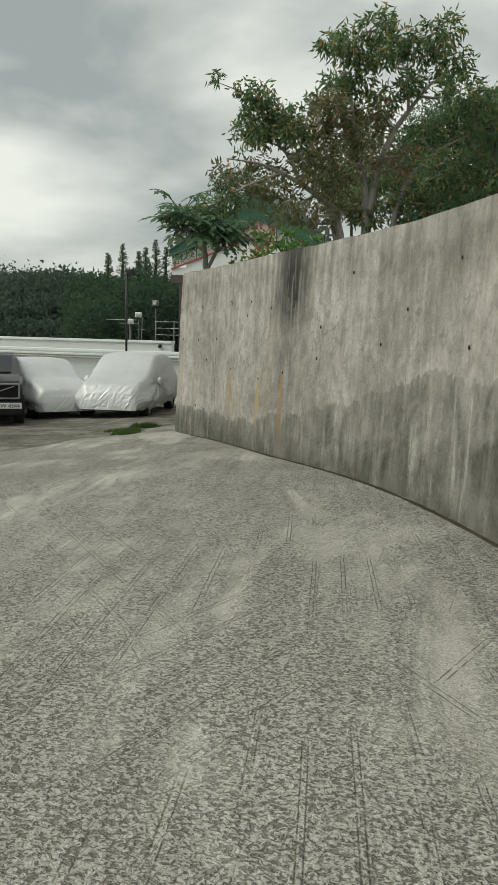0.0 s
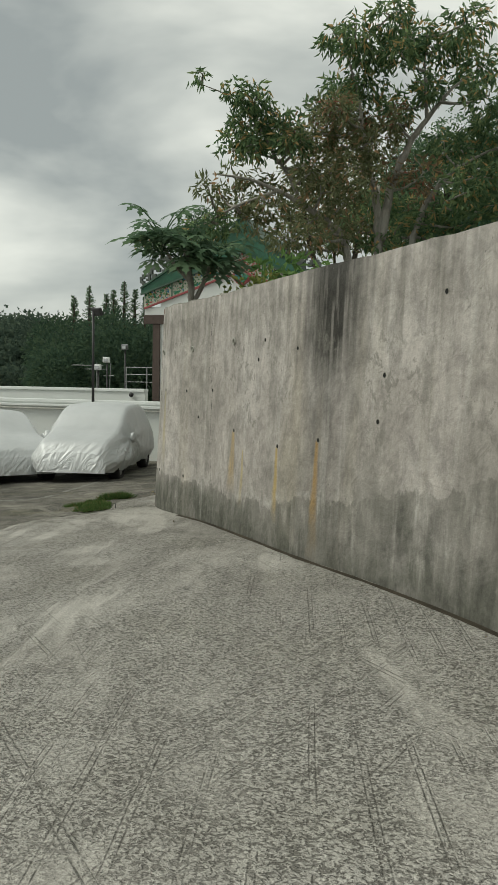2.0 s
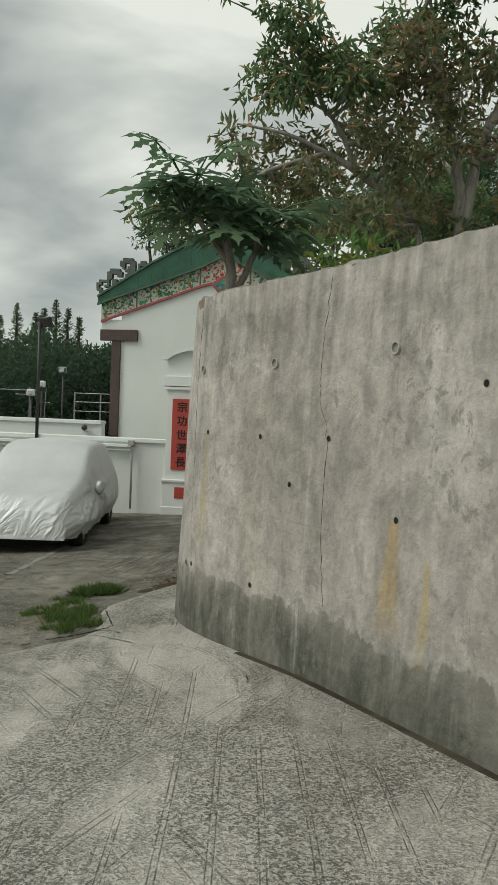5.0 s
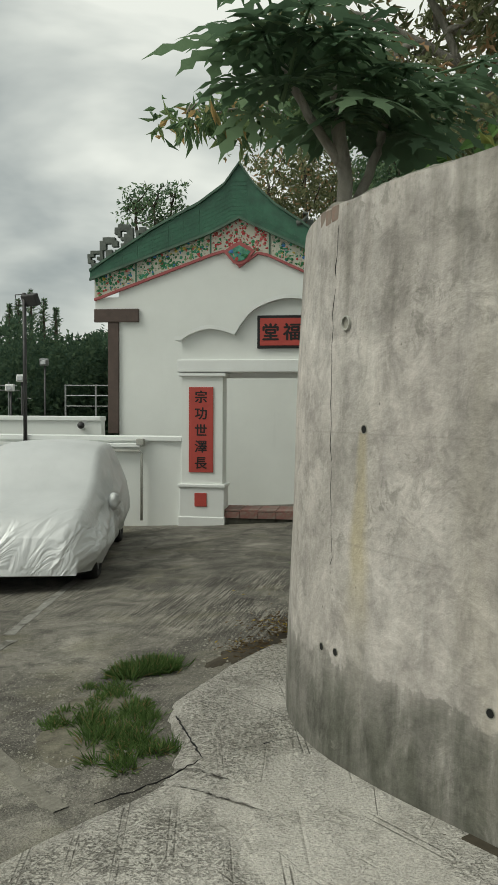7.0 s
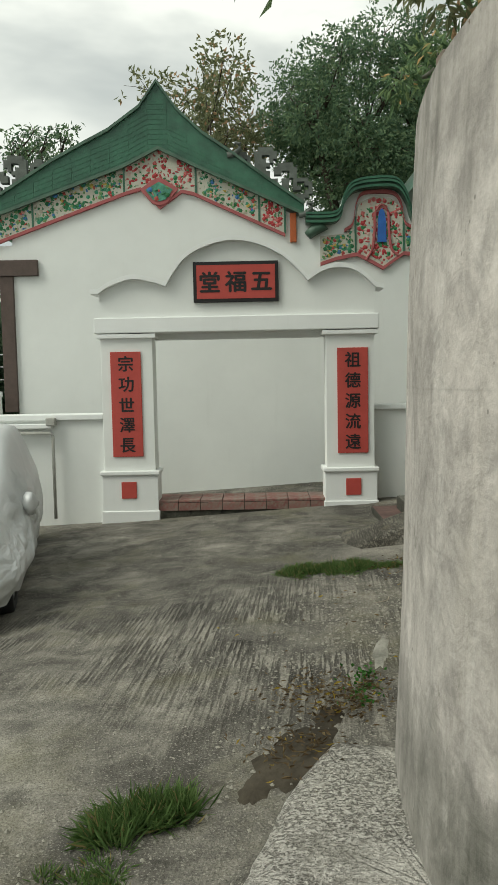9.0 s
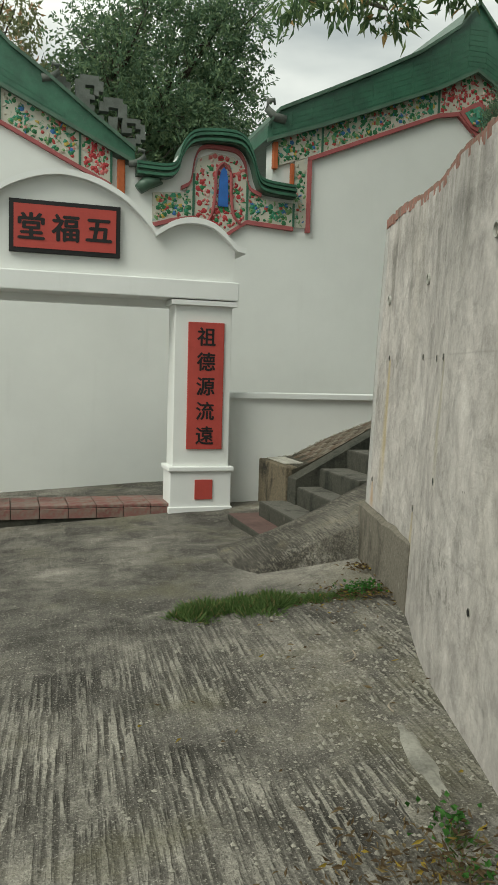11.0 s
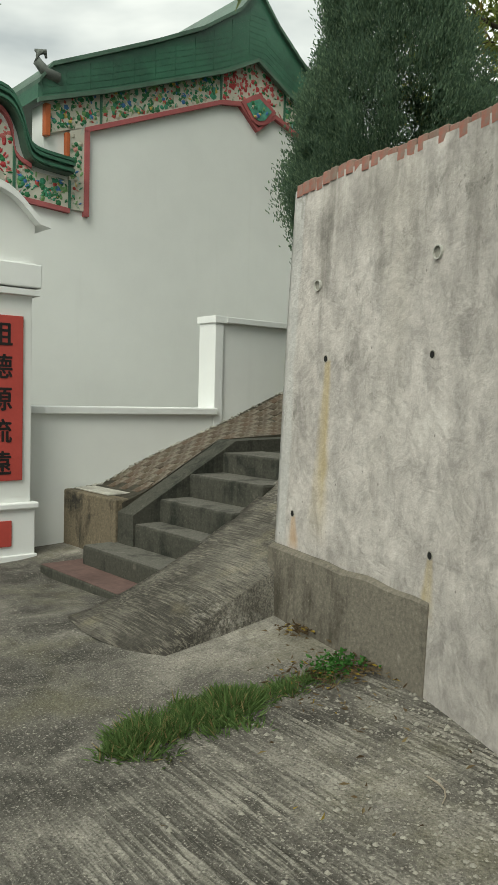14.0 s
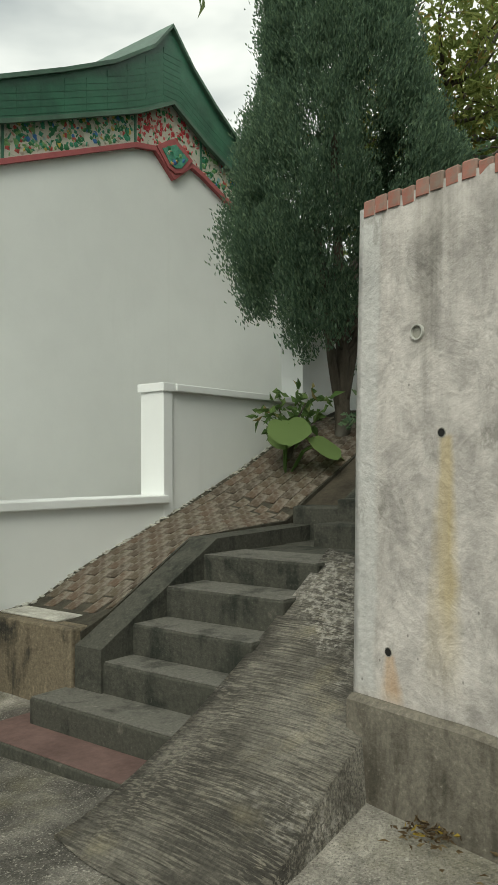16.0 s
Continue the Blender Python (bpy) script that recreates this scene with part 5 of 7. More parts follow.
def build_mango():
    t = thing("mango_tree", pose(0, 0, 0), "many-stemmed mango tree with drooping and reddish leaves", "tree")
    Y = 16.5
    limbs = [
        [(2.3, Y, 2.2), (2.25, Y, 3.6), (2.2, Y, 4.55), (2.1, Y, 5.05), (1.95, Y, 5.7), (1.8, Y, 6.5), (1.6, Y, 7.1)],
        [(2.28, Y, 4.0), (2.42, Y, 4.85), (2.7, Y, 5.6), (3.0, Y, 6.05), (3.35, Y, 6.5), (3.7, Y, 6.8)],
        [(1.85, Y, 2.2), (1.7, Y, 3.85), (1.42, Y, 4.25), (0.9, Y, 4.6), (0.5, Y, 4.8), (0.0, Y, 4.98), (-0.6, Y, 5.05)],
        [(0.9, Y, 4.6), (0.65, Y, 5.1), (0.37, Y, 5.35), (-0.25, Y, 5.45)],
        [(0.5, Y, 5.25), (0.15, Y, 5.9), (-0.3, Y, 6.3), (-0.8, Y, 6.5)],
        [(2.6, Y, 2.2), (2.85, Y, 4.1), (3.2, Y, 4.9), (3.7, Y, 5.35), (4.6, Y, 5.8)],
        [(3.0, Y, 6.05), (2.95, Y, 6.7), (2.9, Y, 7.4)],
        [(0.5, Y, 4.8), (-0.2, 16.4, 4.5), (-0.9, 16.3, 4.1), (-1.5, 16.2, 3.95)],
        [(2.2, Y, 4.6), (2.5, 18.0, 5.3), (2.6, 19.2, 5.2), (2.5, 20.2, 4.95)],
    ]
    bm = bmesh.new()
    for l, (a, b) in zip(limbs, ((0.095, 0.012), (0.085, 0.014), (0.085, 0.012), (0.04, 0.010), (0.035, 0.006), (0.075, 0.012), (0.035, 0.010), (0.03, 0.006), (0.035, 0.010))):
        limb(bm, l, a, b)
    top = [(1.42, 7.27, 0.32), (1.67, 7.1, 0.36), (1.62, 6.75, 0.30), (2.05, 7.0, 0.38), (1.94, 6.6, 0.34), (2.37, 6.84, 0.30), (1.83, 6.3, 0.34), (2.58, 6.37, 0.34), (2.67, 7.35, 0.42), (3.11, 7.2, 0.40), (3.42, 7.4, 0.42), (3.2, 6.78, 0.30), (2.89, 6.5, 0.26), (3.9, 7.0, 0.45), (2.2, 7.45, 0.35)]
    wing = [(-0.16, 6.25, 0.26), (0.09, 6.15, 0.30), (-0.08, 5.87, 0.32), (-0.26, 5.62, 0.26), (0.17, 5.76, 0.34), (0.41, 5.89, 0.30), (0.6, 5.66, 0.34), (0.11, 5.46, 0.26), (0.68, 5.42, 0.30), (1.08, 6.2, 0.20), (-0.78, 6.52, 0.13)]
    soft = [(1.22, 5.81, 0.34), (1.47, 5.95, 0.34), (1.11, 5.5, 0.36), (0.86, 5.55, 0.30), (1.61, 5.65, 0.40), (1.84, 5.9, 0.34), (2.17, 5.8, 0.40), (2.48, 5.9, 0.32), (1.37, 5.15, 0.34), (1.0, 5.0, 0.30), (1.75, 5.2, 0.34), (-0.25, 5.07, 0.26), (-0.42, 4.76, 0.26), (-0.11, 4.72, 0.30), (0.19, 4.97, 0.26), (0.63, 4.87, 0.30), (-0.67, 4.69, 0.22), (0.03, 4.36, 0.36), (0.4, 4.49, 0.34), (0.75, 4.25, 0.34), (1.2, 4.7, 0.36), (1.6, 4.6, 0.36), (2.0, 4.9, 0.34), (1.3, 6.1, 0.3), (0.9, 5.2, 0.3), (2.0, 5.5, 0.34), (1.0, 4.0, 0.36), (1.4, 4.1, 0.36), (1.95, 4.2, 0.36), (0.6, 3.95, 0.3)]
    rust = [(2.56, 5.45, 0.26), (2.78, 4.95, 0.30), (3.04, 4.8, 0.30), (2.89, 5.16, 0.28), (2.45, 5.08, 0.22)]
    side = [(3.35, 5.55, 0.42), (3.75, 5.7, 0.50), (3.5, 4.7, 0.40), (3.05, 4.45, 0.36), (3.7, 5.0, 0.45), (4.3, 5.9, 0.6), (4.6, 5.2, 0.6), (3.9, 6.3, 0.5), (4.9, 6.2, 0.6), (2.6, 4.2, 0.42), (3.2, 4.1, 0.45), (3.8, 4.3, 0.5), (4.4, 4.6, 0.55), (2.2, 3.9, 0.36)]
    spread = lambda spots, d: [(x, Y + random.uniform(-d, d), z, r) for x, z, r in spots]
    top, wing, soft, rust, side = spread(top, 0.7), spread(wing, 0.5), spread(soft, 0.7), spread(rust, 0.3), spread(side, 0.6)
    hang = [(-1.6, 16.2, 3.92, 0.22), (-1.3, 16.25, 3.98, 0.26), (-0.9, 16.3, 4.02, 0.30), (-0.5, 16.4, 4.2, 0.3), (2.0, 20.0, 4.72, 0.22), (2.45, 20.1, 4.95, 0.35), (3.1, 20.0, 4.9, 0.30), (2.7, 19.2, 5.25, 0.45), (3.4, 19.3, 5.15, 0.40)]
    twigs(bm, limbs, top + wing + soft + rust + side + hang)
    part("trunk", bm, B_GREY, t, "pale grey mottled stems", True)
    P, D = whorls(top + wing + hang, 270, 9, 0.75)
    leaf_mesh("crown", P, D, 0.16, 0.046, L_MANGO, t)
    P, D = whorls(side, 170, 8, 0.6)
    leaf_mesh("crown", P, D, 0.16, 0.05, L_MANGO, t)
    P, D = whorls(soft, 190, 8, 0.5)
    leaf_mesh("crown", P, D, 0.15, 0.046, L_OLIVE, t)
    P, D = whorls(rust + [(x, y, z + 0.08, r * 0.8) for x, y, z, r in soft[:8]], 110, 8, 0.35)
    leaf_mesh("young_leaves", P, D, 0.13, 0.042, L_FLUSH, t)


def round_tree(name, x, y, base, z, r, label, leaf, size, n, squash=1.0, bark=None):
    """A broad crown made of overlapping clumps on a forked trunk."""
    t = thing(name, pose(x, y, base), label, "tree")
    cl = []
    for _ in range(n):
        d = Vector((random.gauss(0, 1), random.gauss(0, 1), random.gauss(0, 1))).normalized()
        q = d * r * random.uniform(0.45, 0.85)
        cl.append((q.x, q.y, z - base + q.z * squash, r * random.uniform(0.25, 0.42)))
    bm = bmesh.new()
    limbs = [[(0, 0, -0.3), (0.1, 0, (z - base) * 0.4), (0.0, 0.1, z - base)], [(0.05, 0, (z - base) * 0.35), (r * 0.4, 0.1, (z - base) * 0.8), (r * 0.5, 0.2, z - base)], [(0.05, 0, (z - base) * 0.4), (-r * 0.4, 0.1, (z - base) * 0.8), (-r * 0.55, 0, z - base)]]
    for l in limbs:
        limb(bm, l, 0.05 * r + 0.05, 0.03)
    twigs(bm, limbs, cl, 0.02)
    part("trunk", bm, bark or B_DARK, t, "", True)
    k = 34 / (size * size * 25)
    P, D = whorls(cl, k, 7, 0.25, size * 0.4)
    leaf_mesh("crown", P, D, size, size * 0.42, leaf, t)
    return t


def build_cypress():
    t = thing("cypress_tree", pose(6.15, 19.78, 1.8), "tall dense dark green cypress on the bank", "tree")
    bm = bmesh.new()
    limb(bm, [(0, 0, -0.3), (0.03, 0, 1.0), (-0.05, 0.03, 2.5), (0, 0, 5.4)], 0.085, 0.02)
    limb(bm, [(0.02, 0.02, 0.1), (-0.12, 0.1, 0.8), (-0.3, 0.15, 1.9)], 0.06, 0.02)
    limb(bm, [(0.02, -0.02, 0.2), (0.15, -0.12, 0.9), (0.3, -0.2, 2.0)], 0.055, 0.02)
    for k in range(16):
        a, h = random.uniform(0, 6.3), random.uniform(0.55, 1.6)
        limb(bm, [(0, 0, h), (0.3 * math.cos(a), 0.3 * math.sin(a), h + 0.35), (0.65 * math.cos(a), 0.65 * math.sin(a), h + 0.9)], 0.03, 0.008, 5)
    part("trunk", bm, B_DARK, t, "dark stringy trunk and bare lower twigs", True)
    P, D = [], []
    shape = [(0.0, 0.55), (0.06, 0.95), (0.16, 1.08), (0.34, 1.02), (0.55, 0.80), (0.78, 0.52), (1.0, 0.10)]
    for k in range(1050):
        h = random.random()
        a = random.uniform(0, 6.3)
        z = 1.0 + 4.9 * h - 0.35 * math.cos(a * 2 + 1) * (1 - h)
        rr = at_line(shape, h) * random.uniform(0.55, 1.0) ** 0.5
        rr *= 1 + 0.30 * noise.noise((math.cos(a) * 1.7, math.sin(a) * 1.7, z * 1.1))
        c = np.array((rr * math.cos(a), rr * math.sin(a), z))
        n = 250
        up = np.random.uniform(-0.22, 0.26, (n, 1))
        p = c + np.random.normal(size=(n, 3)) * np.array((0.065, 0.065, 0.03)) * (1.25 - 2.2 * np.abs(up)) + up * np.array((math.cos(a) * 0.25, math.sin(a) * 0.25, 1.0))
        d = np.random.normal(size=(n, 3)) * 0.35 + np.array((math.cos(a) * 0.5, math.sin(a) * 0.5, 1.0))
        P.append(p)
        D.append(d)
    leaf_mesh("crown", np.concatenate(P), np.concatenate(D), 0.05, 0.018, L_CYPRESS, t)


def palmate_leaf(bm, base, out, size):
    """A lobed leaf: seven pointed lobes with side teeth, drooping from the stalk's end."""
    z = Vector((0, 0, 1))
    f = Vector(out).normalized()
    s = f.cross(z).normalized()
    nrm = s.cross(f).normalized()
    c = bm.verts.new(base)
    for k in range(7):
        a = radians(-126 + 42 * k)
        d = f * math.cos(a) + s * math.sin(a)
        q = d.cross(nrm)
        ln = size * (1.0 - 0.13 * abs(k - 3)) * random.uniform(0.9, 1.1)
        drop = Vector((0, 0, -0.35 * ln))
        prof = ((0.0, 0.03), (0.35, 0.07), (0.48, 0.20), (0.60, 0.08), (0.74, 0.17), (0.84, 0.05))
        left, right = [], []
        for t, w in prof:
            ctr = Vector(base) + d * ln * t + drop * t * t
            left.append(bm.verts.new(ctr + q * ln * w + nrm * ln * 0.02))
            right.append(bm.verts.new(ctr - q * ln * w + nrm * ln * 0.02))
        tip = bm.verts.new(Vector(base) + d * ln + drop)
        bm.faces.new((c, right[0], left[0]))
        for i in range(len(prof) - 1):
            bm.faces.new((left[i], right[i], right[i + 1], left[i + 1]))
        bm.faces.new((left[-1], right[-1], tip))


def build_papaya():
    t = thing("papaya_tree", pose(-0.84, 14.2, 2.2), "papaya tree with large lobed leaves above the wall", "tree")
    bm, leaves, stalks = bmesh.new(), bmesh.new(), bmesh.new()
    limb(bm, [(0, 0, -0.1), (0.0, 0.0, 0.55), (-0.10, -0.08, 1.2)], 0.055, 0.04)
    limb(bm, [(0.01, 0, 0.45), (0.18, 0.05, 0.8), (0.28, 0.05, 1.15)], 0.035, 0.025)
    limb(bm, [(-0.02, 0, 0.75), (-0.25, -0.1, 1.0), (-0.42, -0.15, 1.25)], 0.03, 0.022)
    tops = [Vector((-0.10, -0.08, 1.2)), Vector((0.28, 0.05, 1.15)), Vector((-0.42, -0.15, 1.25))]
    for k in range(72):
        top = tops[k % 3] + Vector((0, 0, random.uniform(-0.2, 0.12)))
        a, e = k * 2.4 + random.uniform(-0.3, 0.3), random.uniform(-0.45, 1.0)
        d = Vector((math.cos(a) * math.cos(e), math.sin(a) * math.cos(e), math.sin(e)))
        ln = random.uniform(0.28, 0.55)
        end = top + d * ln + Vector((0, 0, 0.05))
        tube(stalks, [top, top + d * ln * 0.5 + Vector((0, 0, 0.06)), end], [0.012, 0.01, 0.007], 5)
        palmate_leaf(leaves, end, Vector((d.x, d.y, d.z * 0.5 - 0.1)), random.uniform(0.30, 0.44))
    part("trunk", bm, B_GREY, t, "", True)
    part("leaf_stalk", stalks, L_PAPAYA, t)
    tagged(part("leaf", leaves, L_PAPAYA, t), "dark green deeply lobed leaf", kind="stuff")


def shrub(name, x, y, z, r, leaf, size, label, n=7):
    t = thing(name, pose(x, y, z), label, "shrub")
    cl = [(random.uniform(-1, 1) * r * 0.7, random.uniform(-1, 1) * r * 0.7, r * random.uniform(0.3, 0.9), r * random.uniform(0.35, 0.5)) for _ in range(n)]
    bm = bmesh.new()
    for c in cl:
        limb(bm, [(0, 0, -0.1), (c[0] * 0.5, c[1] * 0.5, c[2] * 0.6), c[:3]], 0.02, 0.006, 5)
    part("stem", bm, B_DARK, t)
    P, D = whorls(cl, 30 / (size * size * 22), 7, 0.1, size * 0.3)
    leaf_mesh("foliage", P, D, size, size * 0.5, leaf, t)
    return t


build_mango()
build_papaya()
build_cypress()
round_tree("shade_tree", 5.7, 16.6, 2.4, 4.9, 1.7, "dark dense tree on the terrace", L_MANGO, 0.17, 20)
round_tree("shade_tree", 9.2, 18.9, 2.4, 5.9, 2.3, "yellow-green leafy tree behind the cypress", L_LIGHT, 0.13, 46)
round_tree("shade_tree", 7.6, 18.9, 2.3, 4.4, 1.1, "dark shrubby tree with bare twigs beside the cypress", L_DARK, 0.12, 18)
round_tree("shade_tree", 8.0, 33.0, -0.5, 8.6, 3.0, "large round dark tree behind the hall", L_DARK, 0.15, 100, 1.05)
round_tree("shade_tree", 4.3, 36.5, -0.5, 9.4, 2.5, "airy olive-brown tree with bare twigs behind the hall", L_OLIVE, 0.20, 34)
round_tree("shade_tree", -0.9, 36.0, -0.5, 8.1, 1.15, "leafy tree behind the hall roof", L_DARK, 0.17, 26)
shrub("shrub", 0.75, 15.4, 2.6, 0.8, L_FRESH, 0.16, "bright green shrub on the terrace edge")
shrub("shrub", -0.1, 12.9, 2.4, 0.35, L_MANGO, 0.09, "small green shrub on top of the wall", 5)
shrub("shrub", 1.25, 10.4, 2.4, 0.3, L_LIGHT, 0.07, "yellow-green weeds on top of the wall", 4)
shrub("shrub", 0.15, 13.5, 2.4, 0.6, L_LIGHT, 0.11, "yellow-green shrub on the terrace edge", 5)
shrub("shrub", 1.9, 13.2, 2.4, 0.7, L_DARK, 0.13, "dark undergrowth on the terrace", 7)
shrub("shrub", 3.0, 15.6, 2.4, 0.9, L_DARK, 0.14, "dark undergrowth on the terrace", 8)
shrub("shrub", 3.9, 16.2, 2.4, 1.5, L_DARK, 0.15, "tall dark undergrowth on the terrace", 15)
shrub("shrub", 5.6, 20.2, 1.45, 0.55, L_GRASS, 0.12, "low green plants at the top of the stairs", 6)
shrub("shrub", 6.1, 19.3, 1.5, 0.5, L_DARK, 0.11, "low green plants at the top of the stairs", 6)


def build_taro():
    """Large heart-shaped leaves on stalks by the cypress."""
    t = thing("taro_plant", pose(5.35, 20.14, 1.26), "taro with broad bright green leaves", "plant")
    for k, (x, y, z, r, yaw) in enumerate(((-0.18, -0.1, 0.46, 0.19, 200), (0.1, 0.05, 0.38, 0.14, 200), (0.25, -0.3, 0.3, 0.18, 280), (-0.05, -0.35, 0.3, 0.16, 240))):
        bm = bmesh.new()
        tube(bm, [(0, 0, -0.1), (x * 0.5, y * 0.5, z * 0.7), (x, y, z)], [0.012, 0.01, 0.006], 5)
        part("stalk", bm, L_GRASS, t)
        bm = bmesh.new()
        c = bm.verts.new((x, y, z))
        rim = []
        for i in range(18):
            a = 2 * math.pi * i / 18
            rr = r * (1 + 0.35 * math.cos(a)) * (1 - 0.35 * math.exp(-((a - math.pi) / 0.35) ** 2)) * (1 + 0.04 * math.cos(a * 6))
            ya = radians(yaw)
            rim.append(bm.verts.new((x + rr * math.cos(a + ya), y + rr * math.sin(a + ya), z - 0.70 * rr * math.cos(a) - 0.15 * r * math.cos(a) ** 2 + 0.06 * r * math.sin(a * 3))))
        for i in range(18):
            bm.faces.new((c, rim[i], rim[(i + 1) % 18]))
        part("leaf", bm, L_GRASS, t, "broad heart-shaped leaf", True)


build_taro()


def grass_patch(label, spine, width, n, height):
    """Blades along a line of ground points."""
    line = smooth_line(spine, 12)
    P, D = [], []
    for _ in range(max(4, n // 45)):
        i = random.randrange(len(line))
        t = i / (len(line) - 1)
        w = width * (0.35 + 0.65 * math.sin(math.pi * min(1, max(0, t)))) * max(0.25, 0.8 + 1.1 * noise.noise((i * 0.35, len(spine), 7)))
        x, y = line[i][0] + random.gauss(0, 0.6) * w, line[i][1] + random.gauss(0, 0.6) * w
        lx, ly, up = random.gauss(0, 0.55), random.gauss(0, 0.55), random.choice((0.5, 0.8, 1.2))
        for _ in range(int(random.uniform(20, 65))):
            a, b = random.gauss(0, 0.022), random.gauss(0, 0.022)
            P.append((x + a, y + b, ground_z(x + a, y + b) - 0.03))
            D.append((lx + a * 22 + random.gauss(0, 0.4), ly + b * 22 + random.gauss(0, 0.4), up))
    g = leaf_mesh("grass", P, D, height, 0.006, L_GRASS)
    tagged(g, label, "grass", kind="stuff")


for spine, w, n, h in (([(-2.02, 13.5), (-2.12, 13.75)], 0.20, 1300, 0.08), ([(-2.25, 13.75), (-2.3, 14.1)], 0.22, 1700, 0.09), ([(-2.05, 13.95), (-2.08, 14.25)], 0.17, 900, 0.07), ([(-2.5, 14.05), (-2.55, 14.2)], 0.14, 350, 0.06), ([(-2.35, 14.45), (-2.2, 14.6)], 0.16, 350, 0.05)):
    grass_patch("green grass tufts growing in the broken concrete joint", spine, w, n, h)
grass_patch("thin grass between the tufts", [(-2.3, 14.3), (-2.15, 14.75)], 0.16, 700, 0.06)
grass_patch("taller green grass tuft at the joint's end", [(-2.15, 14.85), (-2.0, 14.92), (-1.85, 14.9)], 0.18, 1900, 0.12)
grass_patch("thick green grass strip along the foot of the ramp", [(-0.10, 18.36), (0.12, 18.28), (0.35, 18.20), (0.55, 18.14)], 0.17, 6000, 0.085)
grass_patch("thin green grass at the strip's end", [(0.5, 18.15), (0.75, 18.05), (0.98, 17.92)], 0.10, 1500, 0.06)
grass_patch("small weeds at the wall's foot", [(-0.62, 15.72), (-0.75, 15.6)], 0.12, 150, 0.06)
L_WEED = mat_leaf("clover_leaf", (0.03, 0.10, 0.02), (0.05, 0.15, 0.03), (0.08, 0.2, 0.05))


def weeds(x, y, n, r):
    P, D = [], []
    for _ in range(n):
        a, b = random.gauss(0, r), random.gauss(0, r)
        P.append((x + a, y + b, ground_z(x + a, y + b) + random.uniform(0.0, 0.06)))
        D.append((random.gauss(0, 1), random.gauss(0, 1), 0.5))
    tagged(leaf_mesh("weeds", P, D, 0.028, 0.022, L_WEED), "low broad-leaved green weeds", "weeds", kind="stuff")


weeds(1.02, 17.88, 200, 0.07)
weeds(-0.62, 15.75, 45, 0.05)
weeds(-0.75, 15.5, 25, 0.05)

# ---- far woods and hills ----


def build_woods():
    P, D = [], []
    for _ in range(230):
        a = random.uniform(-11.5, 9)
        d = random.uniform(44, 64)
        x, y = d * math.sin(radians(a)), d * math.cos(radians(a))
        top = random.uniform(3.2, 6.4) + 0.5 * noise.noise((a * 0.25, 0, 0))
        z = top * random.uniform(0.25, 0.8)
        r = random.uniform(0.9, 1.9)
        k = 900
        d3 = np.random.normal(size=(k, 3))
        d3 /= np.linalg.norm(d3, axis=1, keepdims=True)
        P.append(np.array((x, y, z - 0.6)) + d3 * r * np.random.uniform(0.7, 1.0, (k, 1)))
        D.append(d3 + np.random.normal(size=(k, 3)) * 0.5)
    w = leaf_mesh("woods", np.concatenate(P), np.concatenate(D), 0.26, 0.16, L_WOOD)
    tagged(w, "dark green wood beyond the yard wall", "woods", kind="stuff")


def conifer(x, y, z0, h):
    t = thing("conifer", pose(x, y, z0), "slim dark conifer standing above the wood", "tree", "conifers on the skyline")
    bm = bmesh.new()
    tube(bm, [(0, 0, 0), (0, 0, h * 0.5), (0, 0, h)], [0.16, 0.1, 0.02], 6)
    part("trunk", bm, B_DARK, t)
    P, D = [], []
    for k in range(22):
        zz = h * (0.15 + 0.84 * k / 22)
        for j in range(7):
            a, r = random.uniform(0, 6.3), (0.20 * (h - zz) + 0.05) * random.uniform(0.35, 1.15)
            for q in np.linspace(0.1, 1, 6):
                P.append((math.cos(a) * r * q, math.sin(a) * r * q, zz + 0.35 * r * q + random.uniform(-0.05, 0.05)))
                D.append((math.cos(a), math.sin(a), 0.5 + random.uniform(-0.4, 0.4)))
    leaf_mesh("crown", P, D, 0.17, 0.06, L_DARK, t)
    return t


def build_hills():
    bm = bmesh.new()
    P, D = [], []
    for (d0, hgt, nx, seed) in ((120, 12.5, 70, 1), (210, 20.5, 60, 5)):
        cols = []
        for i in range(nx):
            a = -55 + 110 * i / (nx - 1)
            col = []
            for j in range(8):
                d = d0 * (0.75 + 0.25 * j / 7 * 1.4)
                h = hgt * (0.72 + 0.55 * noise.noise((a * 0.06, seed, 0)) + 0.10 * noise.noise((a * 0.25, seed, 3))) * math.sin(min(1.0, j / 5) * math.pi / 2)
                x, y = d * math.sin(radians(a)), d * math.cos(radians(a))
                col.append(bm.verts.new((x, y, h - 2)))
                if j > 0 and -22 < a < 4:
                    k = 1100
                    P.append(np.array((x, y, h - 2.2)) + np.random.normal(size=(k, 3)) * np.array((d0 * 0.016, d0 * 0.016, d0 * 0.008)))
                    D.append(np.random.normal(size=(k, 3)) + np.array((0, -0.4, 0.5)))
            cols.append(col)
        for a, b in zip(cols, cols[1:]):
            for j in range(7):
                bm.faces.new((a[j], a[j + 1], b[j + 1], b[j]))
    tagged(part("hills", bm, L_HILL, None, "", True), "far wooded hills", "hills", kind="structure")
    w = leaf_mesh("hill_woods", np.concatenate(P), np.concatenate(D), 0.62, 0.45, L_HILL)
    tagged(w, "tree cover on the far hills", "woods", kind="stuff")


build_woods()
build_hills()
for a, h in ((-10.2, 3.0), (-9.2, 3.7), (-8.1, 3.2), (-7.6, 3.5), (-6.9, 4.1), (-6.2, 3.6), (-5.5, 3.1)):
    conifer(58 * math.sin(radians(a)), 58 * math.cos(radians(a)), 4.2, h)

# ---- parked vehicles ----


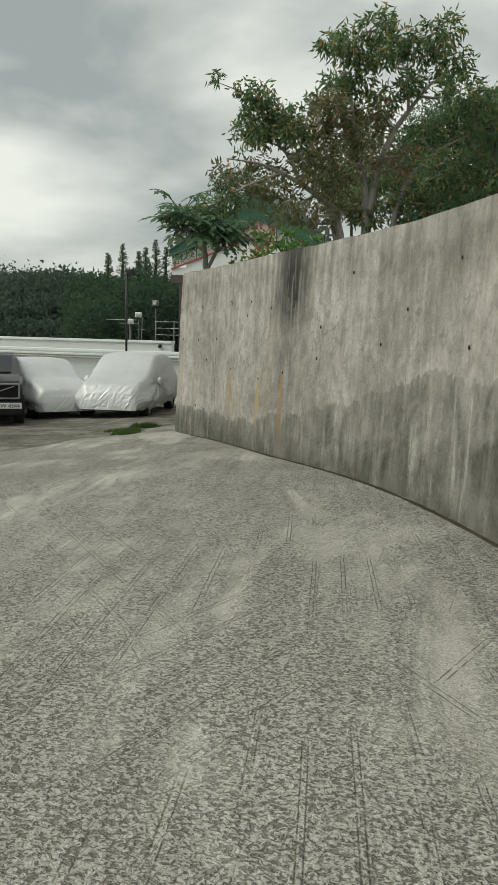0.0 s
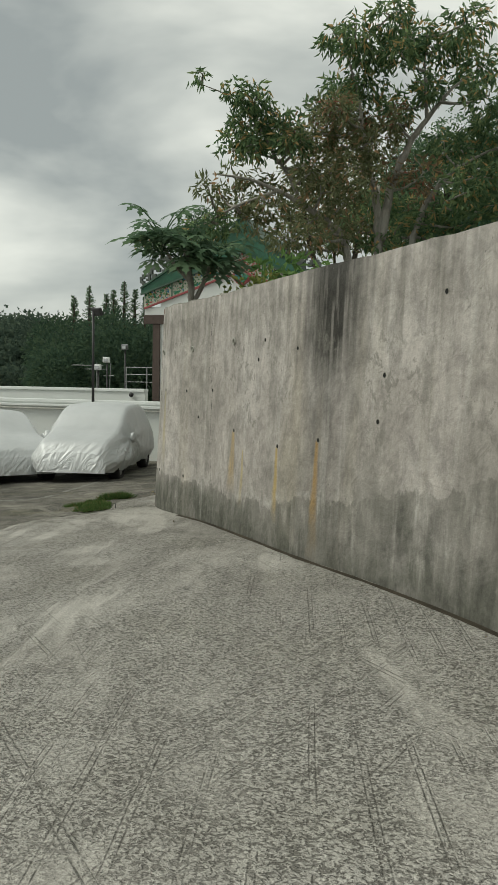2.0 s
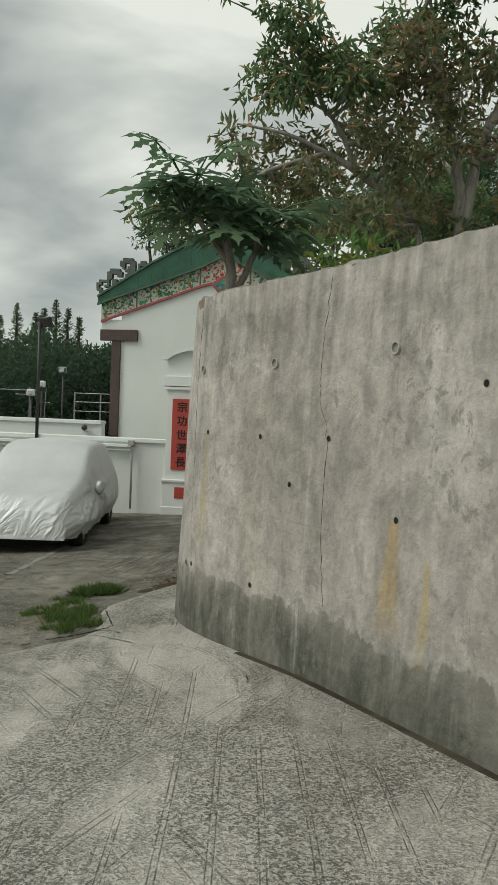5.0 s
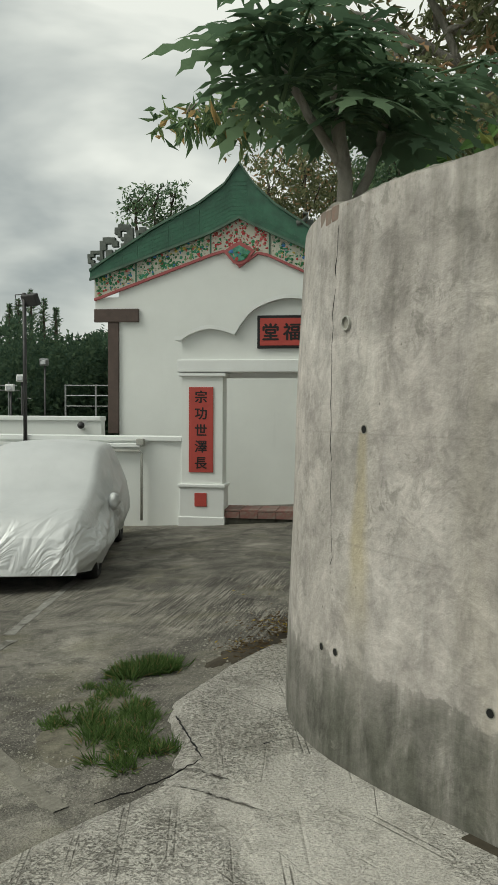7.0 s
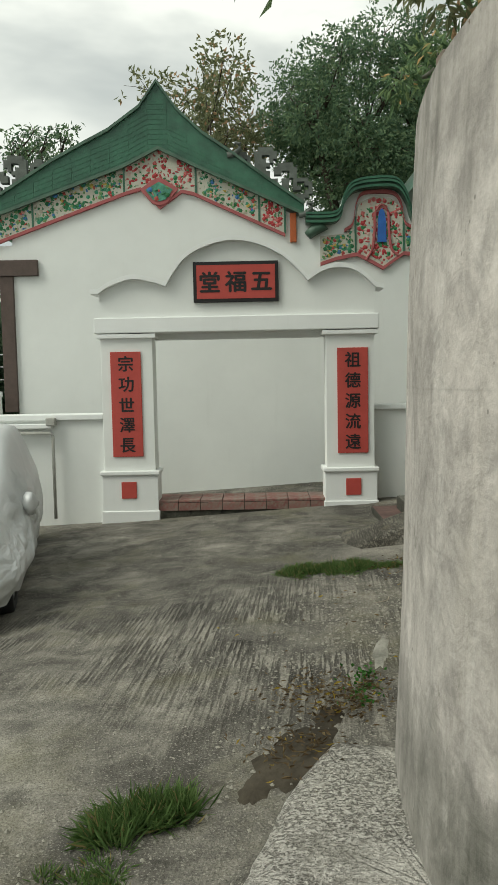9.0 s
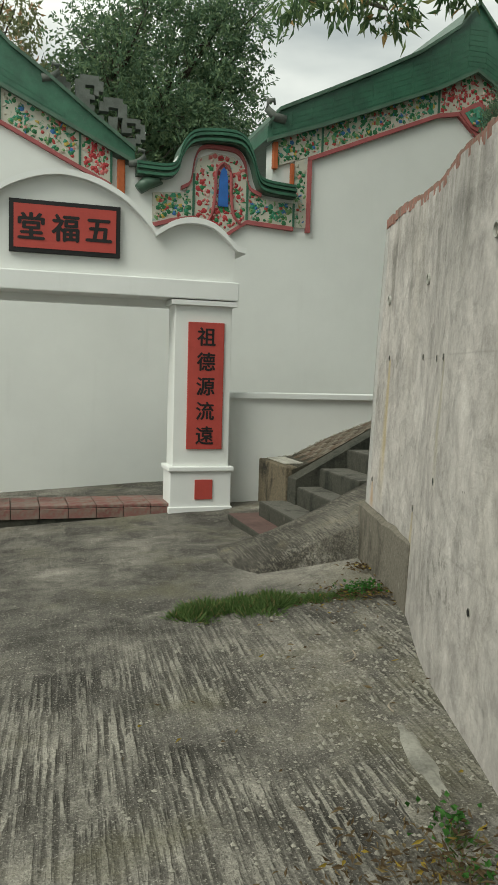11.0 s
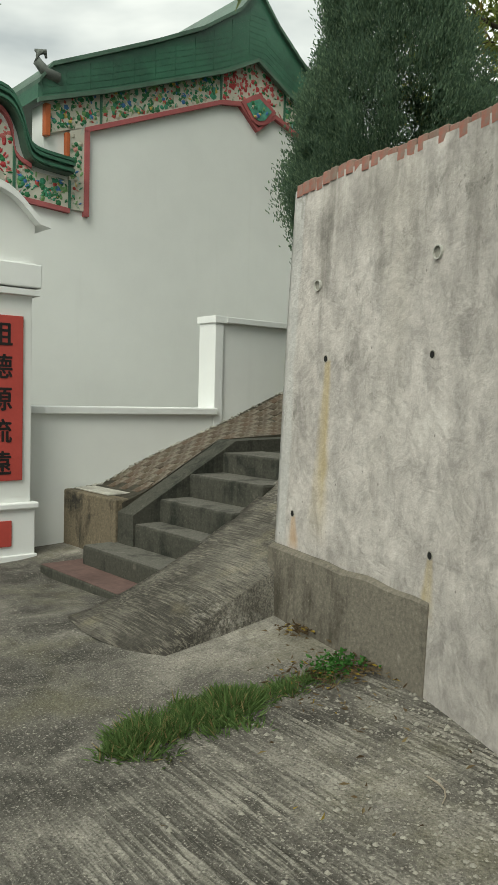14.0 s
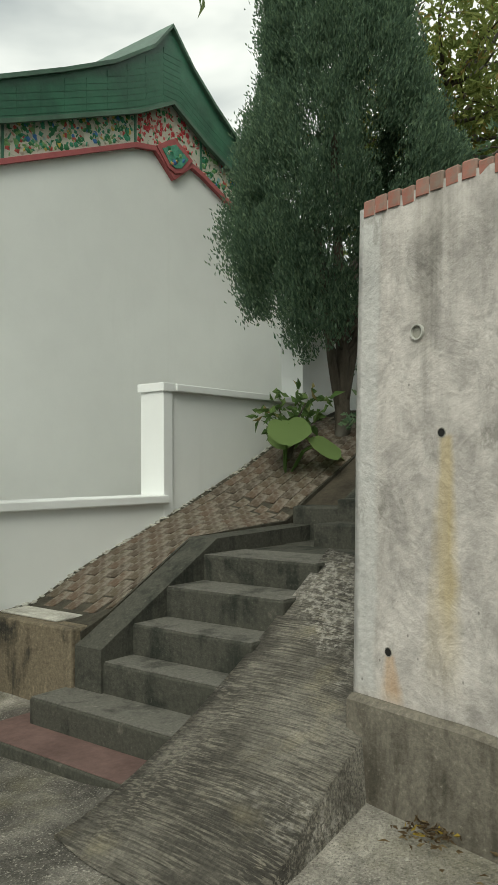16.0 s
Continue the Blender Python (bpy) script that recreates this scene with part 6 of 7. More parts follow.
def wheel_part(parent, x, y, r, w):
    bm = bmesh.new()
    prof = [(r * 0.62, -w / 2), (r * 0.94, -w / 2), (r, -w * 0.3), (r, w * 0.3), (r * 0.94, w / 2), (r * 0.62, w / 2)]
    rings = []
    for k in range(20):
        a = 2 * math.pi * k / 20
        rings.append([bm.verts.new((x + q * math.cos(a), y + o, r + q * math.sin(a))) for q, o in prof])
    for k in range(20):
        p, q = rings[k], rings[(k + 1) % 20]
        for i in range(len(prof)):
            bm.faces.new((p[i], p[(i + 1) % len(prof)], q[(i + 1) % len(prof)], q[i]))
    bmesh.ops.recalc_face_normals(bm, faces=bm.faces[:])
    tyre = part("wheel", bm, M_RUBBER, parent, "", True)
    bm = bmesh.new()
    tube(bm, [(x, y - w * 0.42, r), (x, y + w * 0.42, r)], r * 0.63, 14)
    part("rim", bm, M_STEEL, tyre)


def covered_car(m, L, W, prof, label, zb=0.24):
    """A car under a loose silver cover: stations along x (fraction, roof height, half width)."""
    c = thing("covered_car", m, label, "car", "cars under covers")
    line = smooth_line(prof, 14)
    bm = bmesh.new()
    rings, n = [], 72
    for i, (fx, top, hw) in enumerate(line):
        ring = []
        for k in range(n + 1):
            t = -1 + 2 * k / n
            a = abs(t)
            sg = 1 if t >= 0 else -1
            if a > 0.55:      # hanging side
                q = (a - 0.55) / 0.45
                y, z = hw * (1.0 + 0.03 * math.sin(q * 3)), zb + (top * 0.62 - zb) * (1 - q)
            elif a > 0.33:    # sloping side windows under the roof's edge
                q = (a - 0.33) / 0.22
                y, z = hw * (0.74 + 0.26 * q ** 0.8), top * (0.965 - 0.345 * q)
            else:
                q = a / 0.33
                y, z = hw * 0.74 * q, top * (1.0 - 0.035 * q ** 2.5)
            drape = max(0.0, 1 - z / (top + 0.01))
            f = 0.07 * drape * noise.noise((fx * L * 4.5 + z * 3, t * 3.0, 1.5)) + 0.06 * drape * noise.noise((fx * L * 9 + z * 6, t * 2, 8.0))
            # folds that run out from the gathered mirror
            dx, dz = fx * L - 0.17 * L, z - 0.84
            r = math.hypot(dx, dz)
            if a > 0.40:
                f += 0.042 * math.sin(math.atan2(dz, dx) * 15 + 2.5 * noise.noise((fx * L * 2, z * 2, sg))) * min(1.0, r / 0.25) * max(0.0, 1 - r / 1.5) * (1.0 if dz < 0.25 else 0.4)
            tuck = 0.10 * max(0.0, (0.45 - z) / 0.25) if z < 0.45 else 0.0
            zz = z + 0.07 * drape * noise.noise((fx * L * 2.0, sg * 2.0, 4.0))
            ring.append(bm.verts.new((fx * L * (1 - 0.02 * drape), sg * (y + f - tuck), zz)))
        rings.append(ring)
    for a, b in zip(rings, rings[1:]):
        for k in range(n):
            bm.faces.new((a[k], a[k + 1], b[k + 1], b[k]))
    for ring, sg in ((rings[0], -1), (rings[-1], 1)):
        mid = len(ring) // 2
        bot = [bm.verts.new((v.co.x + sg * 0.05, v.co.y * 0.96, zb)) for v in ring]
        for k in range(n):
            if ring[k].co.z > zb + 0.02 or ring[k + 1].co.z > zb + 0.02:
                bm.faces.new((ring[k], ring[k + 1], bot[k + 1], bot[k]))
    bmesh.ops.recalc_face_normals(bm, faces=bm.faces[:])
    cover = part("cover", bm, M_COVER, c, "loose silver car cover with folds", True)
    part("underbody", boxed(-L * 0.46, L * 0.46, -W * 0.42, W * 0.42, 0.2, 0.45, 0.05), M_RUBBER, c, "dark car body under the cover's hem")
    for x in (-L * 0.31, L * 0.31):
        for y in (-W * 0.4, W * 0.4):
            wheel_part(c, x, y, 0.31, 0.2)
    for sg in (-1, 1):
        bm = bmesh.new()
        bmesh.ops.create_uvsphere(bm, u_segments=14, v_segments=9, radius=0.13, matrix=Matrix.Translation((L * 0.17, sg * (W * 0.5 + 0.03), 0.84)) @ Matrix.Diagonal((0.85, 0.55, 0.85, 1)))
        for v in bm.verts:
            v.co += Vector((0.4, sg * 1.0, 0.4)) * 0.04 * noise.noise(v.co * 22)
        part("mirror_bulge", bm, M_COVER, cover, "gathered knot of cover over the mirror", True)
    return c


HATCH = [(-0.5, 0.82, 0.72), (-0.47, 1.15, 0.80), (-0.38, 1.42, 0.84), (-0.2, 1.52, 0.87), (0.0, 1.51, 0.88), (0.12, 1.38, 0.89), (0.24, 1.07, 0.89), (0.34, 0.96, 0.88), (0.45, 0.84, 0.83), (0.5, 0.62, 0.72)]
SEDAN = [(-0.5, 0.7, 0.70), (-0.46, 0.95, 0.78), (-0.36, 1.05, 0.84), (-0.24, 1.34, 0.85), (-0.05, 1.42, 0.86), (0.08, 1.35, 0.87), (0.22, 1.02, 0.88), (0.34, 0.92, 0.86), (0.46, 0.78, 0.80), (0.5, 0.58, 0.70)]
covered_car(pose(-3.02, 20.1, ground_z(-3.0, 20.0) - 0.02, 0, 0, -96), 4.2, 1.74, HATCH, "hatchback car under a silver cover beside the yard wall")
covered_car(pose(-5.35, 20.2, ground_z(-5.3, 20.0) - 0.02, 0, 0, -58), 4.4, 1.76, SEDAN, "saloon car under a white silver cover")


def build_suv():
    c = thing("parked_car", pose(-6.19, 18.26, ground_z(-6.1, 17.5) - 0.02, 0, 0, -74), "dark estate car with chrome grille parked in the yard", "car")
    side = [(-2.2, 0.45), (-2.2, 1.0), (-1.9, 1.05), (-1.7, 1.4), (-0.9, 1.5), (-0.5, 1.42), (0.3, 1.06), (2.05, 0.98), (2.2, 0.82), (2.2, 0.38), (1.6, 0.30), (-1.8, 0.30)]
    bm = slab(side, -0.9, 0.9)
    bmesh.ops.bevel(bm, geom=bm.edges[:], offset=0.06, segments=2, affect="EDGES")
    for v in bm.verts:
        if v.co.z > 1.1:
            v.co.y *= 1 - 0.28 * (v.co.z - 1.1) / 0.55
    part("body", bm, M_CARPAINT, c, "dark grey car paint", True)
    part("bumper", boxed(2.12, 2.32, -0.88, 0.88, 0.30, 0.58, 0.05), M_RUBBER, c, "black plastic bumper")
    g = part("grille", boxed(2.18, 2.24, 0.06, 0.82, 0.66, 0.92, 0.02), M_HOLE, c, "black grille with chrome surround")
    for y in (0.05, 0.83):
        part("grille_trim", boxed(2.2, 2.26, y - 0.02, y + 0.02, 0.64, 0.94, 0.008), M_STEEL, g)
    for z in (0.645, 0.935):
        part("grille_trim", boxed(2.2, 2.26, 0.05, 0.83, z - 0.018, z + 0.018, 0.008), M_STEEL, g)
    bm = bmesh.new()
    tube(bm, [(2.25, 0.14, 0.68), (2.25, 0.74, 0.90)], 0.012, 6)
    part("grille_bar", bm, M_STEEL, g)
    for y in (-0.62, -0.16):
        part("headlight", boxed(2.14, 2.225, y - 0.2, y + 0.2, 0.68, 0.88, 0.03), M_LAMPGLASS, c, "clear headlight")
    p = part("licence_plate", boxed(2.32, 2.335, 0.36, 0.88, 0.44, 0.56, 0.005), M_WHITE2, c, "white plate with black characters")
    lettering("RW 4544", 0.115, pose(2.338, 0.62, 0.5, 90, 0, 90), p, bold=0.001)
    part("windscreen", slab([(-0.46, 1.42), (0.28, 1.08), (0.30, 1.10), (-0.44, 1.45)], -0.66, 0.66), M_GLASS, c, "dark windscreen")
    for x in (-1.35, 1.4):
        for y in (-0.82, 0.82):
            wheel_part(c, x, y, 0.33, 0.22)


M_CARPAINT = mat_plain("dark_car_paint", (0.03, 0.032, 0.035), 0.3, 0.2, 0.1, 3, 0.02, 0.6)
M_LAMPGLASS = mat_plain("clear_lamp_glass", (0.5, 0.52, 0.53), 0.12, 0.3, 0.15, 20, 0.05, 0.7)
M_GLASS = mat_plain("dark_tinted_glass", (0.02, 0.022, 0.024), 0.08, 0.0, 0.1, 2, 0.0, 0.7)
build_suv()

# ---- lamps and railing beyond the wall, in the hall's frame ----


def flood_lamp(u, v, z0, z1, r, head, label, name="flood_lamp"):
    t = thing(name, HALL, label, "lamp")
    bm = bmesh.new()
    tube(bm, [(u, v, z0), (u, v, z1)], r, 8)
    pole = part("pole", bm, M_STEEL if r < 0.03 else M_DARKSTEEL, t, "", True)
    if head == "flood":
        bm = boxed(-0.17, 0.17, -0.05, 0.05, -0.10, 0.10, 0.02)
        bmesh.ops.transform(bm, matrix=pose(u + 0.12, v - 0.02, z1 - 0.12, 25, 0, -25), verts=bm.verts)
        h = part("lamp_head", bm, M_DARKSTEEL, t, "black flood light head")
        bm = bmesh.new()
        tube(bm, [(u - 0.02, v, z1 - 0.02), (u - 0.16, v, z1 - 0.03), (u - 0.14, v, z1 - 0.2), (u, v, z1 - 0.2)], 0.012, 6)
        part("bracket", bm, M_DARKSTEEL, t)
    else:
        bm = boxed(-0.15, 0.15, -0.07, 0.07, -0.12, 0.12, 0.03)
        bmesh.ops.transform(bm, matrix=pose(u, v - 0.06, z1, 20 if head == "grey" else 0, 0, 10), verts=bm.verts)
        h = part("lamp_head", bm, M_STEEL if head == "grey" else M_WHITE2, t, "boxy lamp head")
        bm = boxed(u - 0.09, u + 0.09, v - 0.165, v - 0.135, z1 - 0.08, z1 + 0.06, 0.01)
        part("lens", bm, M_LAMPGLASS, h)
    return t


flood_lamp(-2.8, -0.02, 0.80, 3.40, 0.035, "flood", "dark pole with a black flood light on the yard wall")
flood_lamp(-8.2, 13.4, -1.0, 3.0, 0.035, "grey", "grey flood light on a thin pole")
flood_lamp(-8.95, 12.35, -1.0, 2.1, 0.035, "white", "white boxy flood light on a thin pole")
flood_lamp(-8.6, 12.45, -1.0, 2.42, 0.035, "white", "white boxy flood light on a thin pole")


def build_aerial():
    """A small aerial with rods on a pole beyond the parapet."""
    t = thing("aerial", HALL, "thin grey television aerial beyond the parapet", "aerial")
    for a, b, r in (((-9.1, 12.5, -1.0), (-9.1, 12.5, 2.3), 0.022), ((-10.2, 12.3, 2.18), (-8.8, 12.5, 2.18), 0.018), ((-9.6, 12.35, 2.02), (-8.7, 12.5, 2.02), 0.014), ((-8.45, 12.5, 2.3), (-8.6, 12.5, -1.0), 0.018), ((-8.8, 12.5, 1.75), (-8.3, 12.5, 1.75), 0.014)):
        bm = bmesh.new()
        tube(bm, [a, b], r, 6)
        part("rod", bm, M_STEEL, t)


build_aerial()


def build_railing():
    t = thing("railing", HALL, "thin grey steel railing beyond the parapet", "railing")
    for z in (1.52, 1.74, 1.95):
        bm = bmesh.new()
        tube(bm, [(-3.4, 3.2, z), (-1.95, 3.2, z)], 0.011, 6)
        part("rail", bm, M_STEEL, t)
    for k in range(2):
        bm = bmesh.new()
        tube(bm, [(-3.38 + k * 0.66, 3.2, -0.8), (-3.38 + k * 0.66, 3.2, 1.97)], 0.018, 6)
        part("post", bm, M_STEEL, t)


build_railing()
bulb = thing("wall_lamp", HALL, "small black globe fitting on the white parapet", "lamp")
bm = bmesh.new()
bmesh.ops.create_uvsphere(bm, u_segments=14, v_segments=10, radius=0.065, matrix=Matrix.Translation((-2.25, 1.1, 1.18)))
part("globe", bm, M_DARKSTEEL, bulb, "", True)
part("bracket", boxed(-2.29, -2.21, 1.1, 1.21, 1.1, 1.14, 0.01), M_WHITE2, bulb)

# ---- details of the retaining wall ----
HOLES = [(8.25, 1.77), (8.7, 1.47), (8.94, 2.12), (9.8, 1.77), (10.26, 1.47), (10.91, 2.15), (11.56, 1.63), (11.61, 1.3), (12.42, 1.11), (12.87, 1.86), (13.18, 1.0), (13.59, 1.96), (13.73, 1.78), (14.32, 1.07), (14.98, 1.47), (15.35, 1.16), (15.71, 1.45), (15.73, 0.44), (16.49, 1.45), (16.64, 0.42), (16.77, 0.41), (20.01, 0.35), (20.8, 0.79), (20.83, 1.42), (21.11, 1.42), (21.58, 0.52), (21.68, 1.44), (22.63, 1.45), (22.91, 0.52)]
RINGS = [(14.41, 1.98), (15.59, 1.94), (16.66, 1.93), (20.06, 1.92), (21.68, 1.91), (22.76, 1.88)]


def weep(s, z, ring):
    """A drain pipe's mouth in the wall: a flat disc, black as a shaded bore unless ringed, with a thin worn rim."""
    p, n = wall_skin(s, z)
    m = Matrix.Translation(p) @ n.to_track_quat("Z", "Y").to_matrix().to_4x4()
    r = 0.034 if ring else 0.021
    bm = bmesh.new()
    outer, k = [], 14
    prof = ((r, 0.01), (r, -0.014 if ring else -0.003), (r * 0.84, -0.014 if ring else -0.003), (r * 0.84, 0.01))
    rows = [[bm.verts.new((q * math.cos(2 * math.pi * i / k), q * math.sin(2 * math.pi * i / k), o)) for i in range(k)] for q, o in prof]
    for a, b in zip(rows, rows[1:]):
        for i in range(k):
            bm.faces.new((a[i], a[(i + 1) % k], b[(i + 1) % k], b[i]))
    bmesh.ops.recalc_face_normals(bm, faces=bm.faces[:])
    rim = part("drain_pipe", bm, M_PVC if ring else M_SMEAR, retaining_wall, "pale pipe rim" if ring else "")
    rim.matrix_basis = m
    bm = bmesh.new()
    bmesh.ops.create_circle(bm, cap_ends=True, segments=k, radius=r * 0.82, matrix=Matrix.Translation((0, 0, -0.003)))
    part("bore", bm, M_HOLE if not ring else M_SMEAR, rim)


for s, z in HOLES:
    weep(s + (0.06 if s > 19.5 else 0.0), z, False)
for s, z in RINGS:
    weep(s + (0.06 if s > 19.5 else 0.0), z, True)


def crack(points, width, name="crack", on=None):
    """A thin wandering crack as a narrow sunken-looking strip, its inner shade painted black; points already in the
    world.
    """
    bm = bmesh.new()
    line = smooth_line(points, 8)
    along = Vector((0.7, -0.7, 0)) if on is None else (Vector(line[-1]) - Vector(line[0])).cross(WALL_NORMAL).normalized()
    line = [Vector(p) + along * 0.024 * noise.noise((i * 0.9, 1, 1)) for i, p in enumerate(line)]
    tube(bm, line, [width * (0.35 + 0.65 * abs(noise.noise((i * 0.5, 5, 5))) * 1.6) for i in range(len(line))], 5)
    return part(name, bm, M_HOLE, on)


WALL_NORMAL = wall_at(16.0, 1.0)[1]
for pts in ([(15.06, 2.46), (15.1, 2.04), (15.09, 1.69), (15.0, 1.49), (15.0, 0.93), (14.93, 0.47)], [(16.79, 2.4), (16.8, 1.84), (16.75, 1.12), (16.71, 0.81)]):
    crack([wall_skin(s, z, -0.0005)[0] for s, z in pts], 0.0032, "crack", retaining_wall)


def build_footing():
    """Plinth at the wall's end, a little proud of the face."""
    bm = bmesh.new()
    cols = []
    s0, s1 = 21.62, WALL[-1][0] - 0.01
    for k in range(25):
        s = s0 + (s1 - s0) * k / 24
        top = 0.31 + 0.015 * noise.noise((s * 4, 0, 0))
        o = -0.012 - 0.035 * min(1, k / 10)
        a, _ = wall_at(s, -0.5, o)
        b, _ = wall_at(s, top - 0.02, o)
        c, _ = wall_at(s, top, o * 0.3)
        d, _ = wall_at(s, top, 0.02)
        cols.append([bm.verts.new(q) for q in (a, b, c, d)])
    for a, b in zip(cols, cols[1:]):
        for j in range(3):
            bm.faces.new((a[j], b[j], b[j + 1], a[j + 1]))
    for e in (cols[0], cols[-1]):
        bm.faces.new(e)
    bmesh.ops.recalc_face_normals(bm, faces=bm.faces[:])
    part("footing", bm, M_FOOT, retaining_wall, "dark stained rough footing")


M_FOOT = mat_mossy("stained_footing_concrete", (0.075, 0.068, 0.052), (0.165, 0.15, 0.12), (0.29, 0.27, 0.225), 1.8)
build_footing()

# ---- ground clutter ----


def scatter(name, label, cat, spots, n, size, material, flat=0.3):
    P, D = [], []
    for _ in range(n):
        x, y, r = random.choice(spots)
        a, b = x + random.gauss(0, r), y + random.gauss(0, r)
        P.append((a, b, ground_z(a, b) + 0.012 + random.uniform(0, 0.01)))
        D.append((random.gauss(0, 1), random.gauss(0, 1), random.uniform(0, flat)))
    tagged(leaf_mesh(name, P, D, size, size * 0.3, material), label, cat, kind="stuff")


L_DRY = mat_leaf("dry_leaf", (0.07, 0.05, 0.03), (0.14, 0.10, 0.055), (0.22, 0.17, 0.09), 0.8, (0.35, 0.26, 0.05))
scatter("leaf_litter", "dry brown leaf litter at the wall's foot", "leaves", [(-0.75, 15.6, 0.12), (-0.85, 15.45, 0.1), (-0.95, 15.7, 0.14), (-1.2, 15.15, 0.13), (1.05, 17.8, 0.1), (1.45, 18.3, 0.07), (0.9, 17.9, 0.15)], 1100, 0.042, L_DRY)
scatter("leaf_litter", "few fallen leaves on the concrete", "leaves", [(0.3, 17.2, 0.5), (-0.3, 16.6, 0.5), (0.7, 17.6, 0.25), (-0.8, 12.0, 0.2), (1.0, 6.8, 0.25)], 120, 0.04, L_DRY)


def pebbles():
    bm = bmesh.new()
    for _ in range(2600):
        x, y = random.choice(((1.0, 17.4), (0.1, 16.5), (-2.4, 13.7), (-0.2, 16.9), (-0.6, 16.2), (-2.5, 14.6), (0.5, 17.2), (-1.2, 15.2)))
        x, y = x + random.gauss(0, 0.35), y + random.gauss(0, 0.35)
        r = 0.003 + 0.011 * random.random() ** 2
        g = ground_z(x, y) - 0.018
        q = [bm.verts.new((x + r * math.cos(a + random.uniform(-0.3, 0.3)), y + r * math.sin(a), g)) for a in (0, 1.26, 2.5, 3.77, 5.0)]
        t = bm.verts.new((x, y, g + r * random.uniform(0.6, 1.0)))
        for i in range(5):
            bm.faces.new((q[i], q[(i + 1) % 5], t))
    tagged(part("pebbles", bm, M_PEB), "pale loose grit on the concrete", "gravel", kind="stuff")


M_PEB = mat_plain("pale_grit", (0.26, 0.25, 0.21), 0.9, 0, 0.4, 40)
pebbles()


def ground_crack(pts, w):
    ob = crack([(x, y, ground_z(x, y) + 0.026) for x, y in pts], w)
    tagged(ob, "dark crack in the concrete", "crack", kind="structure")


ground_crack([(-2.28, 12.98), (-1.98, 13.13), (-1.78, 13.3), (-1.55, 13.36), (-1.3, 13.42)], 0.007)
ground_crack([(-1.78, 13.3), (-1.82, 13.6), (-1.86, 13.9)], 0.009)
ground_crack([(-1.78, 13.42), (-1.6, 13.5), (-1.5, 13.3)], 0.004)


def patch(name, label, centre, rx, ry, rot, material, lift):
    """A thin patch of other material on the ground, with a ragged edge."""
    bm = bmesh.new()
    c = bm.verts.new((centre[0], centre[1], ground_z(*centre) + lift))
    rings = []
    for q in (0.5, 1.0):
        ring = []
        for i in range(48):
            a = 2 * math.pi * i / 48
            k = q * (1 + 0.35 * noise.noise((math.cos(a) * 2, math.sin(a) * 2, centre[0])) + 0.15 * noise.noise((math.cos(a) * 7, math.sin(a) * 7, 3)))
            x, y = rx * k * math.cos(a), ry * k * math.sin(a)
            X, Y = centre[0] + x * math.cos(rot) - y * math.sin(rot), centre[1] + x * math.sin(rot) + y * math.cos(rot)
            ring.append(bm.verts.new((X, Y, ground_z(X, Y) + (lift if q < 1 else lift - 0.012))))
        rings.append(ring)
    for i in range(48):
        bm.faces.new((c, rings[0][i], rings[0][(i + 1) % 48]))
        bm.faces.new((rings[0][i], rings[1][i], rings[1][(i + 1) % 48], rings[0][(i + 1) % 48]))
    tagged(part(name, bm, material, None, "", True), label, "patch", kind="structure")


patch("soil_patch", "damp dark soil in a hole of the concrete", (-1.24, 15.13), 0.33, 0.17, 0.75, M_SOIL, -0.008)
for c in ((-0.95, 15.45), (-1.5, 14.95)):
    patch("soil_patch", "damp dark soil in a hole of the concrete", c, 0.14, 0.07, 0.9, M_SOIL, -0.009)


def strip(name, label, pts, w, material, lift):
    bm = bmesh.new()
    line = smooth_line(pts, 6)
    prev = None
    for i, p in enumerate(line):
        d = line[min(i + 1, len(line) - 1)] - line[max(i - 1, 0)]
        d = d / np.linalg.norm(d)
        j = 0.02 * noise.noise((i * 0.8, 3, 3))
        row = [bm.verts.new((p[0] + sg * (w / 2 + j) * -d[1], p[1] + sg * (w / 2 + j) * d[0], ground_z(p[0], p[1]) + lift - (0.0 if abs(sg) < 1 else 0.012))) for sg in (-1, -0.9, 0.9, 1)]
        if prev:
            for k in range(3):
                bm.faces.new((prev[k], prev[k + 1], row[k + 1], row[k]))
        prev = row
    tagged(part(name, bm, material), label, "line", kind="structure")


M_EDGING = mat_mossy("worn_edging_concrete", (0.12, 0.112, 0.092), (0.20, 0.19, 0.16), (0.28, 0.265, 0.225), 4.0)
strip("concrete_channel", "pale concrete edging strip in the yard", [(-2.42, 13.06), (-2.6, 13.35), (-2.85, 13.9), (-3.3, 14.7)], 0.085, M_EDGING, -0.014)
M_DIRT = mat_plain("mossy_dirt", (0.15, 0.14, 0.108), 0.95, 0, 0.6, 9, 0.7, 0.15)
patch("soil_patch", "gritty brown soil round the grass", (-2.3, 14.05), 0.62, 0.30, 1.5, M_DIRT, -0.010)
M_LINE = mat_mossy("worn_white_road_paint", (0.11, 0.105, 0.09), (0.24, 0.235, 0.21), (0.40, 0.40, 0.37), 7.0)
strip("parking_line", "worn white parking line", [(-2.6, 18.6), (-2.8, 17.6), (-3.05, 16.3)], 0.09, M_LINE, -0.014)
strip("parking_line", "worn white parking line", [(-4.6, 15.4), (-3.4, 15.3), (-3.0, 16.1)], 0.09, M_LINE, -0.013)

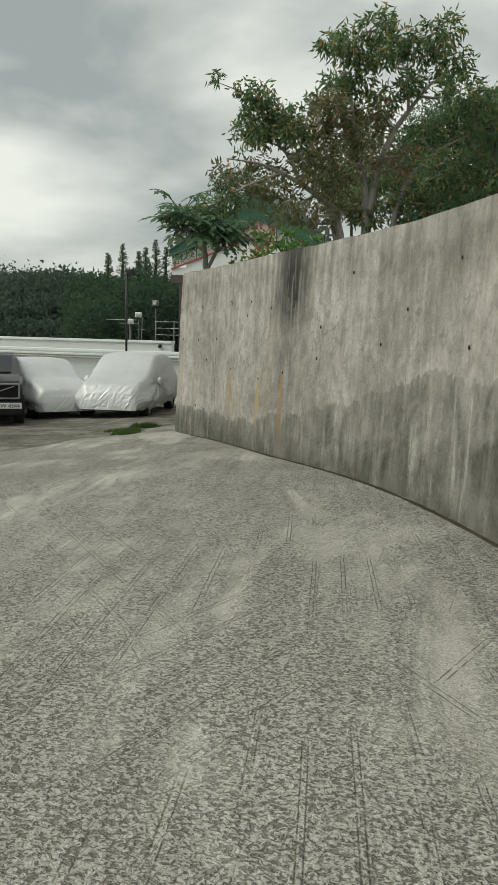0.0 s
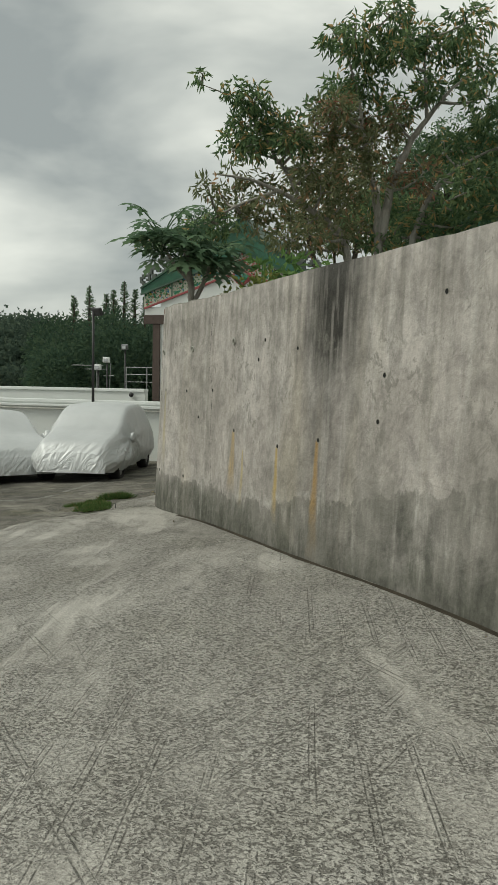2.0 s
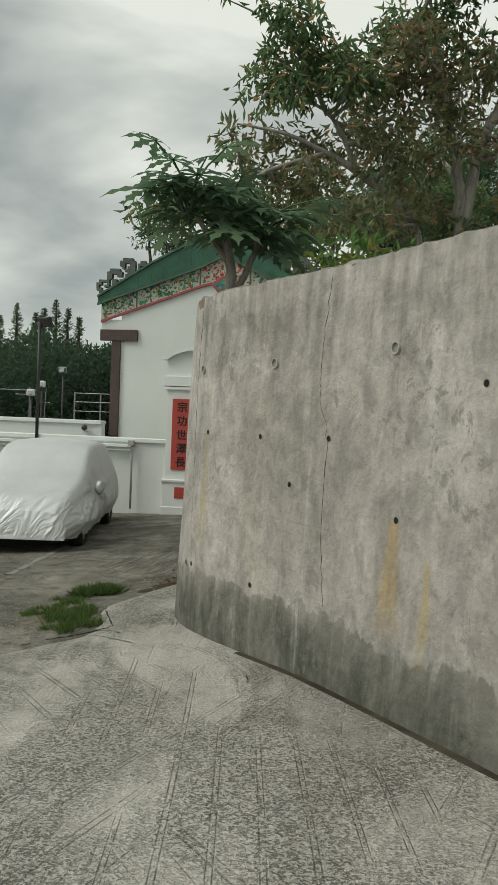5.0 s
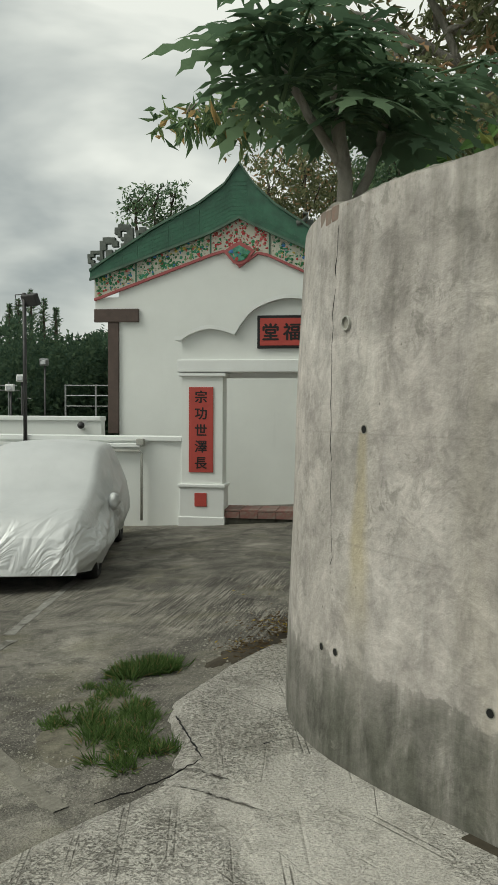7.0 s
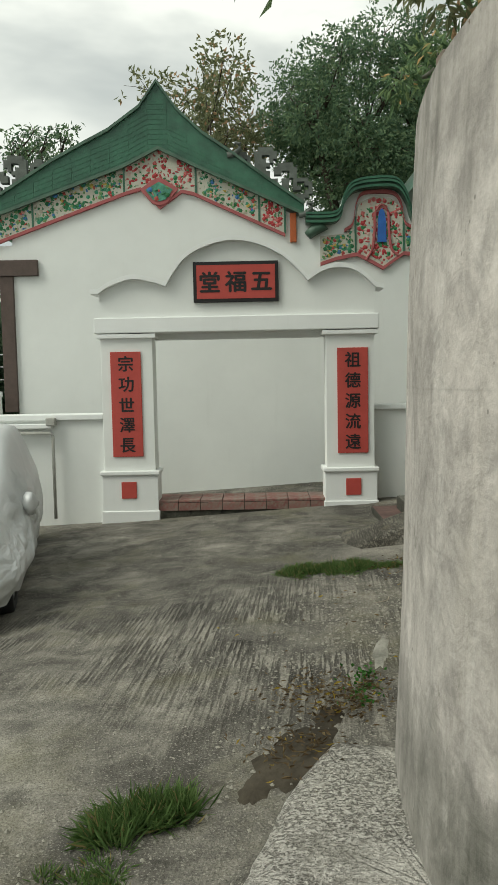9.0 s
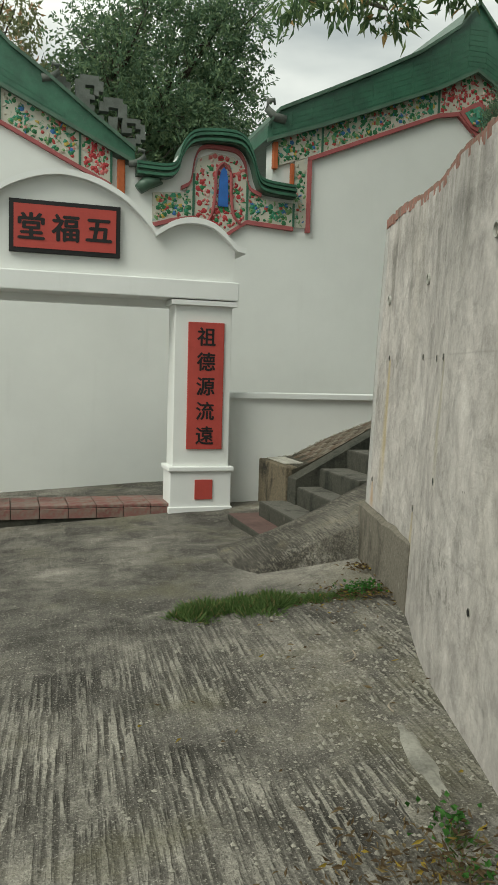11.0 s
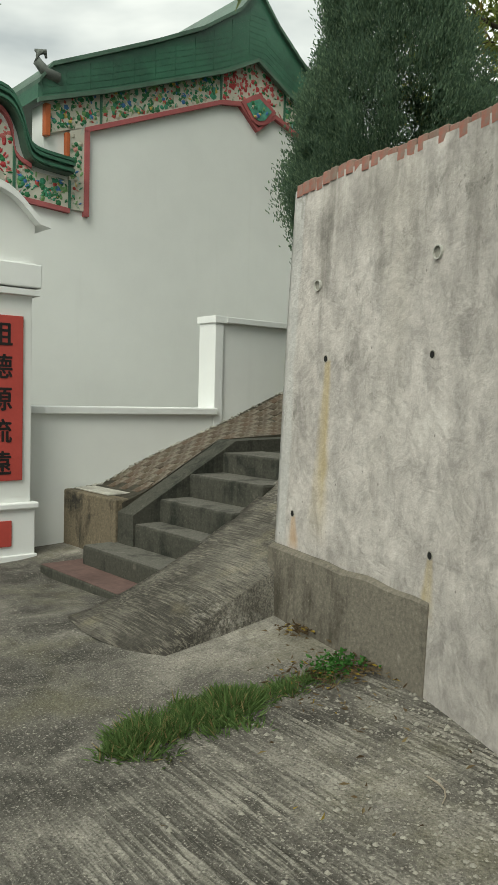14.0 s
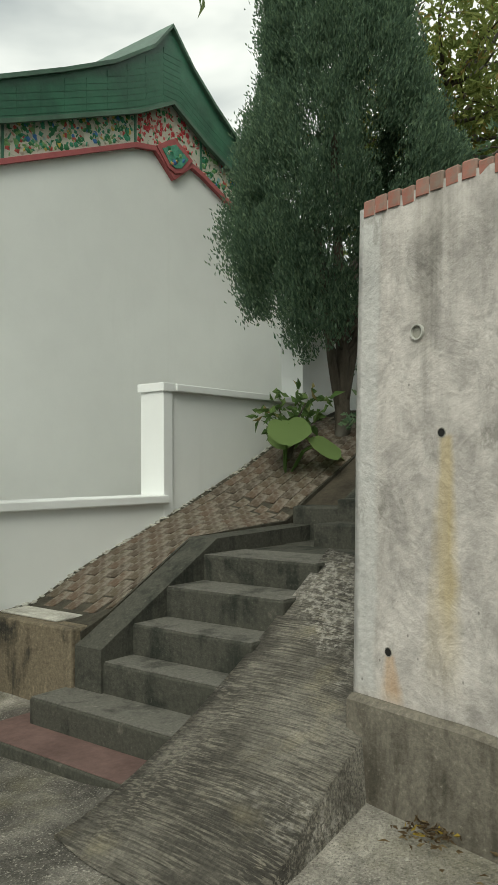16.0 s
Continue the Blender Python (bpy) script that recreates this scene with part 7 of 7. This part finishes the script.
foot_line = [wall_at(s, 0.0, -0.022)[0] for s in (3.0, 4.2, 5.4, 6.6, 7.8, 9.0, 10.2, 11.4, 12.6, 13.8, 15.0, 15.8)]
strip("foot_dirt", "dark mossy dirt gathered along the wall's foot", [(q.x, q.y) for q in foot_line], 0.045, M_SOIL, 0.033)
scatter("leaf_litter", "dry leaves caught along the wall's foot", "leaves", [(q.x - 0.05, q.y, 0.09) for q in foot_line[3:9]], 260, 0.035, L_DRY)
patch("cement_smear", "pale crumbling cement along the wall's foot", (-0.30, 16.17), 0.36, 0.055, 1.05, M_SMEAR, -0.014)


def twig(x, y, yaw, ln):
    bm = bmesh.new()
    d = Vector((math.cos(yaw), math.sin(yaw), 0))
    q = Vector((-d.y, d.x, 0))
    z = ground_z(x, y) - 0.014
    tube(bm, [Vector((x, y, z)) + d * ln * k / 4 + q * ln * 0.18 * math.sin(k * 0.8) for k in range(5)], [0.004, 0.0045, 0.004, 0.003, 0.002], 5)
    tagged(part("twig", bm, M_TWIG), "thin pale fallen twig on the concrete", "twig")


M_TWIG = mat_plain("pale_dry_twig", (0.30, 0.26, 0.20), 0.85, 0, 0.3, 30)
twig(0.277, 17.17, 3.74, 0.2)
twig(-0.1, 16.5, 0.8, 0.12)

# ---- pieces: bricks, tiles and pavers ----


def piece_mesh(name, w, d, h, bevel, material):
    bm = boxed(-w / 2, w / 2, -d / 2, d / 2, 0, h)
    bmesh.ops.bevel(bm, geom=[e for e in bm.edges if any(v.co.z > h * 0.5 for v in e.verts)], offset=bevel, segments=1, affect="EDGES")
    me = bpy.data.meshes.new(name)
    bm.to_mesh(me)
    bm.free()
    me.materials.append(material)
    return me


def lay(name, me, parent, m):
    ob = new(name, me)
    ob.parent = parent
    ob.matrix_basis = m
    return ob


def build_mortar():
    """Rough mortar bed that holds the brick course."""
    bm = bmesh.new()
    prev, s1 = None, WALL[-1][0] - 0.03
    k, n = 0, 240
    for k in range(n + 1):
        q = 13.8 + (s1 - 13.8) * k / n
        t = top_of_wall(q)
        h = 0.012 + 0.02 * noise.noise((q * 5, 1, 1)) + 0.012 * noise.noise((q * 17, 1, 1))
        row = [bm.verts.new(wall_at(q, z, o)[0]) for z, o in ((t - 0.02, 0.012), (t + h, 0.02), (t + h + 0.006, 0.12), (t - 0.02, 0.24))]
        if prev:
            for j in range(3):
                bm.faces.new((prev[j], row[j], row[j + 1], prev[j + 1]))
        prev = row
    bmesh.ops.recalc_face_normals(bm, faces=bm.faces[:])
    part("mortar_bed", bm, M_SMEAR, retaining_wall, "rough grey mortar between the bricks")


build_mortar()
brick_mesh = piece_mesh("brick", 0.072, 0.22, 0.075, 0.007, M_BRICK)
smeared_mesh = piece_mesh("brick", 0.078, 0.22, 0.075, 0.007, M_SMEARED)
s = 13.9
while s < WALL[-1][0] - 0.06:
    top = top_of_wall(s)
    p, n = wall_at(s, top, (0.1075 if s > 18.6 else 0.117) + random.uniform(-0.004, 0.004))
    a = math.atan2(n.y, n.x) - math.pi / 2
    broken = noise.noise((s * 1.7, 9, 9)) > (0.28 if s > 17.2 else -0.12) and s < 20
    if not broken:
        lay("brick", brick_mesh if s > 18.6 else smeared_mesh, retaining_wall, Matrix.Translation((p.x, p.y, top - (0.071 if s < 17.8 else 0.040) + random.uniform(-0.008, 0.006))) @ pose(0, 0, 0, random.uniform(-2, 2), random.uniform(-4, 4), math.degrees(a) + random.uniform(-3, 3)))
    s += 0.0795

tile_mesh = piece_mesh("sill_tile", 0.285, 0.29, 0.03, 0.005, M_TILE)
front_mesh = piece_mesh("sill_front_tile", 0.285, 0.02, 0.10, 0.003, M_TILE)
for k in range(8):
    u = 0.70 + k * 0.293
    for j in range(2):
        lay("sill_tile", tile_mesh, gate_sill, Matrix.Translation((u, 0.165 + j * 0.295, -0.163)))
    lay("sill_tile", front_mesh, gate_sill, Matrix.Translation((u, 0.018, -0.27)))

paver_mesh = piece_mesh("paver", 0.205, 0.100, 0.03, 0.004, M_PAVER)
row, v = 0, -0.60
while v < 0.22:
    u = 4.36 + (0.105 if row % 2 else 0.0)
    while u < 8.1:
        rise = bank_z(u + 0.1, v) - bank_z(u - 0.1, v)
        side = bank_z(u, v + 0.05) - bank_z(u, v - 0.05)
        lay("paver", paver_mesh, bank, Matrix.Translation((u, v, bank_z(u, v) - 0.023 + random.uniform(-0.002, 0.001))) @ pose(0, 0, 0, math.degrees(math.atan2(side, 0.1)) + random.uniform(-0.4, 0.4), -math.degrees(math.atan2(rise, 0.2)) + random.uniform(-0.4, 0.4), random.uniform(-0.8, 0.8)))
        u += 0.212 * math.cos(math.atan2(rise, 0.2))
    v += 0.107
    row += 1
